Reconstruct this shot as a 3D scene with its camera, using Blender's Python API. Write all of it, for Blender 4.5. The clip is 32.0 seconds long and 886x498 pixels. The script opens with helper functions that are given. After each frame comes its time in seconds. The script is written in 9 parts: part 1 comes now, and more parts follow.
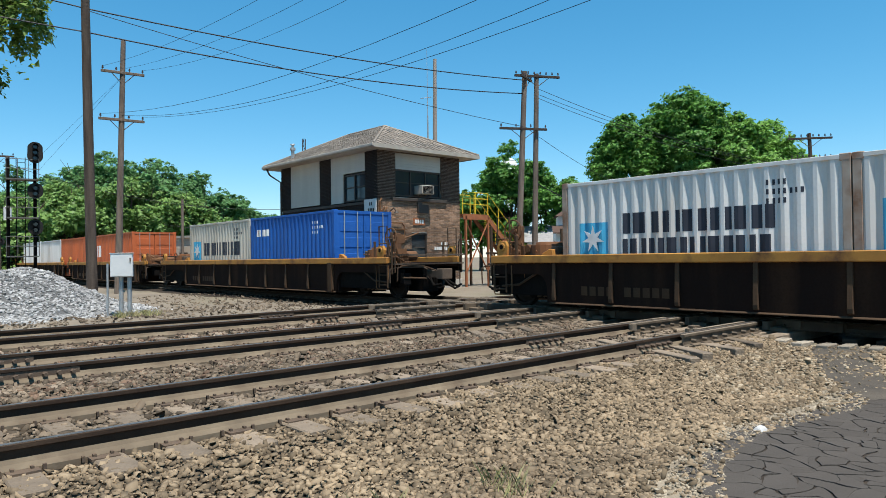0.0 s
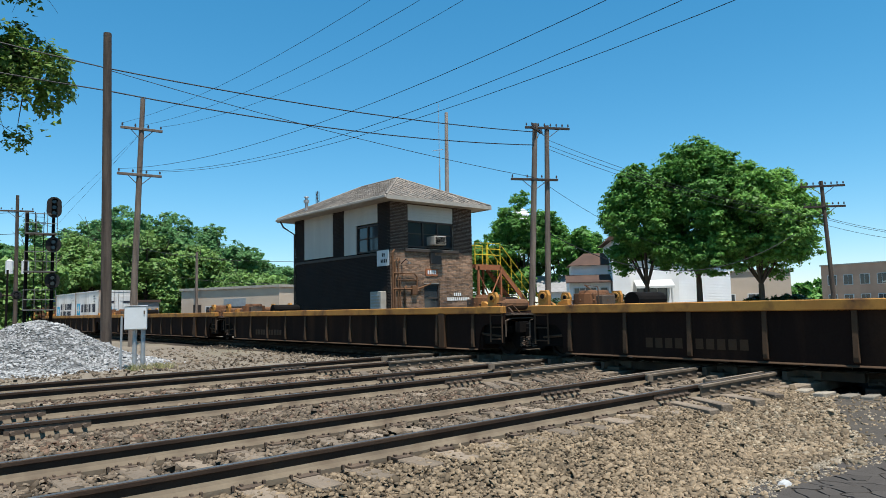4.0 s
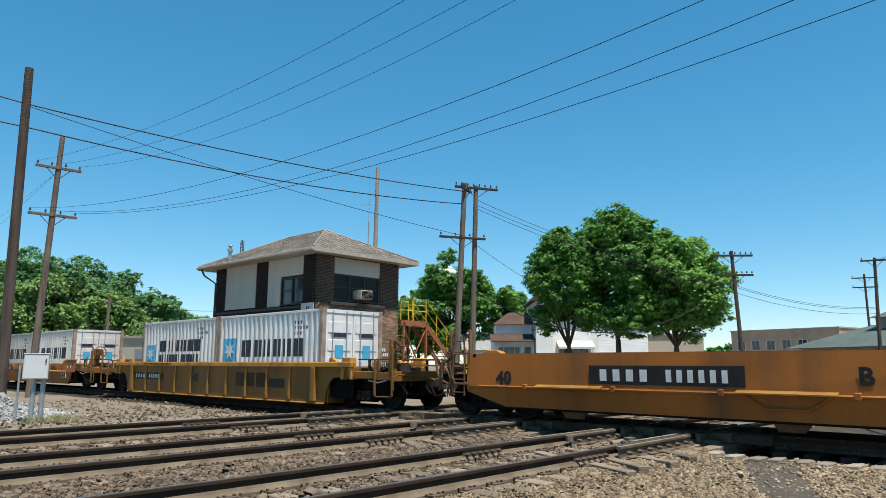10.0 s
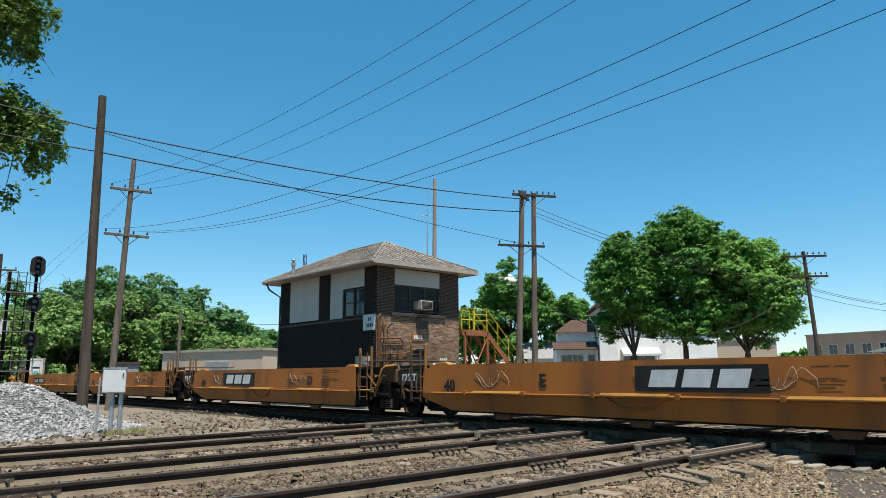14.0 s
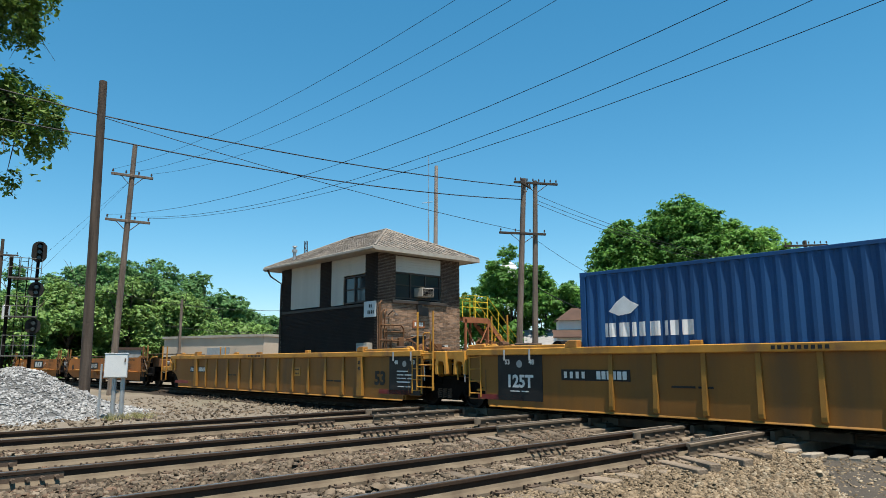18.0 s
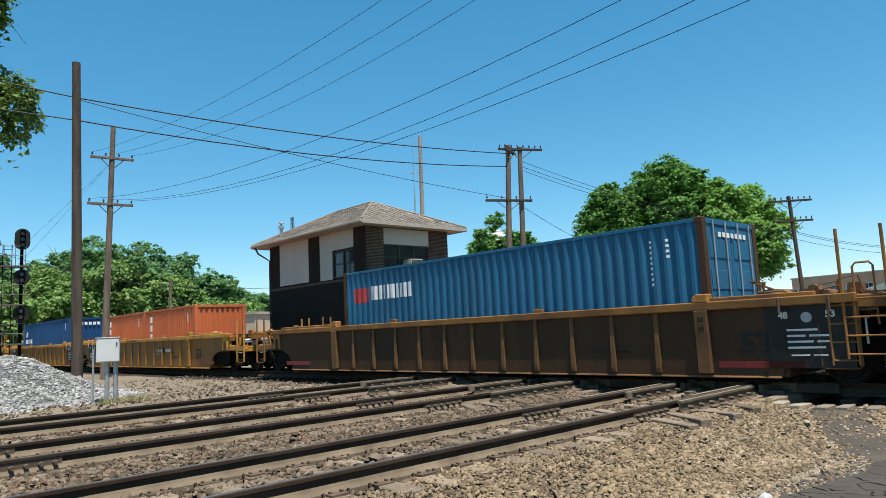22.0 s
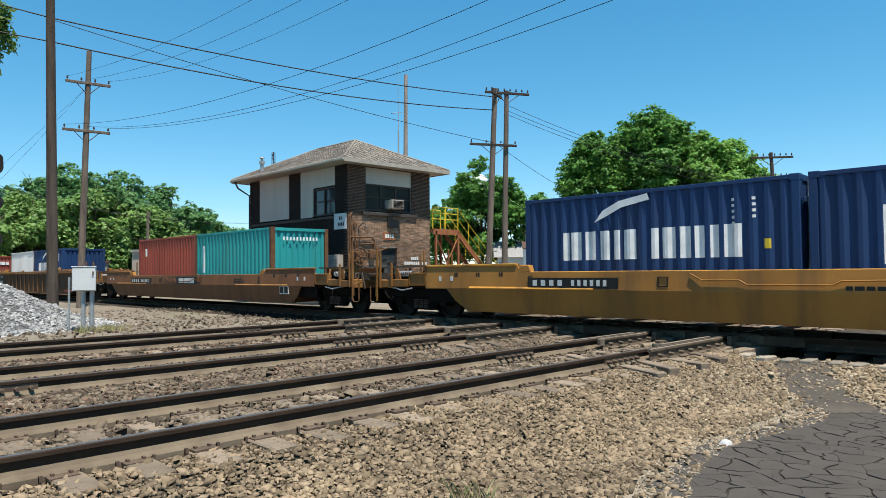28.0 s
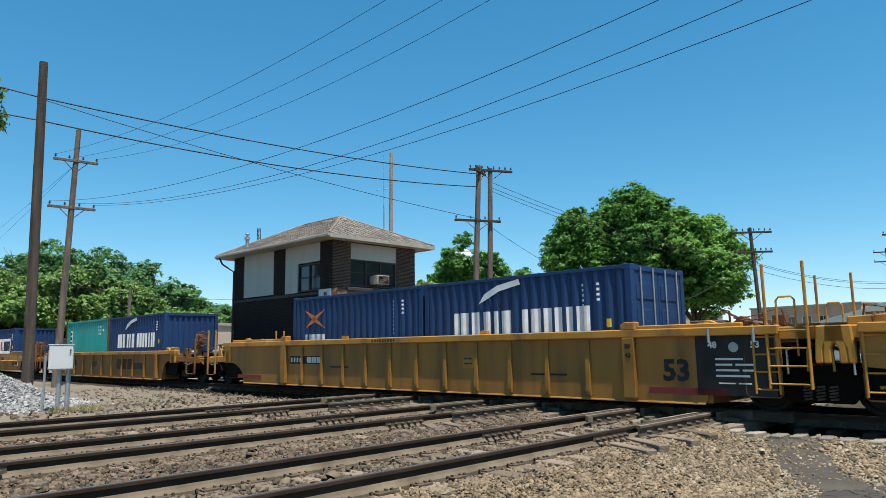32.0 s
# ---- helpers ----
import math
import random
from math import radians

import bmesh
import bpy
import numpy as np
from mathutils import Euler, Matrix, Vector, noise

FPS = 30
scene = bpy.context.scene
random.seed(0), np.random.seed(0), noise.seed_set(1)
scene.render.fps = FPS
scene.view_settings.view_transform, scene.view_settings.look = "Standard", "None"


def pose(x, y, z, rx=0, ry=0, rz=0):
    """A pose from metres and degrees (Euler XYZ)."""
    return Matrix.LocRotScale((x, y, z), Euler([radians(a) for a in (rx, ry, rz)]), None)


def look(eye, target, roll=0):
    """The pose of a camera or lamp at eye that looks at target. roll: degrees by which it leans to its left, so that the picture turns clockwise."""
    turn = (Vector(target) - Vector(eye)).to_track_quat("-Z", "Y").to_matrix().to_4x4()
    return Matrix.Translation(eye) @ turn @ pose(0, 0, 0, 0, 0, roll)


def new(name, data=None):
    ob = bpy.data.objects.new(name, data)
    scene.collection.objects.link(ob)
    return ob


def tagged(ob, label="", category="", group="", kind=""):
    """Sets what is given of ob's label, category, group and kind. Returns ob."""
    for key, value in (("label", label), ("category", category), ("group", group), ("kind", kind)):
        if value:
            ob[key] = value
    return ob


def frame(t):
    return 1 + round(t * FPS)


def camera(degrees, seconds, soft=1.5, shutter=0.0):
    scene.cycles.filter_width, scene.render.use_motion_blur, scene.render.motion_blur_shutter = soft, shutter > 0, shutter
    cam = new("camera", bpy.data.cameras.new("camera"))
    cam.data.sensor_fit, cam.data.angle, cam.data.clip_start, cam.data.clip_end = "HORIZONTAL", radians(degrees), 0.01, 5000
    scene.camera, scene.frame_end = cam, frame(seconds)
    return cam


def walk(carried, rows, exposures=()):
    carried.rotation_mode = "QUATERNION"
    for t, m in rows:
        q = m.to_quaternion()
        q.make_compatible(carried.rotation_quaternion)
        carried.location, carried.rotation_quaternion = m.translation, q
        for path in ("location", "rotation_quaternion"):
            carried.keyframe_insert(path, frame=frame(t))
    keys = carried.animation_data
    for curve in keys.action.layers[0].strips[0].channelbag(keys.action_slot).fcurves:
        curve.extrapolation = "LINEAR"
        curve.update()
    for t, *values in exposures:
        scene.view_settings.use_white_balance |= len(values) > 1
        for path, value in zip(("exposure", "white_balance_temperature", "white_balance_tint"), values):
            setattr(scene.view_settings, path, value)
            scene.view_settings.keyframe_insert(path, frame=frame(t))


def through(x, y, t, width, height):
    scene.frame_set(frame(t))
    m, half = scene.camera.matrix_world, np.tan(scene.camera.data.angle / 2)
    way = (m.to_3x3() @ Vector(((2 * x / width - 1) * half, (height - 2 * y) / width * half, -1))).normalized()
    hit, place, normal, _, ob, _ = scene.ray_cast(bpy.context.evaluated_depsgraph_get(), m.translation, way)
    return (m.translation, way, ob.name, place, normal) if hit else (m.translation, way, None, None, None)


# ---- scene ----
cam = camera(65.56, 32.0, soft=0.5)
EYE = 1.422
RAIL = 0.19          # rail head above the tie tops
# seconds, tilt, lean, turn: the camera is held at one spot and only turns
VIEW = [
    (0.0, 90.71, 0.78, -42.02), (0.5, 91.34, 1.17, -42.5), (1.0, 93.03, 0.46, -44.7),
    (1.5, 92.67, 1.12, -44.75), (2.0, 92.34, 0.77, -44.03), (2.5, 93.67, 1.81, -44.87),
    (4.5, 95.0, 0.96, -40.3), (5.0, 96.13, 3.09, -45.03), (5.5, 95.63, -0.58, -52.37),
    (6.0, 94.32, 2.42, -51.94), (6.5, 95.26, 1.52, -49.07), (7.0, 96.44, 1.4, -48.99),
    (7.5, 97.12, 0.55, -48.62), (8.0, 96.64, 0.45, -48.03), (8.5, 98.5, 0.07, -47.01),
    (9.0, 98.86, -0.31, -48.85), (9.5, 98.81, -0.27, -47.16), (10.0, 99.52, -0.19, -47.22),
    (10.5, 98.26, 0.82, -45.9), (11.0, 99.39, 2.34, -38.08), (11.5, 99.35, 1.25, -35.42),
    (12.0, 99.47, 1.05, -37.21), (12.5, 98.12, 0.73, -38.5), (13.0, 99.02, 1.49, -37.19),
    (13.5, 99.36, 1.42, -40.01), (14.0, 100.31, 0.52, -42.12), (14.5, 98.87, 1.49, -41.59),
    (16.5, 99.79, 1.15, -42.35), (17.0, 99.88, -1.27, -43.25), (17.5, 98.47, -0.66, -41.72),
    (18.0, 99.26, 0.21, -42.08), (18.5, 99.22, 0.86, -42.49), (19.0, 98.44, 1.07, -43.31),
    (19.5, 99.48, 1.2, -44.53), (20.0, 101.06, 1.16, -44.6), (20.5, 98.41, 1.14, -43.77),
    (21.0, 98.34, 1.81, -45.96), (21.5, 98.27, 1.93, -44.12), (22.0, 96.75, 2.74, -42.76),
    (22.5, 97.82, 2.22, -40.7), (23.0, 96.55, 1.84, -39.64), (23.5, 97.59, 1.84, -38.36),
    (24.0, 98.44, 1.36, -38.41), (24.5, 98.03, -0.48, -38.18), (25.0, 94.35, -0.27, -38.73),
    (25.5, 89.39, -0.62, -39.6), (27.5, 91.8, 1.01, -42.93), (28.0, 91.92, 0.56, -44.52),
    (28.5, 91.62, 1.1, -43.76), (29.0, 91.35, 1.04, -44.13), (29.5, 96.69, -0.3, -50.07),
    (30.0, 96.99, -2.27, -60.69), (30.5, 97.87, -0.61, -62.79), (31.0, 97.2, 1.41, -57.74),
    (31.5, 98.86, 1.14, -50.79), (32.0, 98.16, 0.89, -45.73),
]
walk(cam, [(t, pose(0, 0, EYE, rx, ry, rz)) for t, rx, ry, rz in VIEW], exposures=[
    (0.0, 0.6, 6200, 10), (4.0, 0.53, 6100, 10), (8.0, 0.54, 6300, 10), (14.0, 0.55, 6420, 10), (19.0, 0.59, 6500, 10),
    (24.0, 0.62, 6500, 10), (25.0, 0.58, 6480, 10), (28.0, 0.64, 6350, 10), (30.0, 0.57, 6300, 10), (32.0, 0.53, 6300, 10)])

# ---- light: a clear early-summer noon, sun very high behind the camera ----
SUN = Vector((-0.09, -0.30, 0.95)).normalized()
world = bpy.data.worlds.new("sky")
scene.world = world
world.use_nodes = True
wn = world.node_tree
sky = wn.nodes.new("ShaderNodeTexSky")
sky.sky_type = "NISHITA"
sky.sun_disc = False
sky.sun_elevation = math.asin(SUN.z)
sky.sun_rotation = math.atan2(SUN.x, SUN.y)
sky.air_density, sky.dust_density, sky.ozone_density = 0.9, 0.0, 5.0
wn.nodes["Background"].inputs["Strength"].default_value = 0.15
tint = wn.nodes.new("ShaderNodeHueSaturation")          # the deep clear blue of this sky
tint.inputs["Hue"].default_value, tint.inputs["Saturation"].default_value = 0.482, 1.4
soft_sky = wn.nodes.new("ShaderNodeGamma")               # a little haze evens the sky out
soft_sky.inputs["Gamma"].default_value = 0.78
wn.links.new(sky.outputs["Color"], soft_sky.inputs["Color"])
wn.links.new(soft_sky.outputs["Color"], tint.inputs["Color"])
wn.links.new(tint.outputs["Color"], wn.nodes["Background"].inputs["Color"])
sun_data = bpy.data.lights.new("sun", "SUN")
sun_data.energy, sun_data.angle, sun_data.color = 5.0, radians(0.53), (1.0, 0.93, 0.82)
sun_ob = new("sun", sun_data)
sun_ob.matrix_world = look(SUN * 100, (0, 0, 0))

# ---- materials ----
MATS = {}


def mat(name, base, other=None, rough=0.7, metal=0.0, scale=3.0, fine=40.0, mix=0.5, bump=0.15, stain=None, stain_scale=1.2,
        stain_amount=0.35, streak=False, island=0.0, obrand=0.0, spec=0.25, glow=0.0):
    """A surface with broad variation (base to other), stains of their own shape, fine grain and relief."""
    if name in MATS:
        return MATS[name]
    m = bpy.data.materials.new(name)
    m.use_nodes = True
    nt = m.node_tree
    nd, ln = nt.nodes, nt.links
    b = nd["Principled BSDF"]
    tc = nd.new("ShaderNodeTexCoord")
    vec = tc.outputs["Object"]
    if streak:
        mp = nd.new("ShaderNodeMapping")
        mp.inputs["Scale"].default_value = (1, 1, 0.12)
        ln.new(vec, mp.inputs["Vector"])
        svec = mp.outputs["Vector"]
    else:
        svec = vec

    def noise_tex(v, s, detail=4.0):
        n = nd.new("ShaderNodeTexNoise")
        n.inputs["Scale"].default_value, n.inputs["Detail"].default_value = s, detail
        ln.new(v, n.inputs["Vector"])
        return n.outputs["Fac"]

    def ramp(v, a, c):
        r = nd.new("ShaderNodeMapRange")
        r.inputs["From Min"].default_value, r.inputs["From Max"].default_value = a, c
        ln.new(v, r.inputs["Value"])
        return r.outputs["Result"]

    def blend(f, c1, c2):
        x = nd.new("ShaderNodeMix")
        x.data_type = "RGBA"
        for sock, val in ((x.inputs["Factor"], f), (x.inputs[6], c1), (x.inputs[7], c2)):
            if hasattr(val, "is_linked"):
                ln.new(val, sock)
            elif isinstance(val, (int, float)):
                sock.default_value = val
            else:
                sock.default_value = (*val, 1)
        return x.outputs[2]

    def times(v, k):
        x = nd.new("ShaderNodeMath")
        x.operation = "MULTIPLY"
        ln.new(v, x.inputs[0])
        x.inputs[1].default_value = k
        return x.outputs[0]

    other = other or tuple(c * 0.75 for c in base)
    col = blend(times(ramp(noise_tex(svec, scale), 0.3, 0.7), mix * 2 if mix <= 0.5 else 1.0), base, other)
    if stain:
        col = blend(times(ramp(noise_tex(svec, stain_scale, 6), 0.5, 0.72), stain_amount), col, stain)
    grain = noise_tex(vec, fine, 3)
    dark = tuple(c * 0.72 for c in base)
    col = blend(times(ramp(grain, 0.45, 0.75), 0.35), col, dark)
    if island:
        g = nd.new("ShaderNodeNewGeometry")
        hs = nd.new("ShaderNodeHueSaturation")
        ln.new(ramp(g.outputs["Random Per Island"], -0.001, 1.001), hs.inputs["Value"])
        r = hs.inputs["Value"].links[0].from_node
        r.inputs["To Min"].default_value, r.inputs["To Max"].default_value = 1 - island, 1 + island
        ln.new(col, hs.inputs["Color"])
        col = hs.outputs["Color"]
    if obrand:
        g = nd.new("ShaderNodeObjectInfo")
        hs = nd.new("ShaderNodeHueSaturation")
        ln.new(ramp(g.outputs["Random"], 0, 1), hs.inputs["Value"])
        r = hs.inputs["Value"].links[0].from_node
        r.inputs["To Min"].default_value, r.inputs["To Max"].default_value = 1 - obrand, 1 + obrand
        ln.new(col, hs.inputs["Color"])
        col = hs.outputs["Color"]
    ln.new(col, b.inputs["Base Color"])
    rr = ramp(grain, 0.2, 0.8)
    q = rr.node
    q.inputs["To Min"].default_value, q.inputs["To Max"].default_value = max(rough - 0.1, 0.02), min(rough + 0.1, 1)
    ln.new(rr, b.inputs["Roughness"])
    b.inputs["Metallic"].default_value = metal
    b.inputs["Specular IOR Level"].default_value = spec
    if bump:
        bp = nd.new("ShaderNodeBump")
        bp.inputs["Strength"].default_value, bp.inputs["Distance"].default_value = bump, 0.02
        ln.new(grain, bp.inputs["Height"])
        ln.new(bp.outputs["Normal"], b.inputs["Normal"])
    if glow:
        b.inputs["Emission Color"].default_value = (*base, 1)
        b.inputs["Emission Strength"].default_value = glow
    MATS[name] = m
    return m


def leaf_mat(name, base, other, through=0.4):
    """Leaves: two greens by clump, and light that comes through."""
    m = mat(name, base, other, rough=0.55, scale=0.6, fine=9, island=0.35, bump=0, spec=0.3)
    nt = m.node_tree
    b, out = nt.nodes["Principled BSDF"], nt.nodes["Material Output"]
    tr = nt.nodes.new("ShaderNodeBsdfTranslucent")
    mx = nt.nodes.new("ShaderNodeMixShader")
    mx.inputs[0].default_value = through
    src = b.inputs["Base Color"].links[0].from_socket
    nt.links.new(src, tr.inputs["Color"])
    nt.links.new(b.outputs[0], mx.inputs[1])
    nt.links.new(tr.outputs[0], mx.inputs[2])
    nt.links.new(mx.outputs[0], out.inputs["Surface"])
    return m


# grit darkened so that the gaps between stones look shaded
BALLAST = mat("ballast_grit_gap_shade", (0.075, 0.059, 0.041), (0.04, 0.032, 0.023), rough=0.95, scale=1.6, fine=55, bump=0.9, stain=(0.05, 0.04, 0.03), stain_scale=0.5, stain_amount=0.5, spec=0.1)
STONE = mat("ballast_stone", (0.245, 0.185, 0.119), (0.155, 0.117, 0.077), rough=0.95, scale=0.9, fine=25, island=0.48, bump=0.15, spec=0.12)
STONE_PALE = mat("shoulder_stone", (0.3, 0.245, 0.17), (0.21, 0.17, 0.118), rough=0.95, scale=0.9, fine=25, island=0.4, bump=0.15, spec=0.15)
STONE_MID = mat("track_ballast_stone", (0.17, 0.131, 0.092), (0.09, 0.07, 0.05), rough=0.95, scale=0.9, fine=25, island=0.6, bump=0.15, spec=0.15)
STONE_RED = mat("ballast_stone_brown", (0.145, 0.094, 0.062), (0.095, 0.064, 0.045), rough=0.95, scale=0.9, fine=25, island=0.45, bump=0.3)
PALE = mat("crushed_limestone", (0.36, 0.355, 0.345), (0.24, 0.24, 0.235), rough=0.95, scale=0.8, fine=30, island=0.45, bump=0.15)
# bed of the heap, its colour holding the shade between the stones
PALE_BED = mat("limestone_gap_shade", (0.13, 0.13, 0.127), (0.08, 0.08, 0.078), rough=0.95, scale=4, fine=60, bump=0.8)
ASPHALT = mat("old_asphalt", (0.083, 0.073, 0.064), (0.063, 0.056, 0.05), rough=0.95, spec=0.08, scale=2.2, fine=90, bump=0.6, stain=(0.16, 0.14, 0.115), stain_scale=0.9, stain_amount=0.25, obrand=0.07)
TAR = mat("tarry_dirt", (0.06, 0.052, 0.043), (0.1, 0.084, 0.065), rough=0.9, scale=2.5, fine=45, bump=0.7)
# rusty rail: head's shadow on the web in the dark tone, sun in the tan
RAIL_HEAD = mat("rail_head_web_shade", (0.04, 0.027, 0.02), (0.062, 0.042, 0.029), rough=0.95, spec=0.06, scale=3, fine=60, bump=0.2)
RAIL_SIDE = mat("rail_rust_lit_web", (0.2, 0.158, 0.108), (0.105, 0.08, 0.056), rough=0.9, spec=0.15, scale=2.2, fine=30, bump=0.2, stain=(0.075, 0.048, 0.032), stain_scale=2.6, stain_amount=0.6)
RAIL_TOP = mat("rail_worn_top", (0.15, 0.138, 0.125), (0.1, 0.09, 0.08), rough=0.4, metal=0.45, scale=6, fine=80, bump=0.03)
TIE = mat("tie_wood", (0.16, 0.125, 0.09), (0.23, 0.18, 0.13), rough=0.9, scale=4, fine=35, bump=0.5, stain=(0.055, 0.042, 0.035), stain_scale=1.5, stain_amount=0.6, obrand=0.3)
TIE_GREY = mat("weathered_tie_wood", (0.3, 0.26, 0.205), (0.2, 0.17, 0.13), rough=0.95, scale=5, fine=40, bump=0.6, stain=(0.09, 0.07, 0.055), stain_scale=2.5, stain_amount=0.5, obrand=0.3)
IRON = mat("dark_iron", (0.085, 0.062, 0.046), (0.13, 0.092, 0.064), rough=0.8, metal=0.1, scale=4, fine=50)
DUST = mat("dusty_fines", (0.3, 0.25, 0.185), (0.2, 0.165, 0.12), rough=0.95, scale=2.2, fine=60, bump=0.7, spec=0.1)
DUST_CHIP = mat("dusty_chips", (0.36, 0.305, 0.225), (0.25, 0.207, 0.15), rough=0.95, scale=2.2, fine=60, bump=0.3, spec=0.1, island=0.35)
DRKRIB = mat("car_dark_ribs", (0.085, 0.05, 0.028), (0.055, 0.034, 0.021), rough=0.85, spec=0.2, scale=2, fine=25)
FROG_D = mat("diamond_casting", (0.15, 0.118, 0.085), (0.08, 0.063, 0.048), rough=0.95, spec=0.08, scale=3, fine=50)
FROG = mat("diamond_steel", (0.235, 0.19, 0.14), (0.15, 0.12, 0.09), rough=0.95, metal=0.0, spec=0.08, scale=3, fine=50)
# crossing line: oil plus the train's shade, both put into these dark colours
TIE_OIL_SHADE = mat("oil_shade_tie_wood", (0.035, 0.027, 0.021), (0.055, 0.042, 0.032), rough=0.95, spec=0.1, scale=4, fine=35, bump=0.5, obrand=0.25)
RAIL_DARK = mat("oil_shade_rail", (0.085, 0.064, 0.046), (0.045, 0.034, 0.026), rough=0.9, spec=0.15, scale=3, fine=60)
OIL_SHADE = mat("oil_shade_dirt", (0.032, 0.026, 0.021), (0.055, 0.043, 0.033), rough=0.95, spec=0.1, scale=2, fine=50, bump=0.8)
OIL_SHADE_STONE = mat("oil_shade_stone", (0.07, 0.054, 0.042), (0.04, 0.032, 0.025), rough=0.95, spec=0.1, scale=0.9, fine=25, island=0.5, bump=0.3)
# underframe and wheel colours lowered to hold the shade below the decks
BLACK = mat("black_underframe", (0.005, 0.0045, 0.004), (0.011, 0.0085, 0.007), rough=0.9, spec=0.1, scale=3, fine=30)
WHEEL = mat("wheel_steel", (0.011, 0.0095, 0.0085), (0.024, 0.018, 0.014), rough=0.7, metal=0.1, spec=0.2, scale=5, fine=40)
# one stained yellow paint: sides toned for shade, ribs and chords for sun
YEL = mat("car_yellow_shaded", (0.275, 0.118, 0.022), (0.185, 0.08, 0.018), rough=0.6, scale=0.9, fine=30, streak=True, stain=(0.12, 0.068, 0.03), stain_scale=1.7, stain_amount=0.8, bump=0.05)
YELRIB = mat("car_yellow_part_lit", (0.34, 0.165, 0.029), (0.225, 0.108, 0.024), rough=0.6, scale=1.5, fine=30, stain=(0.13, 0.07, 0.03), stain_scale=1.8, stain_amount=0.7, bump=0.05)
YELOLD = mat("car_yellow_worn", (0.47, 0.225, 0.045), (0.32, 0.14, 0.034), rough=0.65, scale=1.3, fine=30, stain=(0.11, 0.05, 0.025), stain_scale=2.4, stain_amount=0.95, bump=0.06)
YELTOP = mat("car_yellow_lit", (0.54, 0.26, 0.04), (0.38, 0.175, 0.03), rough=0.5, scale=1.5, fine=30, stain=(0.2, 0.1, 0.04), stain_scale=2.2, stain_amount=0.9, bump=0.05)
YELNEW = mat("car_golden_yellow", (0.37, 0.168, 0.034), (0.25, 0.114, 0.025), rough=0.55, scale=1.0, fine=30, streak=True, stain=(0.13, 0.07, 0.03), stain_scale=1.9, stain_amount=0.85, bump=0.05)
RUSTCAR = mat("car_rust_brown", (0.2, 0.085, 0.033), (0.12, 0.055, 0.026), rough=0.7, scale=1.4, fine=30, streak=True, stain=(0.09, 0.045, 0.024), stain_scale=2.0, stain_amount=0.7, bump=0.08)
ORG = mat("car_orange", (0.36, 0.122, 0.02), (0.255, 0.086, 0.016), rough=0.65, scale=0.7, fine=25, streak=True, stain=(0.115, 0.055, 0.024), stain_scale=1.5, stain_amount=0.8, bump=0.05)
DRK = mat("car_dark_brown", (0.024, 0.0125, 0.0085), (0.014, 0.0085, 0.0065), rough=0.9, spec=0.1, scale=1.0, fine=25, streak=True, stain=(0.065, 0.032, 0.017), stain_scale=1.7, stain_amount=0.55, bump=0.08)
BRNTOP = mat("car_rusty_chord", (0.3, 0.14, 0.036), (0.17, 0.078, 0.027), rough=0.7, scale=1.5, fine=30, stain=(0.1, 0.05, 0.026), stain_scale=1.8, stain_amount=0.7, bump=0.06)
# ribs of the dirty cars, lightened for the sun they catch
BRNRIB = mat("car_brown_ribs_lit", (0.18, 0.09, 0.035), (0.105, 0.055, 0.025), rough=0.7, scale=1.5, fine=30, bump=0.06, stain=(0.06, 0.035, 0.02), stain_scale=1.5, stain_amount=0.6)
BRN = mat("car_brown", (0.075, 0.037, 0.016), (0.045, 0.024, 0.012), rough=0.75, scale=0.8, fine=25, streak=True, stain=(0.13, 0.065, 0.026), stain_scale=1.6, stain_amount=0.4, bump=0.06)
RUST = mat("rusty_steel", (0.17, 0.08, 0.035), (0.09, 0.047, 0.026), rough=0.85, scale=4, fine=40, bump=0.3)
CHALK = mat("car_white_paint", (0.75, 0.74, 0.70), (0.6, 0.58, 0.54), rough=0.6, scale=4, bump=0.0)
SOOT = mat("car_black_paint", (0.014, 0.0135, 0.013), (0.026, 0.024, 0.022), rough=0.55, scale=3, bump=0.0)
REDDECAL = mat("conspicuity_red", (0.24, 0.035, 0.03), rough=0.5, scale=4, bump=0.0)
# side wall brick: soot and the wall's shade together in one dark tone
BRICK_D = mat("brick_sooty_shaded", (0.045, 0.031, 0.025), (0.03, 0.023, 0.02), rough=0.9, scale=1.4, fine=30, obrand=0.35, bump=0.3, stain=(0.025, 0.022, 0.02), stain_scale=0.8, stain_amount=0.6)
# front brick above the sill, with the eave's shadow put into its colour
BRICK_U = mat("brick_eave_shade", (0.115, 0.068, 0.046), (0.075, 0.046, 0.033), rough=0.9, scale=1.4, fine=30, obrand=0.35, island=0.35, bump=0.3, stain=(0.05, 0.035, 0.028), stain_scale=0.8, stain_amount=0.6)
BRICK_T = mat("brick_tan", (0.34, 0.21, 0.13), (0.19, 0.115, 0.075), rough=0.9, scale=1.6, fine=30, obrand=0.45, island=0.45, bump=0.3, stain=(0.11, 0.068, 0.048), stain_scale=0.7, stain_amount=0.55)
MORTAR = mat("mortar", (0.46, 0.40, 0.33), (0.36, 0.31, 0.25), rough=0.95, scale=3, fine=60)
SIDING = mat("painted_siding", (0.56, 0.53, 0.46), (0.47, 0.44, 0.385), rough=0.6, scale=1.5, fine=40, streak=True, bump=0.08, stain=(0.42, 0.39, 0.33), stain_amount=0.4)
SHINGLE = mat("roof_shingle", (0.255, 0.22, 0.18), (0.175, 0.15, 0.125), rough=0.95, scale=0.8, fine=50, bump=0.4, island=0.3, stain=(0.12, 0.105, 0.095), stain_scale=0.6, stain_amount=0.5)
TRIMD = mat("dark_trim", (0.05, 0.04, 0.034), (0.07, 0.055, 0.045), rough=0.6, scale=3)
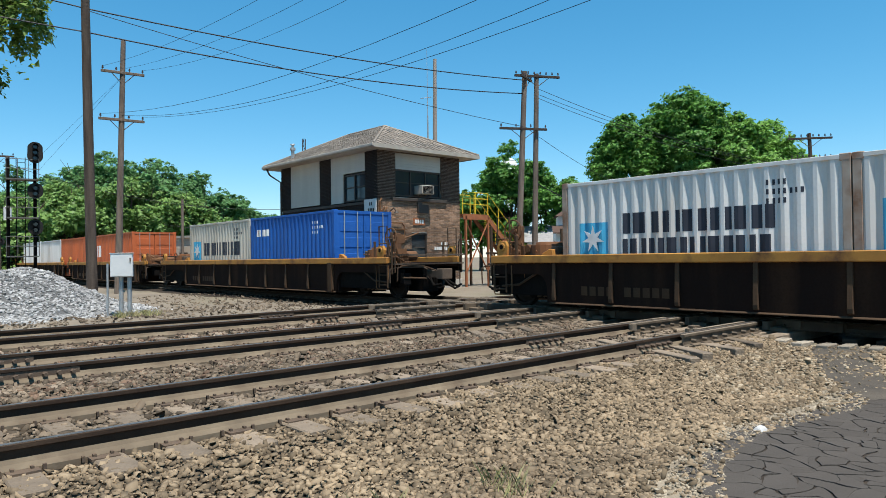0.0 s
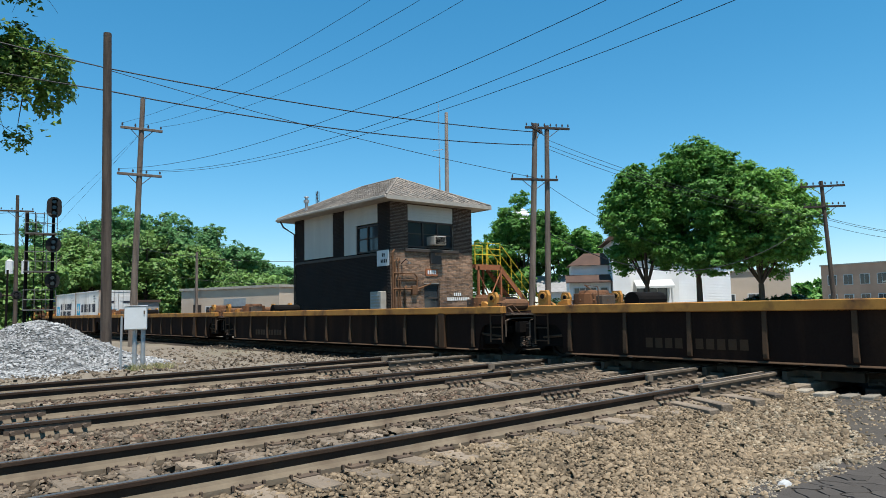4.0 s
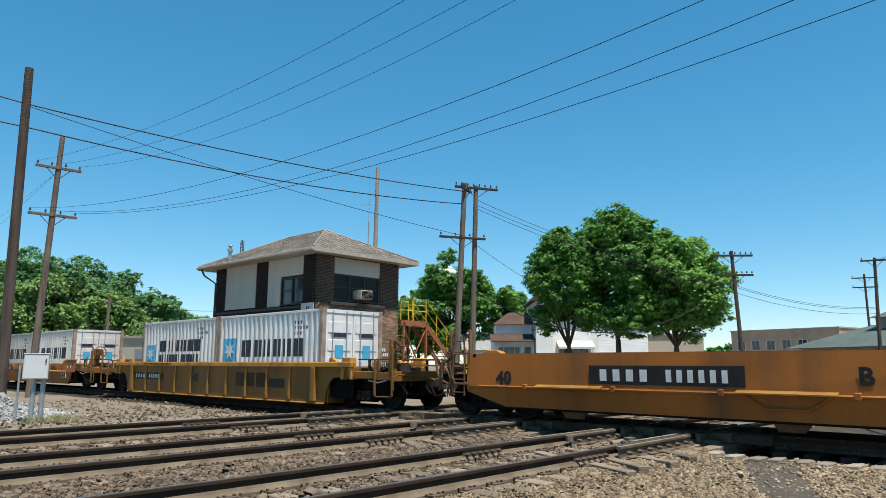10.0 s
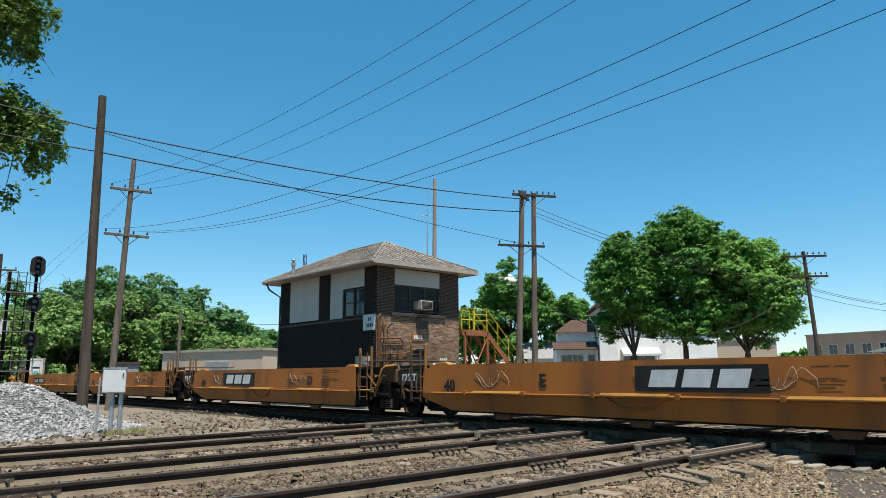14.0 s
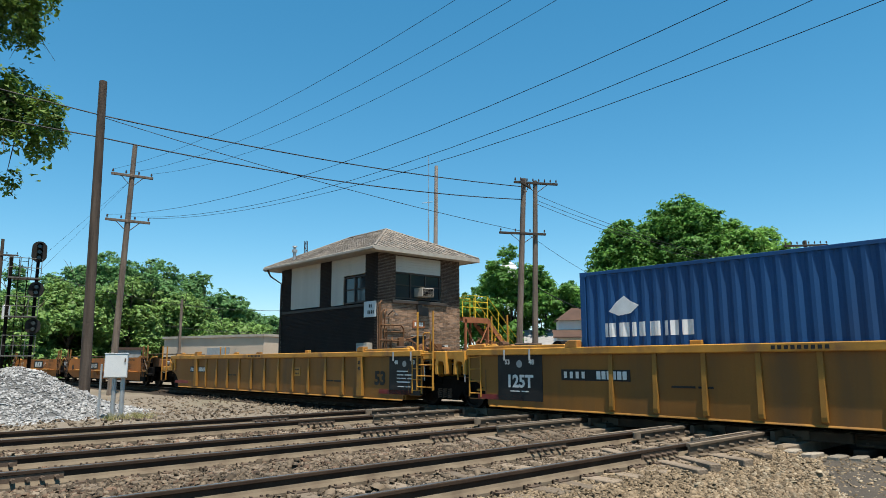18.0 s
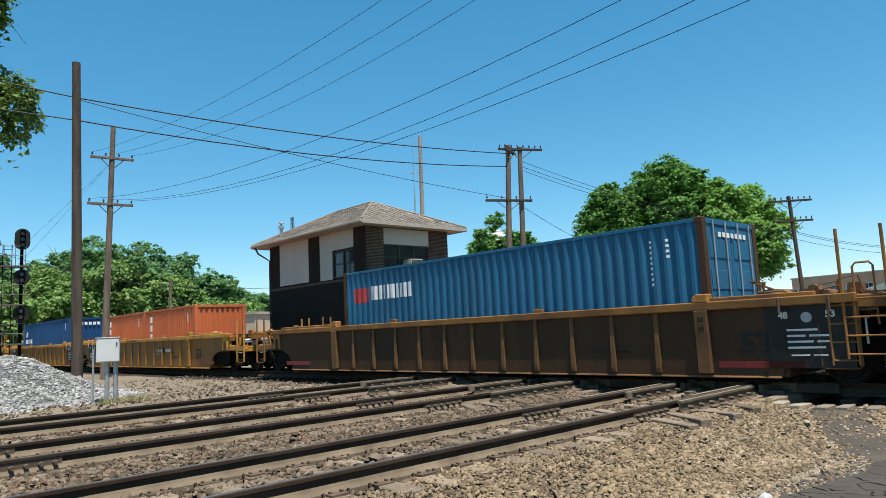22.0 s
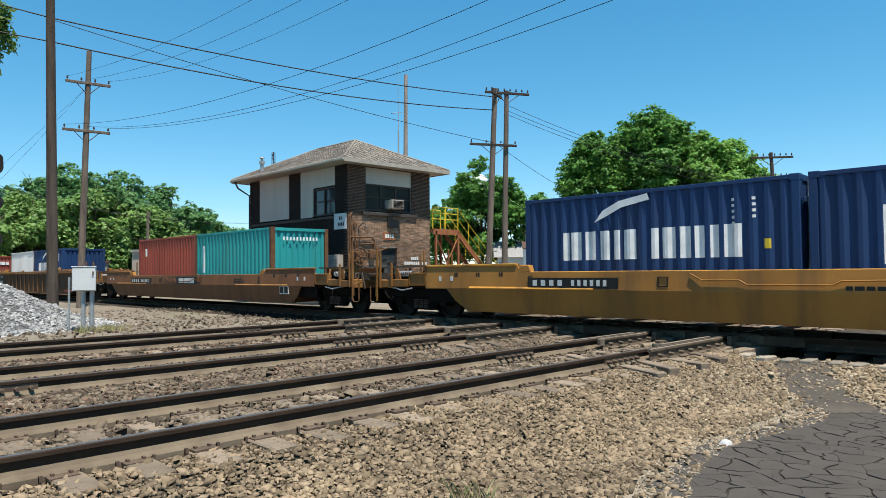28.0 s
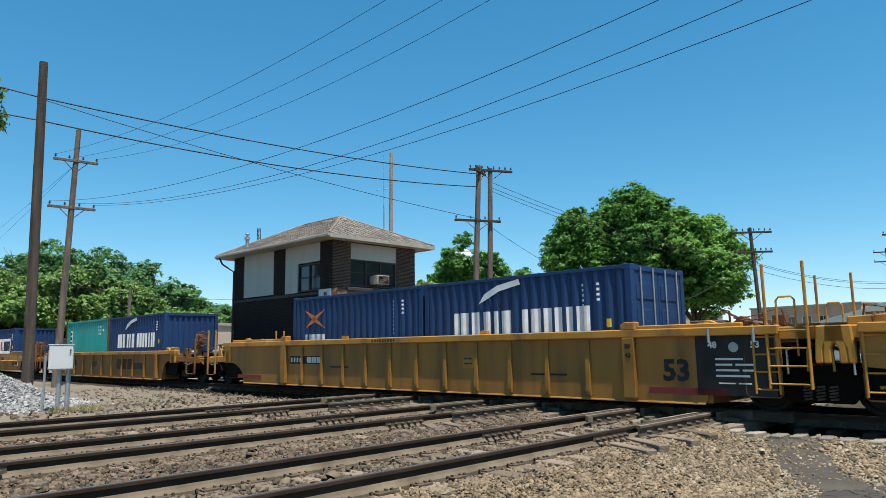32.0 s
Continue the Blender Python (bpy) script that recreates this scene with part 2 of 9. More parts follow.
FASCIA = mat("fascia_paint", (0.42, 0.38, 0.32), (0.33, 0.29, 0.24), rough=0.6, scale=3)
WHITE = mat("white_enamel", (0.66, 0.66, 0.64), (0.58, 0.58, 0.56), rough=0.45, scale=2, bump=0.02)
GALV = mat("galvanised", (0.42, 0.43, 0.43), (0.33, 0.34, 0.34), rough=0.5, metal=0.5, scale=5)
POLE = mat("pole_wood", (0.115, 0.086, 0.066), (0.055, 0.041, 0.032), rough=0.95, scale=6, fine=14, streak=True, bump=0.9, stain=(0.028, 0.022, 0.018), stain_scale=5, stain_amount=0.8)
POLE_G = mat("pole_grey_wood", (0.21, 0.165, 0.13), (0.11, 0.085, 0.068), rough=0.95, scale=6, fine=14, streak=True, bump=0.8, stain=(0.05, 0.038, 0.03), stain_scale=5, stain_amount=0.7)
POLE_P = mat("pole_silvered_wood", (0.4, 0.34, 0.29), (0.27, 0.22, 0.185), rough=0.95, scale=5, fine=14, streak=True, bump=0.7, stain=(0.13, 0.1, 0.08), stain_scale=4, stain_amount=0.6)
ARM = mat("dark_arm_wood", (0.06, 0.047, 0.038), (0.04, 0.032, 0.027), rough=0.9, scale=3, fine=25)
WIRE = mat("wire", (0.02, 0.02, 0.022), rough=0.6, scale=3, bump=0)
CAGE = mat("signal_cage_steel", (0.16, 0.16, 0.15), (0.1, 0.1, 0.095), rough=0.7, metal=0.2, scale=5)
MAST = mat("grey_mast_paint", (0.36, 0.36, 0.35), (0.25, 0.25, 0.245), rough=0.55, metal=0.2, scale=4, streak=True)
INSUL = mat("insulator", (0.06, 0.045, 0.04), rough=0.3, scale=3, bump=0)
SAFE = mat("safety_yellow", (0.72, 0.52, 0.03), (0.6, 0.42, 0.03), rough=0.5, scale=4)
STAIR = mat("rust_red_paint", (0.33, 0.12, 0.05), (0.25, 0.09, 0.04), rough=0.7, scale=4)
BEIGE = mat("beige_stucco", (0.56, 0.45, 0.345), (0.48, 0.385, 0.295), rough=0.9, scale=0.6, fine=20)
HOUSEW = mat("house_siding", (0.86, 0.86, 0.85), (0.78, 0.78, 0.77), rough=0.6, scale=0.8)
ROOFBR = mat("roof_brown", (0.10, 0.06, 0.044), (0.07, 0.044, 0.034), rough=0.9, scale=1, fine=30)
TRUNK = mat("bark", (0.10, 0.075, 0.055), (0.065, 0.05, 0.04), rough=0.95, scale=5, fine=20, bump=0.8)
LEAF_M2 = leaf_mat("maple_leaves_light", (0.22, 0.4, 0.08), (0.135, 0.285, 0.055), 0.4)
LEAF_M = leaf_mat("maple_leaves", (0.14, 0.305, 0.055), (0.085, 0.205, 0.038), 0.4)
LEAF_L = leaf_mat("grove_leaves", (0.15, 0.3, 0.1), (0.095, 0.205, 0.07), 0.36)
LEAF_Y = leaf_mat("willow_leaves", (0.215, 0.345, 0.09), (0.145, 0.25, 0.065), 0.36)
LEAF_D = leaf_mat("evergreen_leaves", (0.03, 0.07, 0.018), (0.018, 0.045, 0.012), 0.15)
LEAF_B = leaf_mat("overhang_leaves", (0.16, 0.25, 0.045), (0.09, 0.155, 0.03), 0.4)
GRASS = mat("grass_blades", (0.24, 0.24, 0.09), (0.36, 0.31, 0.17), rough=0.8, scale=3, island=0.4, bump=0)
DIRT = mat("ground_dirt", (0.215, 0.177, 0.13), (0.15, 0.122, 0.09), rough=0.95, scale=0.35, fine=18, bump=0.6, stain=(0.14, 0.15, 0.07), stain_scale=0.09, stain_amount=0.6)


def glass(name, tint=(0.03, 0.035, 0.04), rough=0.05):
    m = bpy.data.materials.new(name)
    m.use_nodes = True
    b = m.node_tree.nodes["Principled BSDF"]
    b.inputs["Base Color"].default_value = (*tint, 1)
    b.inputs["Roughness"].default_value = rough
    b.inputs["Specular IOR Level"].default_value = 0.6
    return m


PANE = glass("dark_window_glass")
LENS_OFF = glass("dark_red_lens", (0.09, 0.012, 0.01), 0.2)
LENS_ON = mat("lit_red_lens", (0.9, 0.06, 0.04), rough=0.3, bump=0, glow=0.6)


# ---- mesh helpers ----
class Geo:
    """A growing list of corners and faces."""

    def __init__(self):
        self.v, self.f = [], []

    def add(self, verts, faces, m=None):
        o = len(self.v)
        self.v += [tuple(m @ Vector(p)) if m else tuple(p) for p in verts]
        self.f += [tuple(i + o for i in q) for q in faces]
        return self

    def box(self, x0, x1, y0, y1, z0, z1, m=None):
        return self.add([(x0, y0, z0), (x1, y0, z0), (x1, y1, z0), (x0, y1, z0), (x0, y0, z1), (x1, y0, z1), (x1, y1, z1), (x0, y1, z1)],
                        [(0, 3, 2, 1), (4, 5, 6, 7), (0, 1, 5, 4), (1, 2, 6, 5), (2, 3, 7, 6), (3, 0, 4, 7)], m)

    def rod(self, p, q, r0, r1=None, n=8, caps=True):
        p, q = Vector(p), Vector(q)
        r1 = r0 if r1 is None else r1
        d = (q - p).normalized()
        a = d.orthogonal().normalized()
        b = d.cross(a)
        ring = [a * math.cos(6.28318 * i / n) + b * math.sin(6.28318 * i / n) for i in range(n)]
        vs = [p + e * r0 for e in ring] + [q + e * r1 for e in ring]
        fs = [(i, (i + 1) % n, n + (i + 1) % n, n + i) for i in range(n)]
        if caps:
            fs += [tuple(range(n - 1, -1, -1)), tuple(range(n, 2 * n))]
        return self.add(vs, fs)

    def tube(self, pts, r, n=6):
        """One bent tube through the points."""
        pts = [Vector(p) for p in pts]
        vs, a = [], None
        for i, p in enumerate(pts):
            d = (pts[min(i + 1, len(pts) - 1)] - pts[max(i - 1, 0)])
            d = d.normalized() if d.length > 1e-6 else (pts[1] - pts[0]).normalized()
            a = d.orthogonal() if a is None else a - d * a.dot(d)
            a = a.normalized() if a.length > 1e-5 else d.orthogonal().normalized()
            b = d.cross(a)
            vs += [p + (a * math.cos(6.28318 * k / n) + b * math.sin(6.28318 * k / n)) * r for k in range(n)]
        m = len(pts)
        fs = [(i * n + k, i * n + (k + 1) % n, (i + 1) * n + (k + 1) % n, (i + 1) * n + k) for i in range(m - 1) for k in range(n)]
        return self.add(vs, fs + [tuple(range(n - 1, -1, -1)), tuple(range((m - 1) * n, m * n))])

    def prism(self, outline, axis, a, b):
        """An outline of (u, v) pairs drawn along an axis from a to b. x: (y, z), y: (x, z), z: (x, y)."""
        n = len(outline)

        def at(u, v, w):
            return {"x": (w, u, v), "y": (u, w, v), "z": (u, v, w)}[axis]
        vs = [at(u, v, a) for u, v in outline] + [at(u, v, b) for u, v in outline]
        fs = [(i, (i + 1) % n, n + (i + 1) % n, n + i) for i in range(n)] + [tuple(range(n - 1, -1, -1)), tuple(range(n, 2 * n))]
        return self.add(vs, fs)

    def disc(self, c, axis, r, depth, n=20):
        c = Vector(c)
        d = Vector(axis).normalized() * depth
        return self.rod(c, c + d, r, r, n)

    def mesh(self, name, material, bevel=0.0, smooth=False, weld=False):
        me = bpy.data.meshes.new(name)
        me.from_pydata(self.v, [], self.f)
        bm = bmesh.new()
        bm.from_mesh(me)
        if weld:
            bmesh.ops.remove_doubles(bm, verts=bm.verts, dist=1e-4)
        bmesh.ops.recalc_face_normals(bm, faces=bm.faces)
        if bevel:
            sharp = [e for e in bm.edges if len(e.link_faces) == 2 and e.calc_face_angle(0) > 0.6]
            bmesh.ops.bevel(bm, geom=sharp, offset=bevel, segments=1, affect="EDGES", clamp_overlap=True)
        bm.to_mesh(me)
        bm.free()
        if smooth:
            me.polygons.foreach_set("use_smooth", [True] * len(me.polygons))
        me.materials.append(material)
        return me


def part(name, geo, material, parent, label="", bevel=0.0, smooth=False, m=None, kind=""):
    """One mesh object under a thing or a part."""
    me = geo if isinstance(geo, bpy.types.Mesh) else geo.mesh(name, material, bevel, smooth)
    ob = new(name, me)
    ob.parent = parent
    if m is not None:
        ob.matrix_basis = m
    return tagged(ob, label, kind=kind)


def thing(name, label, category, m=None, group="", kind=""):
    ob = new(name)
    ob.empty_display_size = 0.2
    if m is not None:
        ob.matrix_basis = m
    return tagged(ob, label, category, group, kind)


def solid(name, geo, material, label, category, m=None, group="", kind="", bevel=0.0, smooth=False):
    """A thing that is one mesh."""
    ob = new(name, geo if isinstance(geo, bpy.types.Mesh) else geo.mesh(name, material, bevel, smooth))
    if m is not None:
        ob.matrix_basis = m
    return tagged(ob, label, category, group, kind)


def array_mesh(name, verts, faces, material):
    """A mesh from numpy arrays of corners and of triangles or quads."""
    me = bpy.data.meshes.new(name)
    k = faces.shape[1]
    me.vertices.add(len(verts))
    me.vertices.foreach_set("co", np.ascontiguousarray(verts, np.float32).ravel())
    me.loops.add(faces.size)
    me.loops.foreach_set("vertex_index", np.ascontiguousarray(faces, np.int32).ravel())
    me.polygons.add(len(faces))
    me.polygons.foreach_set("loop_start", np.arange(0, faces.size, k, dtype=np.int32))
    me.update(calc_edges=True)
    me.materials.append(material)
    return me

# ---- the plan: tracks run along x, the crossing line runs along LINE, a little off y ----
A_T = radians(-0.1)
LINE = Vector((math.sin(A_T), math.cos(A_T), 0))
SIDE = Vector((math.cos(A_T), -math.sin(A_T), 0))
CENTRE = 14.02                      # the crossing line's middle, along SIDE
LINE_TURN = -math.degrees(A_T)
PAIRS = [(5.505, 7.015), (9.395, 10.905), (13.33, 14.84)]   # rail middles of the three tracks
rng = np.random.default_rng(7)


def smooth01(a, b, v):
    t = np.clip((v - a) / (b - a), 0, 1)
    return t * t * (3 - 2 * t)


def ground_z(x, y):
    """Height of the ground: beds for the tracks, lower where the camera stands."""
    n = x * SIDE.x + y * SIDE.y
    base = -0.28 + 0.2 * smooth01(16, 19, y)
    bed = smooth01(3.6, 5.0, y) * (1 - smooth01(16.0, 17.4, y))
    lip = 11.95 + 0.5 * (1 - smooth01(0.8, 3.2, y))
    shoulder = smooth01(lip - 2.2, lip - 0.3, n) * (1 - smooth01(15.9, 17.0, n)) * (1 - bed)
    base = base + (-0.05 - base) * shoulder
    trench = smooth01(lip, lip + 0.3, n) * (1 - smooth01(16.1, 16.7, n)) * (1 - smooth01(20, 26, y))
    wave = 0.018 * np.sin(x * 1.7 + 1.3 * np.sin(y * 0.9)) * np.sin(y * 1.3 + 0.7) + 0.01 * np.sin(x * 4.1 + y * 2.3)
    return base + (-0.035 - base) * bed + wave * (1 - 0.75 * bed) - 0.17 * trench


def build_ground():
    near_x, near_y = np.concatenate([np.arange(-14, 11.9, 0.3), np.arange(11.9, 13.5, 0.1), np.arange(13.5, 34.01, 0.3)]), np.arange(-3, 42.01, 0.3)
    far = np.array([6, 14, 30, 60, 120, 300, 800, 2500.0])
    gx = np.concatenate([-14 - far[::-1], near_x, 34 + far])
    gy = np.concatenate([-3 - far[::-1], near_y, 42 + far])
    X, Y = np.meshgrid(gx, gy)
    Z = ground_z(X, Y)
    v = np.stack([X, Y, Z], -1).reshape(-1, 3)
    w = len(gx)
    i, j = np.meshgrid(np.arange(w - 1), np.arange(len(gy) - 1))
    a = (j * w + i).ravel()
    f = np.stack([a, a + 1, a + 1 + w, a + w], 1)
    me = array_mesh("ground", v, f, DIRT)
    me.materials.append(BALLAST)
    me.materials.append(OIL_SHADE)
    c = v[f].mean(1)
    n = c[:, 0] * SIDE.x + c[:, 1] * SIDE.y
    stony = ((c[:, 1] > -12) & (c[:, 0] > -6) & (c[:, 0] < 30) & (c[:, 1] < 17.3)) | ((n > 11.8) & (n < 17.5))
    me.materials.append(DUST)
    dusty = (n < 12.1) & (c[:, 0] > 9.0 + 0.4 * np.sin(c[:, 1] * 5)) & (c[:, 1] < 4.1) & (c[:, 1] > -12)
    # the strip along the line gets the colour that holds the train's shade
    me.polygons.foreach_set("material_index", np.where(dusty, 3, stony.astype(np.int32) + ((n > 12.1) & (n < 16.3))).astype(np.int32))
    me.polygons.foreach_set("use_smooth", np.ones(len(f), bool))
    tagged(new("ground", me), "wide dusty gravel ground of a rail yard", "ground", kind="structure")


build_ground()


def stones(name, pts, size, material, label, category, flat=0.6, parent=None, rough=0.66):
    """Loose angular stones at the given points: one joined mesh."""
    n = len(pts)
    cube = np.array([(sx, sy, sz) for sz in (-1, 1) for sx, sy in ((-1, -1), (1, -1), (1, 1), (-1, 1))], float)
    quads = np.array([(4, 5, 6, 7), (0, 1, 5, 4), (1, 2, 6, 5), (2, 3, 7, 6), (3, 0, 4, 7)])
    s = size * rng.lognormal(0, 0.33, (n, 1, 1)) * rng.uniform((0.8, 0.5, 0.45), (1.65, 1.15, 0.95), (n, 1, 3)) * np.array([1, 1, flat])
    v = cube[None] * rng.uniform(rough, 1.0, (n, 8, 3)) * s
    v[:, 4:, :2] += rng.uniform(-0.35, 0.35, (n, 1, 2)) * s[..., :2]
    a, b = rng.uniform(0, 6.283, n), rng.normal(0, 0.5, n)
    ca, sa, cb, sb = np.cos(a)[:, None], np.sin(a)[:, None], np.cos(b)[:, None], np.sin(b)[:, None]
    x, z = v[..., 0] * cb + v[..., 2] * sb, -v[..., 0] * sb + v[..., 2] * cb
    v = np.stack([x * ca - v[..., 1] * sa, x * sa + v[..., 1] * ca, z], -1) + pts[:, None]
    f = (quads[None] + 8 * np.arange(n)[:, None, None]).reshape(-1, 4)
    ob = new(name, array_mesh(name, v.reshape(-1, 3), f, material))
    if parent:
        ob.parent = parent
        return tagged(ob, label, kind="stuff")
    return tagged(ob, label, category, kind="stuff")


# ---- old cracked pavement by the camera: every plate between the cracks is a piece ----
PATCH = [(3.7, 0.9), (4.1, 1.75), (4.7, 2.3), (5.35, 2.6), (6.4, 2.78), (7.3, 2.74), (8.3, 2.52), (8.9, 2.62), (9.5, 2.85), (9.5, 2.4), (9.0, 1.98), (7.9, 1.43), (7.1, 1.12), (6.4, 1.0), (5.6, 0.6), (4.6, 0.5)]
SMEAR = [(9.2, 2.95), (9.9, 3.35), (10.5, 3.75), (11.3, 4.1), (12.2, 4.4), (13.1, 4.55), (13.1, 4.2), (12.4, 3.75), (11.4, 3.3), (10.5, 2.95), (9.8, 2.55), (9.2, 2.15), (8.9, 2.5)]


def inside(poly, x, y):
    r = False
    for (x0, y0), (x1, y1) in zip(poly, poly[1:] + poly[:1]):
        if (y0 > y) != (y1 > y) and x < (x1 - x0) * (y - y0) / (y1 - y0) + x0:
            r = not r
    return r


def build_sheet(name, outline, material, label, lift, x0, x1, y0, y1, cell=0.09):
    """A thin ragged sheet of other soil on the ground."""
    pts = []
    for (xa, ya), (xb, yb) in zip(outline, outline[1:] + outline[:1]):
        for k in range(6):
            x, y = xa + (xb - xa) * k / 6, ya + (yb - ya) * k / 6
            pts.append((x + 0.07 * math.sin(x * 9 + y * 5) + 0.04 * math.sin(x * 31 + y * 13), y + 0.06 * math.sin(x * 7 + 1) + 0.04 * math.sin(y * 29 + x * 17)))
    v, f, at = [], [], {}
    for i in range(int((x1 - x0) / cell)):
        for j in range(int((y1 - y0) / cell)):
            if inside(pts, x0 + i * cell, y0 + j * cell) and not (lift == 0.006 and inside(PATCH, x0 + i * cell, y0 + j * cell)):
                ids = []
                for a, b in ((i, j), (i + 1, j), (i + 1, j + 1), (i, j + 1)):
                    if (a, b) not in at:
                        px, py = x0 + a * cell, y0 + b * cell
                        at[(a, b)] = len(v)
                        v.append((px, py, float(ground_z(np.float64(px), np.float64(py))) + lift))
                    ids.append(at[(a, b)])
                f.append(ids)
    tagged(new(name, array_mesh(name, np.array(v), np.array(f), material)), label, "ground", kind="structure")


def build_patch():
    pav = thing("pavement", "dark old asphalt broken into cracked plates", "pavement", kind="structure")
    r = random.Random(5)
    step = 0.205

    def wander(x, y):
        """Cracks wind: the same bend for both of the plates that meet at one."""
        u = 0.034 * math.sin(9.1 * x + 3.7 * math.sin(5.3 * y)) + 0.017 * math.sin(23.0 * x + 17.0 * y)
        w = 0.034 * math.sin(8.3 * y + 3.1 * math.sin(6.1 * x)) + 0.017 * math.sin(19.0 * y - 21.0 * x)
        return x + u, y + w
    seeds = []
    for i in range(36):
        for j in range(18):
            x, y = 3.2 + i * step + r.uniform(-0.15, 0.15), 0.2 + j * step + r.uniform(-0.15, 0.15) + (i % 2) * 0.1
            if inside(PATCH, x, y):
                seeds.append((x, y))
    seeds = seeds[:300]
    for x, y in seeds:
        cell = [(x - 0.26, y - 0.24), (x + 0.25, y - 0.27), (x + 0.27, y + 0.25), (x - 0.24, y + 0.26)]
        for qx, qy in seeds:
            dx, dy = qx - x, qy - y
            dd = dx * dx + dy * dy
            if 0 < dd < 0.6:
                odd = (qx + qy + x + y) * 7.13 % 1
                lim = dd / 2 - (0.0012 if odd < 0.3 else 0.004 + 0.009 * odd) * math.sqrt(dd)
                out = []
                for (ax, ay), (bx, by) in zip(cell, cell[1:] + cell[:1]):
                    ha, hb = (ax - x) * dx + (ay - y) * dy - lim, (bx - x) * dx + (by - y) * dy - lim
                    if ha <= 0:
                        out.append((ax, ay))
                    if ha * hb < 0:
                        k = ha / (ha - hb)
                        out.append((ax + k * (bx - ax), ay + k * (by - ay)))
                cell = out
        if len(cell) > 2:
            edge = []
            for (ax, ay), (bx, by) in zip(cell, cell[1:] + cell[:1]):
                m = max(1, round(math.hypot(bx - ax, by - ay) / 0.055))
                edge += [wander(ax + (bx - ax) * k / m, ay + (by - ay) * k / m) for k in range(m)]
            g = Geo()
            z = float(ground_z(np.float64(x), np.float64(y))) + 0.016
            n = len(edge)
            lift = [float(ground_z(np.float64(a), np.float64(b))) + 0.016 - z for a, b in edge]
            vs = [(a - x, b - y, -0.06) for a, b in edge] + [(a - x, b - y, h - 0.003) for (a, b), h in zip(edge, lift)] + [((a - x) * 0.985, (b - y) * 0.985, h) for (a, b), h in zip(edge, lift)]
            fs = [(i + k * n, (i + 1) % n + k * n, (i + 1) % n + (k + 1) * n, i + (k + 1) * n) for k in range(2) for i in range(n)]
            fs += [(2 * n + i, 2 * n + (i + 1) % n, 3 * n) for i in range(n)]
            g.add(vs + [(0, 0, 0)], fs)
            part("plate", g, ASPHALT, pav, m=pose(x, y, z))
    build_sheet("pavement_bed", PATCH, OIL_SHADE, "black dirt in the cracks of the old asphalt", 0.0035, 3.0, 10.0, 0.0, 3.4, 0.06)


build_patch()


FRINGE = [(3.2, 0.6), (3.6, 1.9), (4.3, 2.65), (5.2, 3.0), (6.4, 3.12), (7.4, 3.1), (8.4, 3.02), (9.2, 3.2), (10.0, 3.5), (10.3, 3.1), (9.9, 2.3), (9.2, 1.6), (8.0, 1.1), (6.6, 0.6), (5.0, 0.2)]


build_sheet("gravel_fringe", FRINGE, DUST, "pale dusty fines round the old asphalt", 0.006, 2.6, 10.6, -0.3, 3.8, 0.035)


def build_smear():
    """A tarry track of dirt that leads from the pavement to the line."""
    pts = []
    for (x0, y0), (x1, y1) in zip(SMEAR, SMEAR[1:] + SMEAR[:1]):
        for k in range(4):
            f = k / 4
            x, y = x0 + (x1 - x0) * f, y0 + (y1 - y0) * f
            pts.append((x + 0.07 * math.sin(x * 9 + y * 5), y + 0.05 * math.sin(x * 7 + 1)))
    xs = np.arange(7.8, 13.5, 0.09)
    ys = np.arange(1.1, 4.9, 0.09)
    v, f, at = [], [], {}
    for i, x in enumerate(xs):
        for j, y in enumerate(ys):
            if inside(pts, x, y):
                ids = []
                for a, b in ((i, j), (i + 1, j), (i + 1, j + 1), (i, j + 1)):
                    if (a, b) not in at:
                        px, py = 7.8 + a * 0.09, 1.1 + b * 0.09
                        at[(a, b)] = len(v)
                        v.append((px, py, float(ground_z(np.float64(px), np.float64(py))) + 0.02))
                    ids.append(at[(a, b)])
                f.append(ids)
    tagged(new("tar_track", array_mesh("tar_track", np.array(v), np.array(f), TAR)), "dark tarry dirt track leading to the line", "dirt track", kind="structure")


build_smear()
rock = Geo().add([(-0.09, -0.05, 0), (0.07, -0.06, 0), (0.1, 0.04, 0), (-0.05, 0.07, 0), (-0.05, -0.02, 0.045), (0.05, -0.03, 0.05), (0.05, 0.03, 0.06), (-0.03, 0.03, 0.05)],
                 [(0, 3, 2, 1), (4, 5, 6, 7), (0, 1, 5, 4), (1, 2, 6, 5), (2, 3, 7, 6), (3, 0, 4, 7)])
solid("loose_rock", rock, PALE, "pale loose rock at the pavement's edge", "rock", pose(6.55, 2.84, ground_z(np.float64(6.55), np.float64(2.84)).item()), bevel=0.01)

# ---- tracks ----
# HEAD reaches down the web as far as the head's painted shadow
HEAD = [(-0.012, 0.082), (0.012, 0.082), (0.012, 0.143), (0.036, 0.152), (0.036, 0.183), (0.028, 0.188), (-0.028, 0.188), (-0.036, 0.183), (-0.036, 0.152), (-0.012, 0.143)]
FOOT_WEB = [(-0.075, -0.03), (0.075, -0.03), (0.072, 0.018), (0.034, 0.052), (0.014, 0.084), (-0.014, 0.084), (-0.034, 0.052), (-0.072, 0.018)]
PROFILE = [(-0.075, 0), (0.075, 0), (0.075, 0.012), (0.012, 0.03), (0.009, 0.145), (0.036, 0.155), (0.036, 0.183), (0.028, 0.188), (-0.028, 0.188), (-0.036, 0.183), (-0.036, 0.155), (-0.009, 0.145), (-0.012, 0.03), (-0.075, 0.012)]


tie_mesh = Geo().box(-0.115, 0.115, -1.3, 1.3, -0.17, 0.0).mesh("tie", TIE, 0.012)
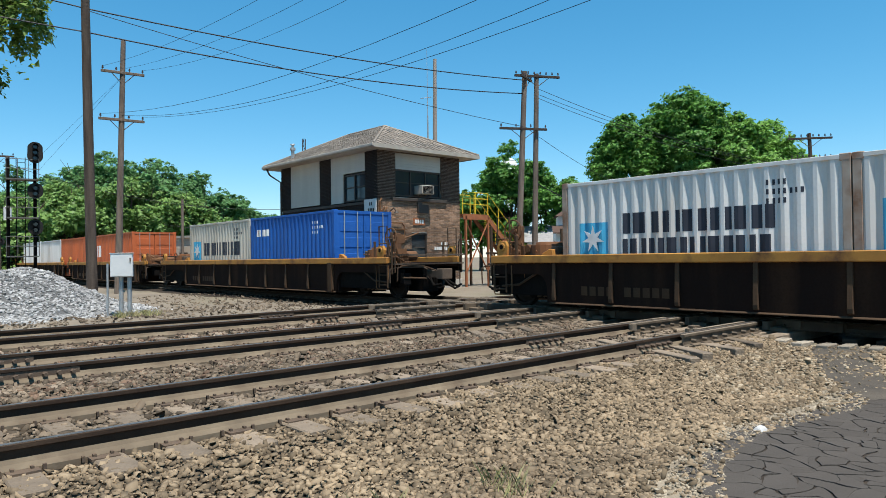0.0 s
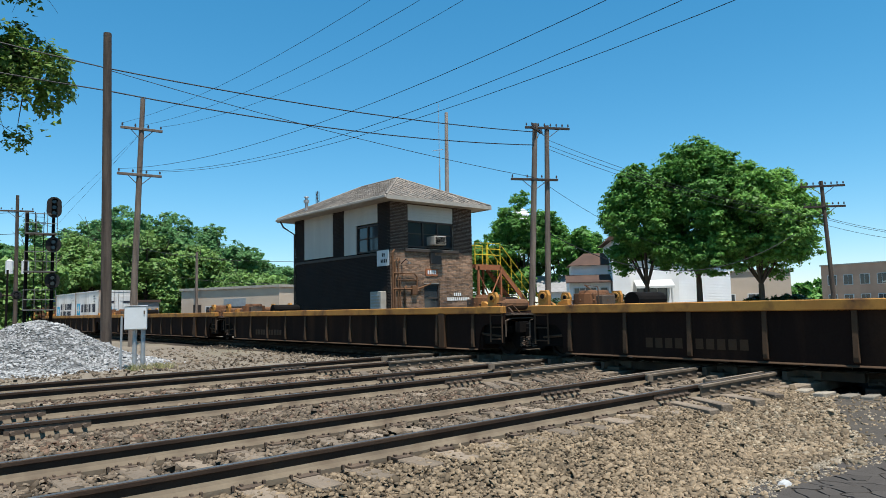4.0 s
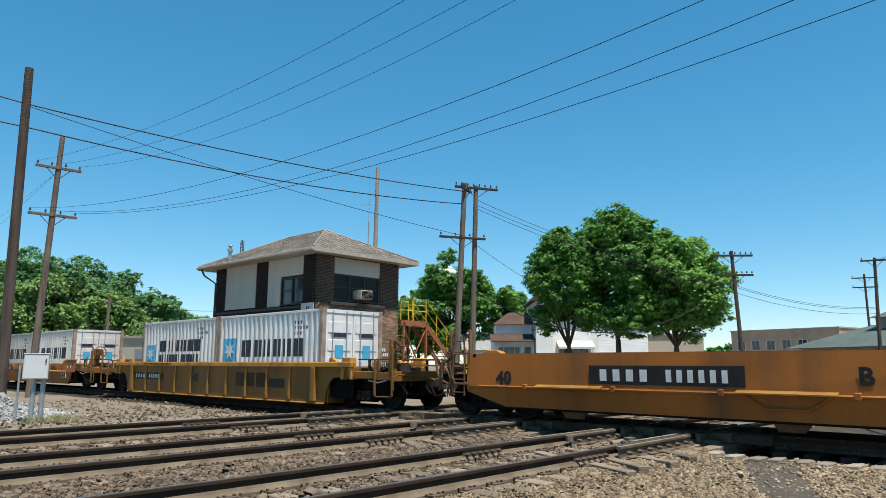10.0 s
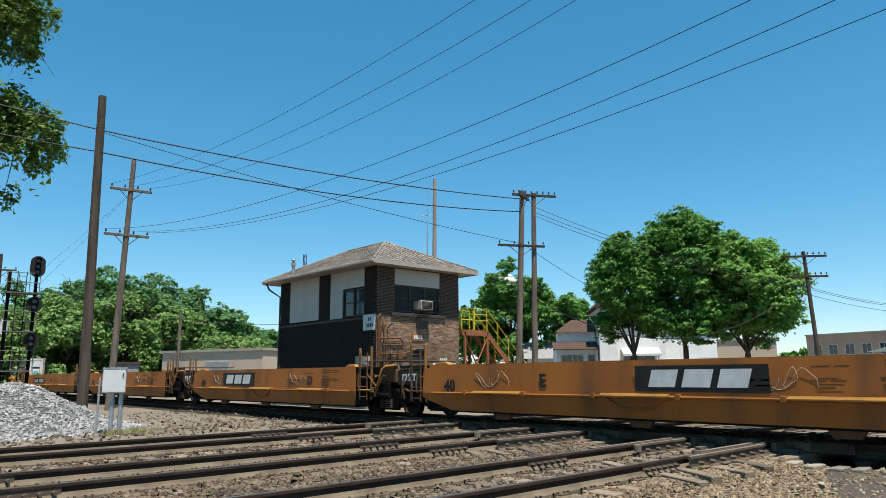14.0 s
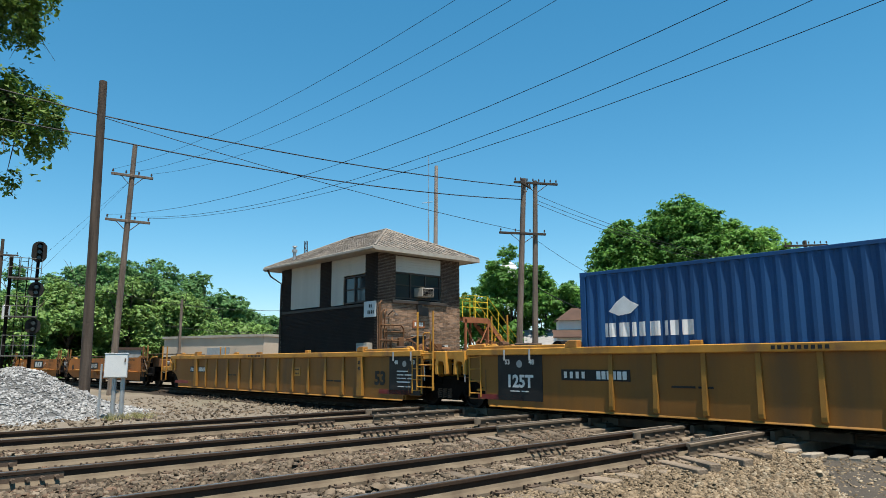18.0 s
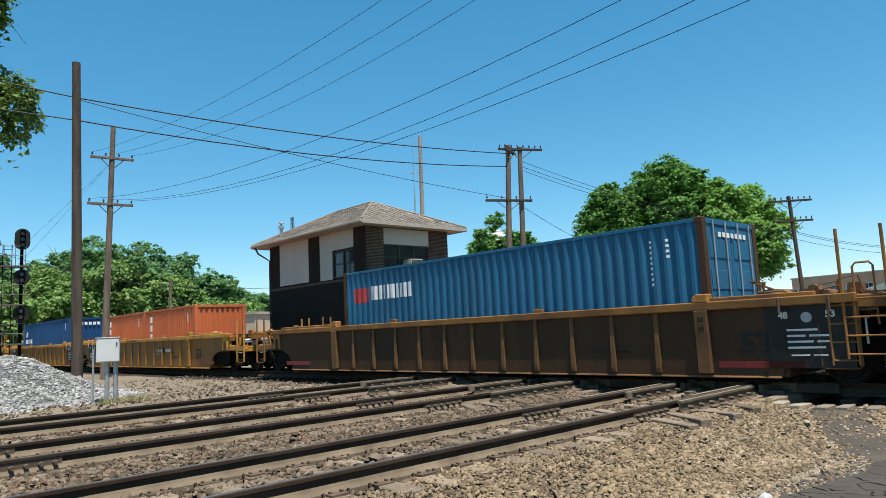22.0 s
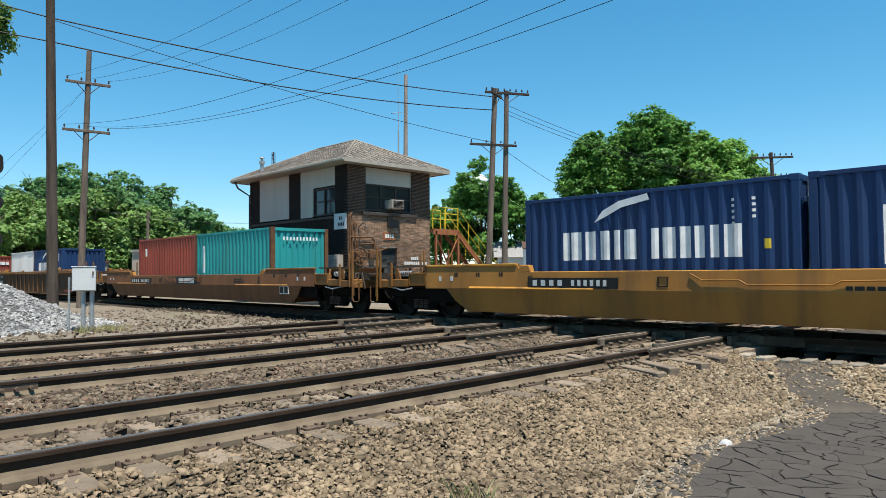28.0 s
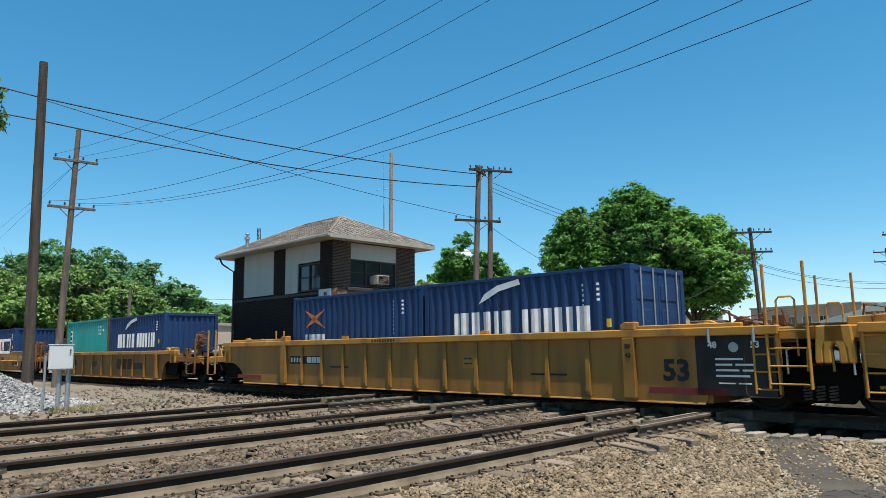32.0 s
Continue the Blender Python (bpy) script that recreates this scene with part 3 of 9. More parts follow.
shade_tie_mesh = Geo().box(-0.115, 0.115, -1.3, 1.3, -0.2, 0.0).mesh("tie", TIE_OIL_SHADE, 0.012)


def fastening(g, x, y):
    """Plate, spikes and anchors of one rail on one tie."""
    g.box(x - 0.1, x + 0.1, y - 0.17, y + 0.17, -0.002, 0.016)
    for sx, sy in ((-0.06, -0.088), (0.06, 0.088), (0.06, -0.088)):
        g.box(x + sx - 0.011, x + sx + 0.011, y + sy - 0.018, y + sy + 0.018, 0.014, 0.034)
    for sx in (-0.135, 0.135):
        g.box(x + sx - 0.01, x + sx + 0.01, y - 0.095, y + 0.095, -0.012, 0.022)
        g.box(x + sx - 0.01, x + sx + 0.012, y - 0.1, y - 0.078, -0.01, 0.034)


def joint(g, x, y, bolts=6):
    """A pair of joint bars with bolts on one rail."""
    for s in (-1, 1):
        g.box(x - 0.46, x + 0.46, y + s * 0.014 - 0.012, y + s * 0.014 + 0.012 + s * 0.018, 0.035, 0.145)
        for k in range(bolts):
            bx = x - 0.38 + k * 0.76 / (bolts - 1)
            g.rod((bx, y + s * 0.03, 0.09), (bx, y + s * 0.1, 0.09), 0.03, 0.026, 6)


def build_track(ys, label, x_bolts):
    t = thing("railway_track", label, "railway track", pose(0, sum(ys) / 2, 0), group="parallel tracks", kind="structure")
    mid = sum(ys) / 2
    r = random.Random(int(mid * 10))
    near_g = Geo()
    for y in ys:
        part("rail", Geo().prism(FOOT_WEB, "x", -160, 260), RAIL_SIDE, t, "dusty rust-brown foot and sunlit lower web of a rail", m=pose(0, y - mid, 0))
        part("rail_head", Geo().prism(HEAD, "x", -160, 260), RAIL_HEAD, t, "dark rail head with the shaded upper web", m=pose(0, y - mid, 0))
        part("running_surface", Geo().box(-160, 260, -0.026, 0.026, 0.186, RAIL + 0.0005), RAIL_TOP, t, "worn bright rail head", m=pose(0, y - mid, 0))
    x = -16.0
    while x < 30:
        if not 12.2 < x < 16.1:
            part("tie", tie_mesh, TIE, t, m=pose(x + r.uniform(-0.03, 0.03), r.uniform(-0.05, 0.05), 0.002 + r.uniform(-0.01, 0.006), 0, 0, r.uniform(-1.5, 1.5)))
            for y in ys:
                fastening(near_g, x, y - mid)
        x += 0.53 + r.uniform(-0.02, 0.02)
    part("rail_fastenings", near_g, IRON, t, "rusty tie plates, spikes and rail anchors", kind="stuff")
    bars = Geo()
    for y in ys:
        for bx in x_bolts[ys.index(y)]:
            joint(bars, bx, y - mid)
    part("joint_bars", bars, IRON, t, "bolted joint bars")
    for y, s in zip(ys, (1, -1)):
        for inner, spans in ((True, ((10.75, 12.35), (16.9, 19.0))), (False, ((9.75, 12.3),))):
            o = (0.125 if inner else -0.12) * s
            for a, b in spans:
                g, tops = Geo(), Geo()
                g.add(*prism_rail(a, b, y - mid + o))
                tops.box(a, b, y - mid + o - 0.034, y - mid + o + 0.034, RAIL + 0.0015, RAIL + 0.005)
                for k in range(5 if inner else 7):
                    bx = a + 0.2 + k * 0.34
                    g.rod((bx, y - mid + o - 0.05, 0.09), (bx, y - mid + o - 0.13, 0.09), 0.034, 0.028, 6)
                guard = part("guard_rail", g, FROG_D, t, "guard rail before the crossing")
                if inner and a < 14:
                    bend = [(a + 0.04, 0.0), (a - 0.07, 0.01), (a - 0.13, 0.04), (a - 0.16, 0.09), (a - 0.14, 0.14)]
                    curl = Geo()
                    for (xa, ya), (xb, yb) in zip(bend, bend[1:]):
                        d = Vector((xb - xa, yb - ya, 0)).normalized()
                        w = Vector((-d.y, d.x, 0)) * 0.038
                        p, q = Vector((xa, y - mid + o + s * ya, 0)), Vector((xb, y - mid + o + s * yb, 0)) + d * 0.012
                        curl.add([e + Vector((0, 0, z)) for z in (0.09, RAIL + 0.004) for e in (p - w, q - w, q + w, p + w)], [(0, 3, 2, 1), (4, 5, 6, 7), (0, 1, 5, 4), (1, 2, 6, 5), (2, 3, 7, 6), (3, 0, 4, 7)])
                    part("curled_end", curl, FROG, guard, "pale curled end of a guard rail")
                # thin paler plate paints the sunlit top of the guard rail
                part("worn_top", tops, FROG, guard, "pale top with sunlight put into its colour")
    return t


def prism_rail(a, b, y):
    """A guard rail with flared ends, as corners and faces."""
    g = Geo().prism([(u + y, z + 0.003) for u, z in PROFILE], "x", a, b)
    return g.v, g.f


for k, ys in enumerate(PAIRS):
    build_track(ys, ("rusty railway track on wooden ties, nearest the pavement", "rusty railway track between two others", "rusty railway track beside the gravel heap")[k],
                (((9.1, 11.55, -3.1), (8.45, -3.3)), ((8.6, 11.3, 1.9), (8.2, 1.7)), ((8.3, 11.2, -6.0), (8.0, -6.2)))[k])


def build_crossing():
    """The line that the train runs on, with the heavy castings where it meets the three tracks."""
    t = thing("crossing_line", "railway line that crosses three tracks on cast diamonds", "railway track", pose(*(SIDE * CENTRE), 0, 0, LINE_TURN), kind="structure")
    for s in (-0.755, 0.755):
        for a, b in ((-70, 4.2), (16.2, 210)):
            part("rail", Geo().prism([(u + s, z) for u, z in FOOT_WEB], "y", a, b), RAIL_DARK, t)
            part("rail_head", Geo().prism([(u + s, z) for u, z in HEAD], "y", a, b), RAIL_HEAD, t)
            part("running_surface", Geo().box(s - 0.026, s + 0.026, a, b, 0.186, RAIL), RAIL_TOP, t)
    r = random.Random(3)
    y = -14.0
    fast = Geo()
    while y < 45:
        inside_diamond = 4.4 < y < 16.0
        if not inside_diamond:
            part("tie", shade_tie_mesh, TIE_OIL_SHADE, t, m=pose(r.uniform(-0.05, 0.05), y, -0.03 + r.uniform(-0.008, 0.006), 0, 0, 90 + r.uniform(-1.5, 1.5)))
            for s in (-0.755, 0.755):
                fast.box(s - 0.17, s + 0.17, y - 0.1, y + 0.1, -0.002, 0.016)
                fast.box(s - 0.1, s - 0.075, y - 0.02, y + 0.02, 0.0, 0.05)
        y += 0.53
    part("rail_fastenings", fast, IRON, t, kind="stuff")
    # between and through the diamonds: rail, guard rail and castings
    for s in (-1, 1):
        for off in (0.755, 0.63, 0.9):
            g = Geo().box(s * off - 0.045, s * off + 0.045, 4.2, 16.2, 0.02, RAIL - 0.004 if off != 0.755 else RAIL - 0.001)
            rail = part("crossing_rail" if off == 0.755 else "guard_rail", g, RAIL_DARK, t, bevel=0.008)
            # paler plate again, for sun on the rail's upper face
            part("worn_top", Geo().box(s * off - 0.036, s * off + 0.036, 4.25, 16.15, RAIL + 0.001, RAIL + 0.003), FROG, rail)
    for ys in PAIRS:
        for yy in ys:
            yl = yy / LINE.y - 0.0
            for s in (-0.755, 0.755):
                part("frog_casting", frog_mesh, FROG_D, t, "cast steel frog", m=pose(s, yl - s * math.tan(A_T) - CENTRE * SIDE.y * 0, 0, 0, 0, -LINE_TURN))
    for ys in PAIRS:
        for dy in (-0.42, 0.0, 0.42, 0.85, 1.27, 1.7, 2.1):
            part("long_timber", long_mesh, TIE, t, m=pose(r.uniform(-0.15, 0.15), ys[0] + dy - 0.1, -0.02 + r.uniform(-0.01, 0.01), 0, 0, 90 - LINE_TURN + r.uniform(-1, 1)))
    # short sleepers that stick out of the bed on the near side
    for k in range(11):
        part("short_timber", short_mesh, TIE_GREY, t, m=pose(-2.28 + r.uniform(-0.08, 0.08), 1.3 + k * 0.34 + r.uniform(-0.05, 0.05), -0.035 + r.uniform(-0.015, 0.015), 0, r.uniform(-5, 5), 90 + r.uniform(-9, 9)))
    # skewed planks beside the approach rails
    for ys in PAIRS:
        for k, x in enumerate((-5.2, -4.65, -3.85, -3.05)):
            for y in (ys[0] - 0.52, ys[0] + 0.75) if k in (1, 3) else (ys[0] - 0.52,):
                part("plank", plank_mesh, TIE, t, m=pose(x + r.uniform(-0.06, 0.06), y + r.uniform(-0.05, 0.05), 0.005 + r.uniform(-0.01, 0.015), r.uniform(-1.5, 1.5), 0, -27 + r.uniform(-7, 7)))
        for k in range(5):
            part("spacer_block", block_mesh, FROG_D, t, m=pose(r.uniform(-2.1, -1.1), ys[0] + r.uniform(-0.3, 1.8), 0.0 + r.uniform(0, 0.04), 0, 0, r.uniform(-20, 20)))
    return t


def frog():
    g = Geo()
    for dx in (-0.17, 0, 0.17):
        g.box(dx - 0.05, dx + 0.05, -0.62, 0.62, 0.03, RAIL - 0.002)
    for dy in (-0.16, 0.16):
        g.box(-0.62, 0.62, dy - 0.045, dy + 0.045, 0.03, RAIL - 0.003)
    g.box(-0.5, 0.5, -0.5, 0.5, 0.0, 0.08)
    for sx in (-1, 1):
        for sy in (-0.35, 0.35):
            g.rod((sx * 0.22, sy, 0.1), (sx * 0.3, sy, 0.1), 0.03, 0.03, 6)
    return g.mesh("frog_casting", FROG_D, 0.006)


frog_mesh = frog()
long_mesh = Geo().box(-0.12, 0.12, -2.3, 2.3, -0.15, 0.03).mesh("long_timber", TIE, 0.012)
short_mesh = Geo().box(-0.09, 0.09, -0.2, 0.2, -0.14, 0.035).mesh("short_timber", TIE_GREY, 0.015)
block_mesh = Geo().box(-0.11, 0.11, -0.06, 0.06, -0.1, 0.05).rod((-0.06, -0.06, 0.0), (-0.06, -0.11, 0.0), 0.03, 0.03, 6).rod((0.06, -0.06, 0.0), (0.06, -0.11, 0.0), 0.03, 0.03, 6).mesh("spacer_block", FROG_D, 0.008)
plank_mesh = Geo().box(-0.085, 0.085, -0.42, 0.42, -0.12, 0.025).mesh("plank", TIE, 0.012)
build_crossing()


def scatter_ballast():
    def clear_of_iron(x, y, keep):
        ok = np.ones(len(x), bool)
        for ys in PAIRS:
            for yy in ys:
                ok &= np.abs(y - yy) > 0.086
        n = x * SIDE.x + y * SIDE.y
        for s in (-0.755, 0.755):
            ok &= np.abs(n - CENTRE - s) > 0.11
        diamond = (n > 12.0) & (n < 16.4) & (y > 4.3) & (y < 16)
        return ok & ~(diamond & (rng.uniform(0, 1, len(x)) > keep))

    def put(name, n, x0, x1, y0, y1, size, material, label, thin=None):
        x, y = rng.uniform(x0, x1, n), rng.uniform(y0, y1, n)
        ok = clear_of_iron(x, y, 0.25)
        ok &= ~np.array([inside(PATCH, a, b) for a, b in zip(x, y)]) if y0 < 4.6 else True
        if y0 < 4.6 and x1 > 8:
            ok &= ~(np.array([inside(SMEAR, a, b) for a, b in zip(x, y)]) & (rng.uniform(0, 1, n) < 0.8))
            if size > 0.01:
                ok &= ~(np.array([inside(FRINGE, a, b) for a, b in zip(x, y)]) & (rng.uniform(0, 1, n) < 0.84))
        if thin is not None:
            ok &= rng.uniform(0, 1, n) < thin(x, y)
        x, y = x[ok], y[ok]
        z = ground_z(x, y) + rng.uniform(-0.008, 0.05, len(x)) * (size / 0.03)
        stones(name, np.stack([x, y, z], 1), size, material, label, "ballast", 0.66, None, 0.55)

    def gritty(x, y):
        far_side = 1 - 0.3 * smooth01(6.5, 10.5, x) * (1 - smooth01(4.2, 5.2, y))
        return far_side * (1 - 0.45 * smooth01(4.5, 4.8, y) * (1 - smooth01(10.5, 11.5, x))) * (0.25 + 0.75 * smooth01(0.6, 2.1, y + 0.2 * np.sin(x * 3))) * smooth01(-2.6, -1.0, x)

    def near_patch(x, y):
        """Fines lie thickest in a ragged belt round the old asphalt."""
        belt = np.zeros(len(x))
        for ax, ay in PATCH[1:9] + SMEAR[1:5]:
            belt = np.maximum(belt, np.exp(-((x - ax) ** 2 + (y - ay) ** 2) / 0.28))
        return belt
    put("ballast_stones", 112000, -2.6, 13.2, 0.6, 5.38, 0.0182, STONE, "angular buff and brown ballast stones beside the track", gritty)
    put("small_ballast", 9000, -1, 13.2, 1.6, 5.38, 0.013, STONE, "small chips of crushed stone beside the track")
    put("dusty_chips", 60000, 3.2, 11.5, 1.2, 4.3, 0.0095, DUST_CHIP, "pale dusty chips round the old asphalt", near_patch)
    put("track_ballast", 27000, -4, 12.6, 5.6, 9.3, 0.024, STONE_MID, "ballast stones between the rails", lambda x, y: 0.8 + 0.2 * ((y > 7.1) & (y < 9.3)))
    put("brown_ballast", 9500, -4, 13, 7.1, 13.2, 0.024, STONE_RED, "brown oily ballast stones between the tracks")
    put("far_ballast", 11000, -6, 22, 9.5, 17.0, 0.026, STONE_MID, "ballast stones round the far track")
    put("line_ballast", 6000, 12.3, 17.0, -6, 30, 0.03, OIL_SHADE_STONE, "ballast stones along the crossing line")
    put("bank_gravel", 10000, -4, 13.5, 15.2, 30, 0.03, STONE_MID, "loose gravel between the tracks and the line", lambda x, y: 0.25 + 0.75 * smooth01(26, 17, y))
    put("shoulder_grit", 19000, 8.0, 16, -2.5, 4.6, 0.019, STONE_PALE, "fine grey gravel beside the line")


scatter_ballast()

# ---- the interlocking tower ----
TX0, TX1, TY0, TY1, EAVE = 18.6, 23.7, 25.0, 33.75, 6.4


def wall_with_holes(g, along, off, thick, a, b, z0, z1, holes):
    """A wall as blocks round its openings. along: x or y; holes: (a0, a1, z0, z1)."""
    def blk(p, q, u, v):
        if q - p > 1e-4 and v - u > 1e-4:
            g.box(p, q, off, off + thick, u, v) if along == "x" else g.box(off, off + thick, p, q, u, v)
    cuts = sorted({a, b, *[h[0] for h in holes], *[h[1] for h in holes]})
    rises = sorted({z0, z1, *[h[2] for h in holes], *[h[3] for h in holes]})
    for p, q in zip(cuts, cuts[1:]):
        for u, v in zip(rises, rises[1:]):
            if not any(h[0] < q - 1e-4 and h[1] > p + 1e-4 and h[2] < v - 1e-4 and h[3] > u + 1e-4 for h in holes):
                blk(p, q, u, v)


def window_unit(parent, along, off, out, a0, a1, z0, z1, lights, name="window"):
    """A framed window with its panes. out: the way the face looks along the other axis."""
    fr = Geo()
    t = 0.07
    def bx(g, p, q, d0, d1, u, v):
        lo, hi = sorted((off + out * d0, off + out * d1))
        g.box(p, q, lo, hi, u, v) if along == "x" else g.box(lo, hi, p, q, u, v)
    bx(fr, a0, a1, -0.12, 0.02, z0, z0 + t)
    bx(fr, a0, a1, -0.12, 0.02, z1 - t, z1)
    w = (a1 - a0) / lights
    for k in range(lights + 1):
        c = a0 + k * w
        bx(fr, max(a0, c - t / 2), min(a1, c + t / 2), -0.11, 0.015, z0 + t, z1 - t)
    win = part(name, fr, TRIMD, parent, "dark-framed window")
    for k in range(lights):
        c0, c1 = a0 + k * w + t / 2, a0 + (k + 1) * w - t / 2
        g = Geo()
        bx(g, c0, c1, -0.07, -0.06, z0 + t, z1 - t)
        part("pane", g, PANE, win)
        g = Geo()
        zm = z0 + (z1 - z0) * 0.52
        bx(g, c0, c1, -0.055, -0.02, zm - 0.025, zm + 0.025)
        part("glazing_bar", g, TRIMD, win)
    return win


def siding(parent, along, off, out, a0, a1, z0, z1, holes=()):
    """Lapped boards that fill an old window opening."""
    panel = thing("siding_panel", "", "")
    panel.parent = parent
    z = z0
    while z < z1 - 0.02:
        top = min(z + 0.125, z1)
        spans = [(a0, a1)]
        for h in holes:
            if h[2] < top and h[3] > z:
                spans = [s for p, q in spans for s in ((p, min(q, h[0])), (max(p, h[1]), q)) if s[1] - s[0] > 0.02]
        for p, q in spans:
            prof = [(off - out * 0.03, z), (off + out * 0.035, z), (off + out * 0.012, top + 0.01), (off - out * 0.03, top + 0.01)]
            g = Geo().prism(prof, "x" if along == "x" else "y", p, q)
            part("board", g, SIDING, panel)
        z += 0.125
    return panel


def clipped(a, b, z, holes):
    """A brick from a to b at height z, cut back where an opening takes part of it."""
    for h in holes:
        if h[2] < z + 0.05 and h[3] > z + 0.01 and h[0] < b and h[1] > a:
            if h[0] > a:
                b = min(b, h[0])
            elif h[1] < b:
                a = max(a, h[1])
            else:
                return []
    return [(a, b)] if b - a > 0.02 else []


def build_tower():
    tw = thing("signal_tower", "two-storey brown brick railway tower with a low hipped roof", "building")
    front_holes = [(19.62, 22.45, 4.25, 6.28), (20.55, 21.5, 1.2, 2.6)]
    left_holes = [(28.84, 29.8, 4.1, 6.5)]
    wins_l = [(29.85, 32.7, 4.12, 6.38), (25.95, 28.8, 4.05, 6.38)]
    low_l = [(25.5, 26.4, 0.9, 2.2)]
    g = Geo()
    wall_with_holes(g, "x", TY0 + 0.007, 0.293, TX0 + 0.04, TX1 - 0.04, -0.1, EAVE, front_holes)
    part("wall", g.mesh("wall", MORTAR, weld=True), MORTAR, tw, "mortar bed of the brick front")
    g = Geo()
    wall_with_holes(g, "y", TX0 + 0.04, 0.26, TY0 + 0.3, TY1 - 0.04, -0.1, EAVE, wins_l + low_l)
    part("wall", g.mesh("wall", BRICK_D, weld=True), BRICK_D, tw, "sooty brick side wall, darkened for its shaded side")
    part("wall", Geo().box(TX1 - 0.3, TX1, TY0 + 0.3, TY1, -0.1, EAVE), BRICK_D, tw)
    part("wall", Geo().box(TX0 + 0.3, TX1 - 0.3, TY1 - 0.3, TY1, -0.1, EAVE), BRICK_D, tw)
    part("floor_slab", Geo().box(TX0 + 0.3, TX1 - 0.3, TY0 + 0.3, TY1 - 0.3, 3.2, 3.4), TRIMD, tw)
    part("foundation", Geo().box(TX0 - 0.06, TX1 + 0.06, TY0 - 0.06, TY1 + 0.06, -0.3, 0.35), MORTAR, tw, "concrete foundation", bevel=0.02)
    # front: siding above the windows, windows, sill, door below
    siding(tw, "x", TY0 + 0.02, -1, 19.65, 22.42, 5.55, 6.28)
    window_unit(tw, "x", TY0 + 0.06, -1, 19.65, 22.42, 4.3, 5.55, 3)
    part("window_sill", Geo().box(19.4, 22.75, TY0 - 0.1, TY0 + 0.06, 4.08, 4.22), TRIMD, tw, bevel=0.01)
    window_unit(tw, "x", TY0 + 0.06, -1, 20.55, 21.5, 1.2, 2.6, 1)
    # side: two boarded openings, one with a window
    siding(tw, "y", TX0 + 0.02, -1, 29.85, 32.7, 4.15, 6.38)
    siding(tw, "y", TX0 + 0.02, -1, 25.95, 28.8, 4.1, 6.38, holes=[(25.95, 27.75, 4.1, 5.42)])
    window_unit(tw, "y", TX0 + 0.05, -1, 25.97, 27.73, 4.12, 5.42, 2)
    siding(tw, "y", TX0 + 0.02, -1, 25.5, 26.4, 0.9, 2.2)
    part("sill_band", Geo().box(TX0 - 0.05, TX0 + 0.06, TY0 + 0.2, TY1 - 0.2, 3.94, 4.06), TRIMD, tw)
    # roof: hipped, with shingle courses, fascia and soffit
    o = 0.7
    ex0, ex1, ey0, ey1 = TX0 - o, TX1 + o, TY0 - o, TY1 + o
    zr, ze = 8.12, EAVE - 0.03
    rx, ry0, ry1 = (ex0 + ex1) / 2, ey0 + 3.45, ey1 - 3.45
    g = Geo().add([(ex0, ey0, ze + 0.12), (ex1, ey0, ze + 0.12), (ex1, ey1, ze + 0.12), (ex0, ey1, ze + 0.12), (rx, ry0, zr), (rx, ry1, zr)],
                  [(0, 1, 4), (1, 2, 5, 4), (2, 3, 5), (3, 0, 4, 5), (0, 3, 2, 1)])
    part("roof", g, SHINGLE, tw, "weathered grey-brown shingle hip roof")
    part("soffit", Geo().box(ex0 + 0.02, ex1 - 0.02, ey0 + 0.02, ey1 - 0.02, ze - 0.02, ze + 0.02), FASCIA, tw)
    part("fascia", Geo().box(ex0, ex1, ey0 - 0.03, ey0, ze - 0.05, ze + 0.13), FASCIA, tw)
    part("fascia", Geo().box(ex0, ex1, ey1, ey1 + 0.03, ze - 0.05, ze + 0.13), FASCIA, tw)
    part("gutter", Geo().box(ex0 - 0.1, ex0, ey0 - 0.03, ey1 + 0.03, ze - 0.01, ze + 0.12), FASCIA, tw, bevel=0.02)
    part("fascia", Geo().box(ex1, ex1 + 0.03, ey0 - 0.03, ey1 + 0.03, ze - 0.05, ze + 0.13), FASCIA, tw)
    # diamond shingles on the two slopes that face the tracks
    r = random.Random(8)
    for side in range(2):
        if side == 0:
            o3, u3, length = Vector((ex0, ey0, ze + 0.12)), Vector((0, 1, 0)), ey1 - ey0
            v3 = Vector((rx - ex0, 0, zr - ze - 0.12))
        else:
            o3, u3, length = Vector((ex0, ey0, ze + 0.12)), Vector((1, 0, 0)), ex1 - ex0
            v3 = Vector((0, ry0 - ey0, zr - ze - 0.12))
        rise = v3.length
        v3 = v3.normalized()
        n3 = u3.cross(v3)
        n3 = n3 if n3.z > 0 else -n3
        g = Geo()
        w, h = 0.4, 0.36
        for k in range(1, int(rise / (h / 2)) + 1):
            f = k * h / 2 / rise
            a0, a1 = (3.45 * f, length - 3.45 * f) if side == 0 else (length / 2 * f, length - length / 2 * f)
            i = 0
            while a0 + i * w + w * 0.5 * (k % 2) < a1:
                a = a0 + i * w + w * 0.5 * (k % 2)
                i += 1
                if not a0 + 0.06 < a < a1 - 0.06:
                    continue
                c = o3 + u3 * a + v3 * (k * h / 2) + n3 * 0.004
                tilt = n3 * 0.022
                g.add([c - v3 * h * 0.5 + tilt, c + u3 * w * 0.48 + tilt * 0.5, c + v3 * h * 0.5, c - u3 * w * 0.48 + tilt * 0.5, c - v3 * h * 0.5, c + u3 * w * 0.48, c - u3 * w * 0.48], [(0, 1, 2, 3), (0, 4, 5, 1), (0, 3, 6, 4)])
        part("roof_shingles", g, SHINGLE, tw, "weathered diamond shingles", kind="stuff")
    ridge = Geo()
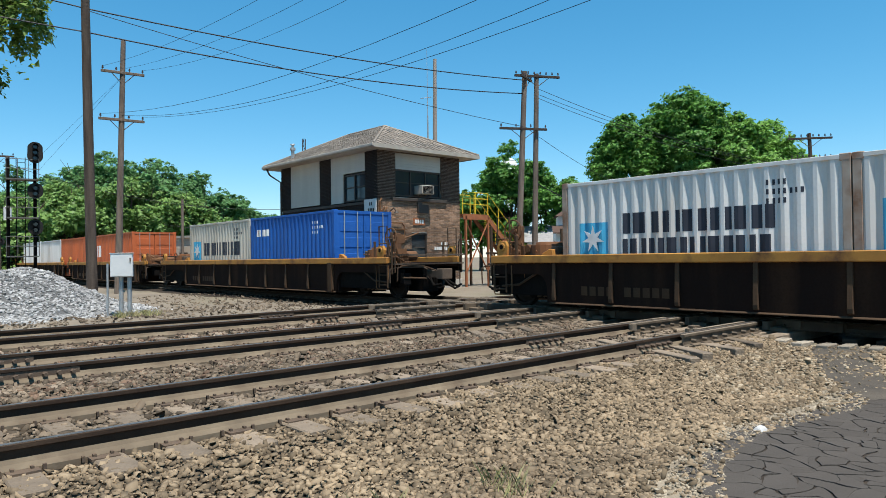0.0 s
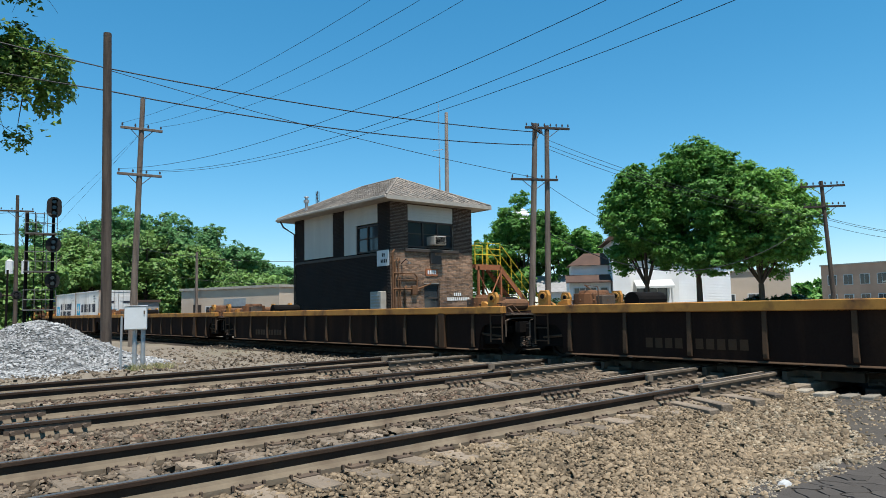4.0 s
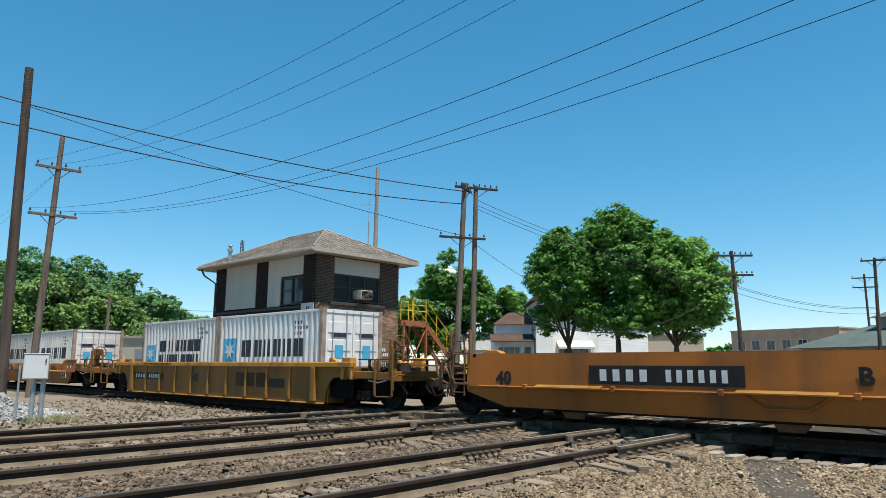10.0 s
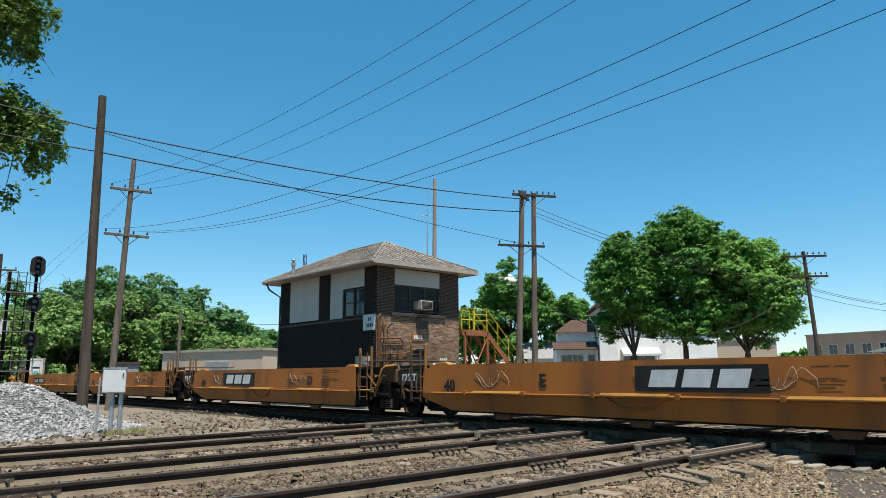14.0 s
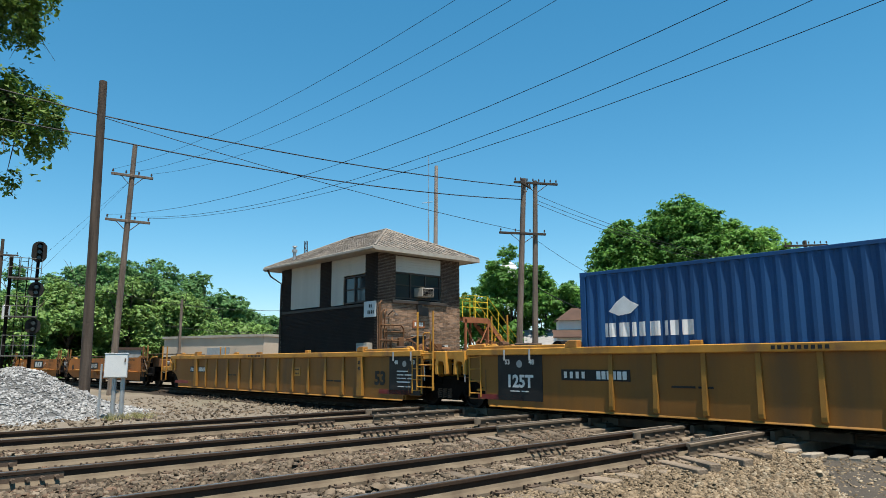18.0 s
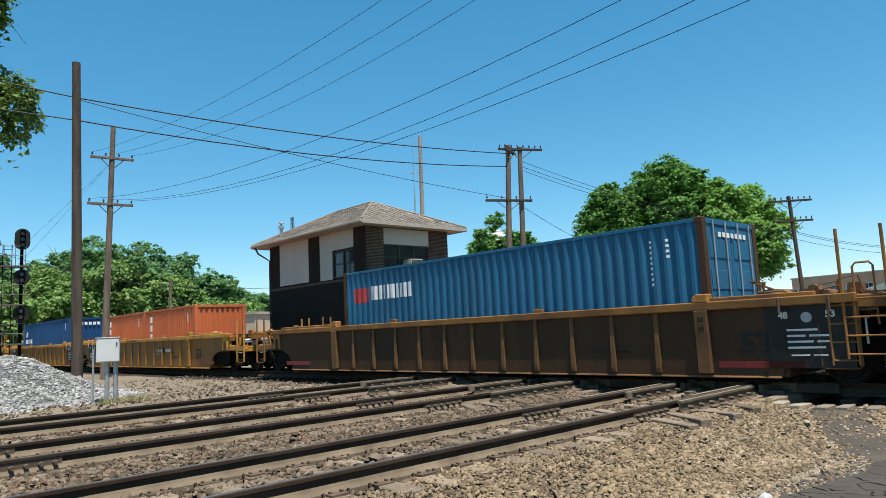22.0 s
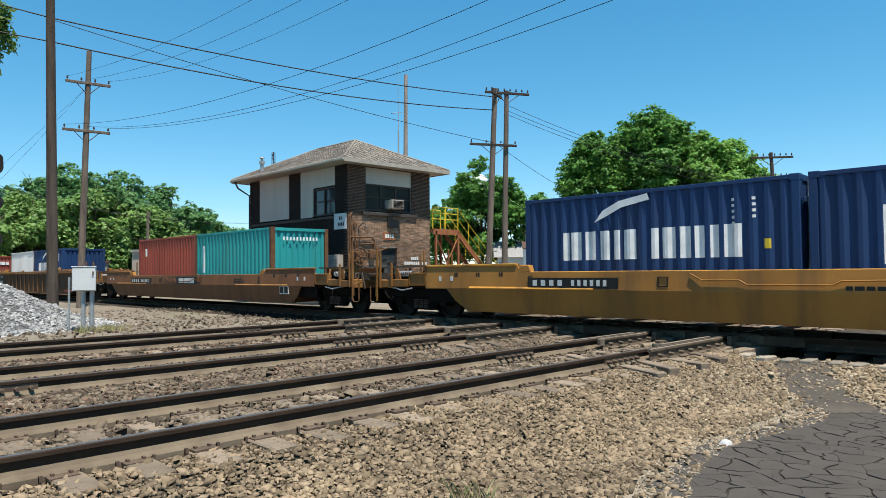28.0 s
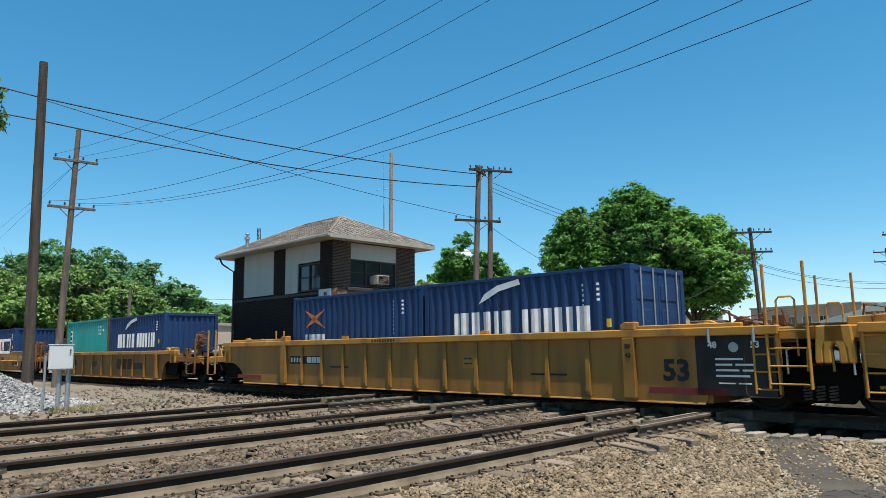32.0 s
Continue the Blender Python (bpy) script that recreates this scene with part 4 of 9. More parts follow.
    for p, q in (((ex0, ey0, ze + 0.14), (rx, ry0, zr)), ((ex1, ey0, ze + 0.14), (rx, ry0, zr)), ((ex0, ey1, ze + 0.14), (rx, ry1, zr)), ((rx, ry0, zr), (rx, ry1, zr))):
        ridge.rod(p, q, 0.06, 0.06, 6)
    part("ridge_cap", ridge, SHINGLE, tw)
    # rainwater pipe, chimney stub, vent, pipes on the brick
    part("downpipe", Geo().tube([(ex0 - 0.03, TY1 + 0.3, ze), (ex0 + 0.1, TY1 + 0.2, ze - 0.35), (TX0 - 0.05, TY1 - 0.05, ze - 0.75), (TX0 - 0.05, TY1 - 0.05, 0.2)], 0.05), TRIMD, tw)
    part("vent_pipe", Geo().rod((18.55, 32.4, 6.6), (18.55, 32.4, 7.22), 0.09).rod((18.55, 32.4, 7.22), (18.55, 32.4, 7.36), 0.15, 0.15).rod((18.55, 32.4, 7.36), (18.55, 32.4, 7.5), 0.07).rod((18.55, 32.4, 7.5), (18.55, 32.4, 7.56), 0.14, 0.12), GALV, tw)
    part("conduit", Geo().tube([(18.8, TY0 - 0.06, 0.3), (18.8, TY0 - 0.06, 3.6), (18.95, TY0 - 0.06, 3.75)], 0.045).tube([(18.7, TY0 - 0.08, 2.35), (20.1, TY0 - 0.08, 2.35), (20.9, TY0 - 0.08, 2.6)], 0.04), RUST, tw)
    part("conduit", Geo().tube([(18.9, TY0 - 0.06, 2.75), (20.2, TY0 - 0.06, 2.75)], 0.03).tube([(19.1, TY0 - 0.06, 0.2), (19.1, TY0 - 0.06, 2.9)], 0.03), RUST, tw)
    for x, z0, z1, rr in ((18.68, 0.3, 4.0, 0.05), (18.98, 1.2, 3.6, 0.028), (19.35, 0.3, 2.35, 0.035)):
        part("conduit", Geo().tube([(x, TY0 - 0.07, z0), (x, TY0 - 0.07, z1), (x + 0.12, TY0 - 0.04, z1 + 0.15)], rr), RUST, tw)
    part("conduit", Geo().tube([(18.7, TY0 - 0.1, 3.05), (19.9, TY0 - 0.1, 3.05), (20.05, TY0 - 0.1, 2.9), (20.05, TY0 - 0.1, 2.5)], 0.035), RUST, tw)
    part("junction_box", Geo().box(19.75, 20.05, TY0 - 0.14, TY0 - 0.01, 2.1, 2.5), RUST, tw, bevel=0.01)
    part("gooseneck_lamp", Geo().tube([(19.2, TY0 - 0.02, 3.5), (19.2, TY0 - 0.4, 3.7), (19.2, TY0 - 0.6, 3.55)], 0.025).rod((19.2, TY0 - 0.6, 3.57), (19.2, TY0 - 0.6, 3.45), 0.04, 0.13, 10), TRIMD, tw)
    part("wall_bracket", Geo().box(20.9, 21.15, TY0 - 0.12, TY0 + 0.02, 3.55, 4.05).box(21.2, 21.6, TY0 - 0.05, TY0 + 0.02, 3.55, 3.95), TRIMD, tw)
    # brick courses on the front face
    cells = []
    z, k = 0.36, 0
    while z < EAVE - 0.07:
        x = TX0 - (0.0 if k % 2 else 0.103)
        while x < TX1 - 0.02:
            for a, b in clipped(max(x, TX0), min(x + 0.196, TX1), z, front_holes):
                cells.append((a, b, z))
            x += 0.206
        z += 0.0675
        k += 1
    r = random.Random(11)
    dark, light = Geo(), Geo()
    one = {m: Geo().box(-0.098, 0.098, -0.045, 0.0, 0, 0.057).mesh("brick", m) for m in (BRICK_U, BRICK_T)}
    singles = 0
    for a, b, z in cells:
        # bricks above the sill line are coloured as shaded by the eave
        m = BRICK_U if z > 4.1 and (a < 19.7 or b > 22.4 or z > 4.2) else BRICK_T
        if b - a > 0.19 and 2.9 < z < 4.1 and singles < 300 and 18.6 < a < 23.7 and r.random() < 0.95:
            part("brick", one[m], m, tw, m=pose((a + b) / 2, TY0 + 0.04 + r.uniform(-0.004, 0.004), z))
            singles += 1
        else:
            (dark if m is BRICK_U else light).box(a, b, TY0 - 0.006 + r.uniform(-0.004, 0.003), TY0 + 0.041, z, z + 0.057)
    part("brickwork", dark, BRICK_U, tw, "brown brickwork beside the upper windows, eave shade in its colour", kind="stuff")
    part("brickwork", light, BRICK_T, tw, "tan brickwork of the lower storey", kind="stuff")
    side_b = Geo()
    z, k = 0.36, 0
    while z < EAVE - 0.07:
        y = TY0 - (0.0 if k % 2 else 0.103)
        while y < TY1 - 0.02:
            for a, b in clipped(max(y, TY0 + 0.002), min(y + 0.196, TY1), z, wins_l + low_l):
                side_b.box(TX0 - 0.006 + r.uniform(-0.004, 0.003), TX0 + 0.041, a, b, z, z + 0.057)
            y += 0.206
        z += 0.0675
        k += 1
    part("brickwork", side_b, BRICK_D, tw, "sooty brickwork of the side wall, with shade in its colour", kind="stuff")
    return tw


build_tower()


def build_stub_mast():
    """A short lattice mast that shows over the far end of the roof."""
    t = thing("lattice_mast", "short dark lattice mast behind the tower roof", "antenna mast", Matrix.Translation(polar(30.7, 44, -0.1)))
    for k in range(3):
        a = k * 2.0944
        part("leg", Geo().rod((0.2 * math.cos(a), 0.2 * math.sin(a), 0), (0.1 * math.cos(a), 0.1 * math.sin(a), 9.1), 0.03, 0.025, 6), ARM, t)
    g = Geo()
    for k in range(26):
        a, f = k * 2.0944, 1 - k / 52
        g.rod((0.2 * f * math.cos(a), 0.2 * f * math.sin(a), k * 0.35), (0.2 * f * math.cos(a + 2.0944), 0.2 * f * math.sin(a + 2.0944), k * 0.35 + 0.35), 0.018, 0.018, 5)
    part("lacing", g, ARM, t)


def build_air_conditioner():
    t = thing("window_air_conditioner", "beige window air conditioner in the upper tower window", "air conditioner", pose(21.22, 24.85, 4.42))
    part("case", Geo().box(-0.36, 0.36, -0.32, 0.3, 0.0, 0.42), FASCIA, t, bevel=0.02)
    part("grille", Geo().box(-0.31, 0.31, -0.335, -0.322, 0.04, 0.38), BLACK, t)
    for k in range(6):
        part("louvre", Geo().box(-0.3, 0.3, -0.345, -0.336, 0.065 + k * 0.054, 0.072 + k * 0.054), FASCIA, t)
    part("bracket", Geo().rod((-0.3, -0.2, 0), (-0.3, 0.2, -0.3), 0.02).rod((0.3, -0.2, 0), (0.3, 0.2, -0.3), 0.02), IRON, t)


build_air_conditioner()


def build_tower_sign():
    t = thing("tower_sign", "white sign board with dark writing at the tower's corner", "sign", pose(18.52, 25.45, 3.77))
    part("board", Geo().box(-0.015, 0.015, -0.46, 0.46, -0.36, 0.36), WHITE, t, bevel=0.004)
    for z, w in ((0.14, 0.3), (-0.14, 0.62)):
        for k in range(int(w / 0.13)):
            y = -w / 2 + 0.13 * k
            part("letter_bar", Geo().box(-0.02, -0.0155, y, y + 0.085, z - 0.08, z + 0.08), SOOT, t)
    n = thing("notice_board", "orange-brown notice board with pale bars on the brick wall", "sign", pose(21.0, 24.98, 3.14))
    part("board", Geo().box(-0.37, 0.37, -0.03, -0.004, -0.17, 0.17), STAIR, n, bevel=0.004)
    for k in range(4):
        part("letter_bar", Geo().box(-0.26 + 0.14 * k, -0.16 + 0.14 * k, -0.035, -0.031, -0.09, 0.09), CHALK, n)
    w = thing("wall_lettering", "two rows of white bars lettered on the brick wall", "sign", pose(22.7, 24.985, 1.97))
    for z, x0, n_bars in ((0.13, -0.3, 4), (-0.1, -0.74, 12)):
        for k in range(n_bars):
            part("letter_bar", Geo().box(x0 + 0.125 * k, x0 + 0.125 * k + 0.085, -0.016, -0.004, z - 0.075, z + 0.075), CHALK, w)
    u = thing("wall_cabinet", "grey louvred cabinet on the tower's dark side wall", "cabinet", pose(18.5, 25.75, 1.1))
    part("body", Geo().box(-0.22, 0.1, -0.42, 0.42, 0.0, 1.15), FASCIA, u, bevel=0.015)
    for k in range(7):
        part("louvre", Geo().box(-0.245, -0.222, -0.36, 0.36, 0.1 + 0.14 * k, 0.17 + 0.14 * k), GALV, u)


build_tower_sign()


def build_stair():
    t = thing("outside_stair", "steel stair with yellow handrails and a rust-red landing", "stair")
    x0, x1, y0, y1, z = 23.8, 25.6, 24.9, 26.2, 3.6
    part("landing", Geo().box(x0, x1, y0, y1, z - 0.09, z), STAIR, t)
    part("beam", Geo().box(x0, x1, y0 - 0.05, y0, z - 0.28, z), STAIR, t)
    for px, py in ((x0 + 0.2, y0), (x1, y0), (x1, y1), (x0 + 0.2, y1)):
        part("leg", Geo().box(px - 0.05, px + 0.05, py - 0.05, py + 0.05, -0.1, z - 0.09), STAIR, t)
    part("brace", Geo().rod((x0 + 0.2, y0, 0.6), (x1, y0, 3.2), 0.035).rod((x1, y0, 0.6), (x0 + 0.2, y0, 3.2), 0.035), STAIR, t)
    for zz in (0.5, 0.8, 1.1):
        part("rail", Geo().tube([(x0, y0, z + zz), (x1, y0, z + zz)], 0.022), SAFE, t, "yellow handrail")
    for px in (x0, (x0 + x1) / 2, x1):
        part("post", Geo().rod((px, y0, z), (px, y0, z + 1.1), 0.025), SAFE, t, "yellow rail post")
        part("post", Geo().rod((px, y1, z), (px, y1, z + 1.1), 0.025), SAFE, t, "yellow rail post")
    part("rail", Geo().tube([(x0, y1, z + 1.1), (x1, y1, z + 1.1)], 0.022), SAFE, t)
    run, steps = 4.0, 18
    for s in (y0, y1 - 0.3):
        part("stringer", Geo().prism([(x1, z), (x1 + run, -0.1), (x1 + run, -0.38), (x1 - 0.02, z - 0.3)], "y", s, s + 0.05), STAIR, t)
        part("rail", Geo().tube([(x1, s, z + 1.1), (x1 + run, s, 0.95)], 0.022).tube([(x1, s, z + 0.55), (x1 + run, s, 0.4)], 0.018), SAFE, t, "yellow handrail")
        for k in range(6):
            px = x1 + run * k / 5.0
            zz = z - (z + 0.1) * k / 5.0
            part("post", Geo().rod((px, s, zz), (px, s, zz + 1.1), 0.02), SAFE, t)
    for k in range(steps):
        f = (k + 0.5) / steps
        part("tread", Geo().box(x1 + run * f - 0.13, x1 + run * f + 0.13, y0 + 0.05, y1 - 0.3, z - (z + 0.1) * f - 0.03, z - (z + 0.1) * f), IRON, t)


build_stair()

# ---- poles and wires ----


def polar(az, d, z=0.0):
    return Vector((d * math.sin(radians(az)), d * math.cos(radians(az)), z))


def build_pole(name, label, base, top, r0, r1, material, arms=(), group="line poles"):
    """A wooden pole, leaning from base to top, with crossarms (z, half length, turn, pins)."""
    base, top = Vector(base), Vector(top)
    t = thing(name, label, "utility pole", Matrix.Translation(base), group=group)
    part("pole", Geo().rod((0, 0, -0.5), top - base, r0, r1, 12), material, t, smooth=False)
    for z, half, turn, pins in arms:
        c = (top - base) * (z - base.z) / (top.z - base.z)
        m = Matrix.Translation(c) @ pose(0, 0, 0, 0, 0, turn)
        arm = part("crossarm", Geo().box(-half, half, -0.15, -0.04, -0.06, 0.06), ARM if pins >= 6 or half > 1.15 else material, t, m=m, bevel=0.01)
        for k in range(pins):
            x = -half + 0.08 + (2 * half - 0.16) * k / max(pins - 1, 1)
            part("insulator", Geo().rod((x, -0.1, 0.06), (x, -0.1, 0.13), 0.012, 0.012, 6).rod((x, -0.1, 0.12), (x, -0.1, 0.24), 0.05, 0.03, 8), INSUL, arm)
        part("brace", Geo().rod((-half * 0.55, -0.12, -0.03), (0, -0.06, -0.55), 0.018).rod((half * 0.55, -0.12, -0.03), (0, -0.06, -0.55), 0.018), IRON, t, m=m)
    return t


def wire(name, p, q, sag, r=0.012, label="thin black overhead wire strung between poles", group="overhead wires"):
    p, q = Vector(p), Vector(q)
    pts = [p.lerp(q, k / 24) - Vector((0, 0, sag * 4 * (k / 24) * (1 - k / 24))) for k in range(25)]
    return solid(name, Geo().tube([a - p for a in pts], r, 5), WIRE, label, "wire", Matrix.Translation(p), group=group)


A_BASE, A_TOP = Vector((6.75, 25.16, -0.1)), Vector((6.58, 25.2, 11.25))
build_pole("utility_pole", "tall brown wooden pole rising beside the gravel heap", A_BASE, A_TOP, 0.18, 0.13, POLE)
B_BASE, B_TOP = polar(16.7, 36, -0.1), polar(17.21, 36, 11.95)
build_pole("utility_pole", "leaning grey wooden pole with two crossarms", B_BASE, B_TOP, 0.17, 0.11, POLE_G, [(10.4, 0.95, -8, 4), (8.15, 1.0, -8, 4)])
D1B, D1T = polar(48.15, 36, -0.1), polar(49.03, 36, 11.05)
D2B, D2T = polar(49.55, 36.4, -0.1), polar(49.99, 36.4, 11.0)
build_pole("utility_pole", "weathered pole of a pair with dense insulator pins", D1B, D1T, 0.18, 0.13, POLE_G, [(10.7, 0.75, 20, 6), (8.05, 1.3, -28, 4)])
build_pole("utility_pole", "weathered pole of a pair with a long pinned crossarm", D2B, D2T, 0.17, 0.12, POLE_G, [(10.85, 1.25, -28, 8)])
build_pole("utility_pole", "dark pole with two crossarms far behind the signal", polar(9.2, 60, 0), polar(9.1, 60, 10.5), 0.16, 0.11, POLE, [(9.3, 1.1, -20, 4)])
build_pole("utility_pole", "distant wooden pole with one crossarm", polar(6.4, 95, 0), polar(6.37, 95, 10.2), 0.16, 0.11, POLE, [(9.2, 1.2, -20, 4)])
build_pole("utility_pole", "dark pole with two pinned crossarms beside the maples", polar(70.6, 46, 0), polar(70.2, 46, 8.46), 0.14, 0.1, POLE, [(8.15, 1.23, -50, 8), (6.93, 1.15, -50, 8)])
build_pole("utility_pole", "slim dark pole with a short arm by the road", polar(79.3, 58, 0), polar(79.59, 58, 9.1), 0.14, 0.1, POLE, [(8.9, 0.9, -70, 2)])
build_pole("utility_pole", "distant pole with double arms by the road", polar(78.9, 85, 0), polar(78.86, 85, 11.0), 0.14, 0.1, POLE, [(10.6, 1.2, -70, 3), (9.6, 1.2, -70, 3)])
build_pole("utility_pole", "tan wooden street pole with a short top arm", polar(90.48, 38, 0), polar(91.27, 38, 10.05), 0.15, 0.11, POLE_P, [(9.85, 0.7, -90, 3)])
build_pole("utility_pole", "bare grey pole behind the tower roof", polar(41.35, 40, 0), polar(41.56, 40, 13.0), 0.17, 0.1, POLE_P)
build_pole("utility_pole", "pale pole with a transformer among the trees", polar(21.3, 58, 0), polar(21.3, 58, 6.3), 0.12, 0.1, POLE_G)
build_stub_mast()
ant = thing("whip_antenna", "thin whip antenna with a short crossbar above the tower", "antenna", Matrix.Translation(polar(40.9, 39, 0)))
part("mast", Geo().rod((0, 0, 0), (0, 0, 9.5), 0.05, 0.04).rod((0, 0, 9.5), (0, 0, 13.3), 0.02, 0.012), GALV, ant)
part("crossbar", Geo().rod((-0.5, 0, 10.4), (0.3, 0, 10.6), 0.02), GALV, ant)


def build_street_lamp():
    t = thing("street_lamp", "grey street lamp on a long curved arm from a wooden pole", "street lamp", Matrix.Translation(polar(91.2, 38, 0)))
    pts = [Vector((0, 0, 7.6))]
    for k in range(1, 9):
        f = k / 8
        pts.append(Vector((0.3 * f, 3.1 * f, 7.6 + 2.0 * math.sin(f * 1.45))))
    part("arm", Geo().tube(pts, 0.035), GALV, t)
    part("brace", Geo().tube([(0, 0, 6.9), pts[5]], 0.02), GALV, t)
    part("lamp_head", Geo().prism([(0, 0), (0.75, 0.02), (0.78, 0.1), (0.5, 0.2), (0.1, 0.16)], "x", -0.13, 0.13), GALV, t, m=Matrix.Translation(pts[-1]) @ pose(0, 0, -0.1), bevel=0.03)


build_street_lamp()

# line along the crossing track: three wires from each arm of the leaning pole, passing over to the right of the camera
ex, ez = Vector((math.cos(radians(-8)), math.sin(radians(-8)), 0)), Vector((0, 0, 0.24))
for off, far, sag in ((-0.85, (12.38, -14.0, 15.95), 2.78), (0.1, (12.28, -14.0, 14.87), 2.79), (0.87, (13.0, -14.0, 15.62), 3.28)):
    c = B_BASE.lerp(B_TOP, 10.5 / 12.05)
    wire("overhead_wire", c + ex * off + ez, far, sag, 0.0065)
for off, far, sag in ((-0.9, (11.81, -14.0, 10.85), 2.51), (0.0, (12.13, -14.0, 10.56), 2.71), (0.92, (12.19, -14.0, 9.28), 2.15)):
    c = B_BASE.lerp(B_TOP, 8.25 / 12.05)
    wire("overhead_wire", c + ex * off + ez, far, sag, 0.0075)
# cables from the left over the tall pole to the pair of poles
wire("overhead_cable", polar(-25, 30, 12.6), A_TOP - Vector((0, 0, 1.25)), 0.3, 0.022, "thick black overhead cable sagging between poles")
wire("overhead_cable", polar(-25, 30, 10.6), A_TOP - Vector((0, 0, 2.05)), 0.3, 0.022, "thick black overhead cable sagging between poles")
wire("overhead_cable", A_TOP - Vector((0, 0, 1.25)), D1T - Vector((0, 0, 0.45)), 0.3, 0.024, "thick black overhead cable sagging between poles")
wire("overhead_cable", A_TOP - Vector((0, 0, 1.3)), D1T - Vector((0, 0, 2.9)), 0.25, 0.013, "thin black overhead cable sagging between poles")
wire("overhead_cable", A_TOP - Vector((0, 0, 2.05)), D1T - Vector((0, 0, 1.15)), 0.4, 0.024, "thick black overhead cable sagging between poles")
rt = polar(70.3, 46, 0)
for dz0, z1, s in ((0.75, 6.3, 0.55), (1.05, 6.2, 0.5), (1.25, 5.85, 0.5)):
    wire("overhead_wire", D2T - Vector((0, 0, dz0)), rt + Vector((0, 0, z1)), s, 0.013)
    wire("overhead_wire", rt + Vector((0, 0, z1)), polar(79.5, 58, z1 - 0.75), 0.45, 0.012)
wire("overhead_wire", D1T - Vector((0, 0, 2.9)), polar(60, 47.5, 4.9), 0.5, 0.012)
wire("service_drop", D2T - Vector((0, 0, 5.8)), polar(68.3, 46.5, 5.5), 2.1, 0.024, "drooping black service cable before the maples")
for k in range(3):
    wire("overhead_wire", polar(91.27, 38, 9.95) + Vector((0, 0.3 * (k - 1), 0.1)), polar(79.5, 58, 8.9) + Vector((0, 0.4 * (k - 1), 0)), 0.7, 0.012)
    wire("overhead_wire", polar(91.27, 38, 9.95) + Vector((0, 0.3 * (k - 1), 0.1)), Vector((52, -25 - 2 * k, 14)), 0.7, 0.012)
for k, z in enumerate((9.2, 7.6)):
    wire("overhead_wire", polar(9.1, 60, z), polar(-12, 70, z + 1.5), 0.9, 0.02)
wire("overhead_wire", polar(9.1, 60, 9.0), polar(31, 52, 5.2), 1.2, 0.016)
wire("overhead_wire", polar(20, 60, 4.4), polar(34, 60, 4.4), 0.6, 0.014)
for k, (dx, dz) in enumerate(((-1.6, -2.6), (-2.6, -4.6))):
    wire("guy_wire", B_BASE.lerp(B_TOP, 0.86), B_BASE + Vector((-3.4 - k, 10, 4.0)), 0.1, 0.005, "thin guy wire of a leaning pole")

# ---- equipment cabinet and gravel heap ----
cab = thing("equipment_cabinet", "white steel equipment cabinet on two pale posts", "cabinet", pose(6.11, 19.99, ground_z(np.float64(6.11), np.float64(19.99)).item(), 0, 0, -20))
part("body", Geo().box(-0.285, 0.285, -0.16, 0.16, 1.08, 1.72), WHITE, cab, bevel=0.012)
part("door", Geo().box(-0.27, 0.27, -0.178, -0.162, 1.1, 1.7), WHITE, cab, bevel=0.006)
part("latch", Geo().box(0.2, 0.235, -0.2, -0.178, 1.5, 1.6), IRON, cab)
part("roof", Geo().box(-0.3, 0.3, -0.19, 0.18, 1.72, 1.74), WHITE, cab, bevel=0.004)
for x in (-0.02, 0.19):
    part("post", Geo().rod((x, 0, -0.2), (x, 0, 1.08), 0.06, 0.06, 12), GALV, cab, "pale steel post")
part("conduit", Geo().rod((-0.36, 0.05, -0.2), (-0.36, 0.05, 1.45), 0.028, 0.028, 8), GALV, cab)
part("sign_plate", Geo().box(-0.40, -0.36, 0.02, 0.08, 0.2, 0.5), GALV, cab)


def build_heap():
    h = thing("gravel_heap", "heap of pale grey crushed limestone beside the track", "gravel heap", pose(3.2, 24.0, -0.1))
    X, Y = np.meshgrid(np.arange(-9, 6.01, 0.2), np.arange(-5.5, 7.01, 0.2))

    def hz(x, y):
        a = 1.42 * np.exp(-((x - 1.25) / 1.95) ** 2 - ((y - 0.2) / 2.6) ** 2)
        b = 1.0 * np.exp(-((x + 2.2) / 2.9) ** 2 - ((y + 0.4) / 2.6) ** 2)
        c = 0.13 * np.exp(-((x - 3.4) / 1.5) ** 2 - ((y - 0.2) / 2.4) ** 2)
        bump = 0.05 * np.sin(x * 3.1 + 1) * np.sin(y * 2.7) + 0.03 * np.sin(x * 6.3 + y * 5.1)
        return np.maximum(a, b) + c * 0.8 + bump * np.minimum(1, (a + b + c) * 2) - 0.08
    w = X.shape[1]
    v = np.stack([X, Y, hz(X, Y)], -1).reshape(-1, 3)
    i, j = np.meshgrid(np.arange(w - 1), np.arange(X.shape[0] - 1))
    a = (j * w + i).ravel()
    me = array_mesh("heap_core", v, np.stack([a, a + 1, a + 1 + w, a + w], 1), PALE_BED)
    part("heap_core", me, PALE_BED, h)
    n = 36000
    x, y = rng.uniform(-8, 5.2, n), rng.uniform(-5.4, 3.5, n)
    z = hz(x, y)
    ok = z > -0.03 + rng.uniform(-0.08, 0.1, n)
    ok &= ~((np.abs(y + 24 - 14.84) < 0.3))
    stones("stone_cover", np.stack([x, y, z], 1)[ok] + np.array([0, 0, 0.015]), 0.027, PALE, "pale broken limestone", "", parent=h)
    return h


build_heap()

# ---- signals and crossing lights ----


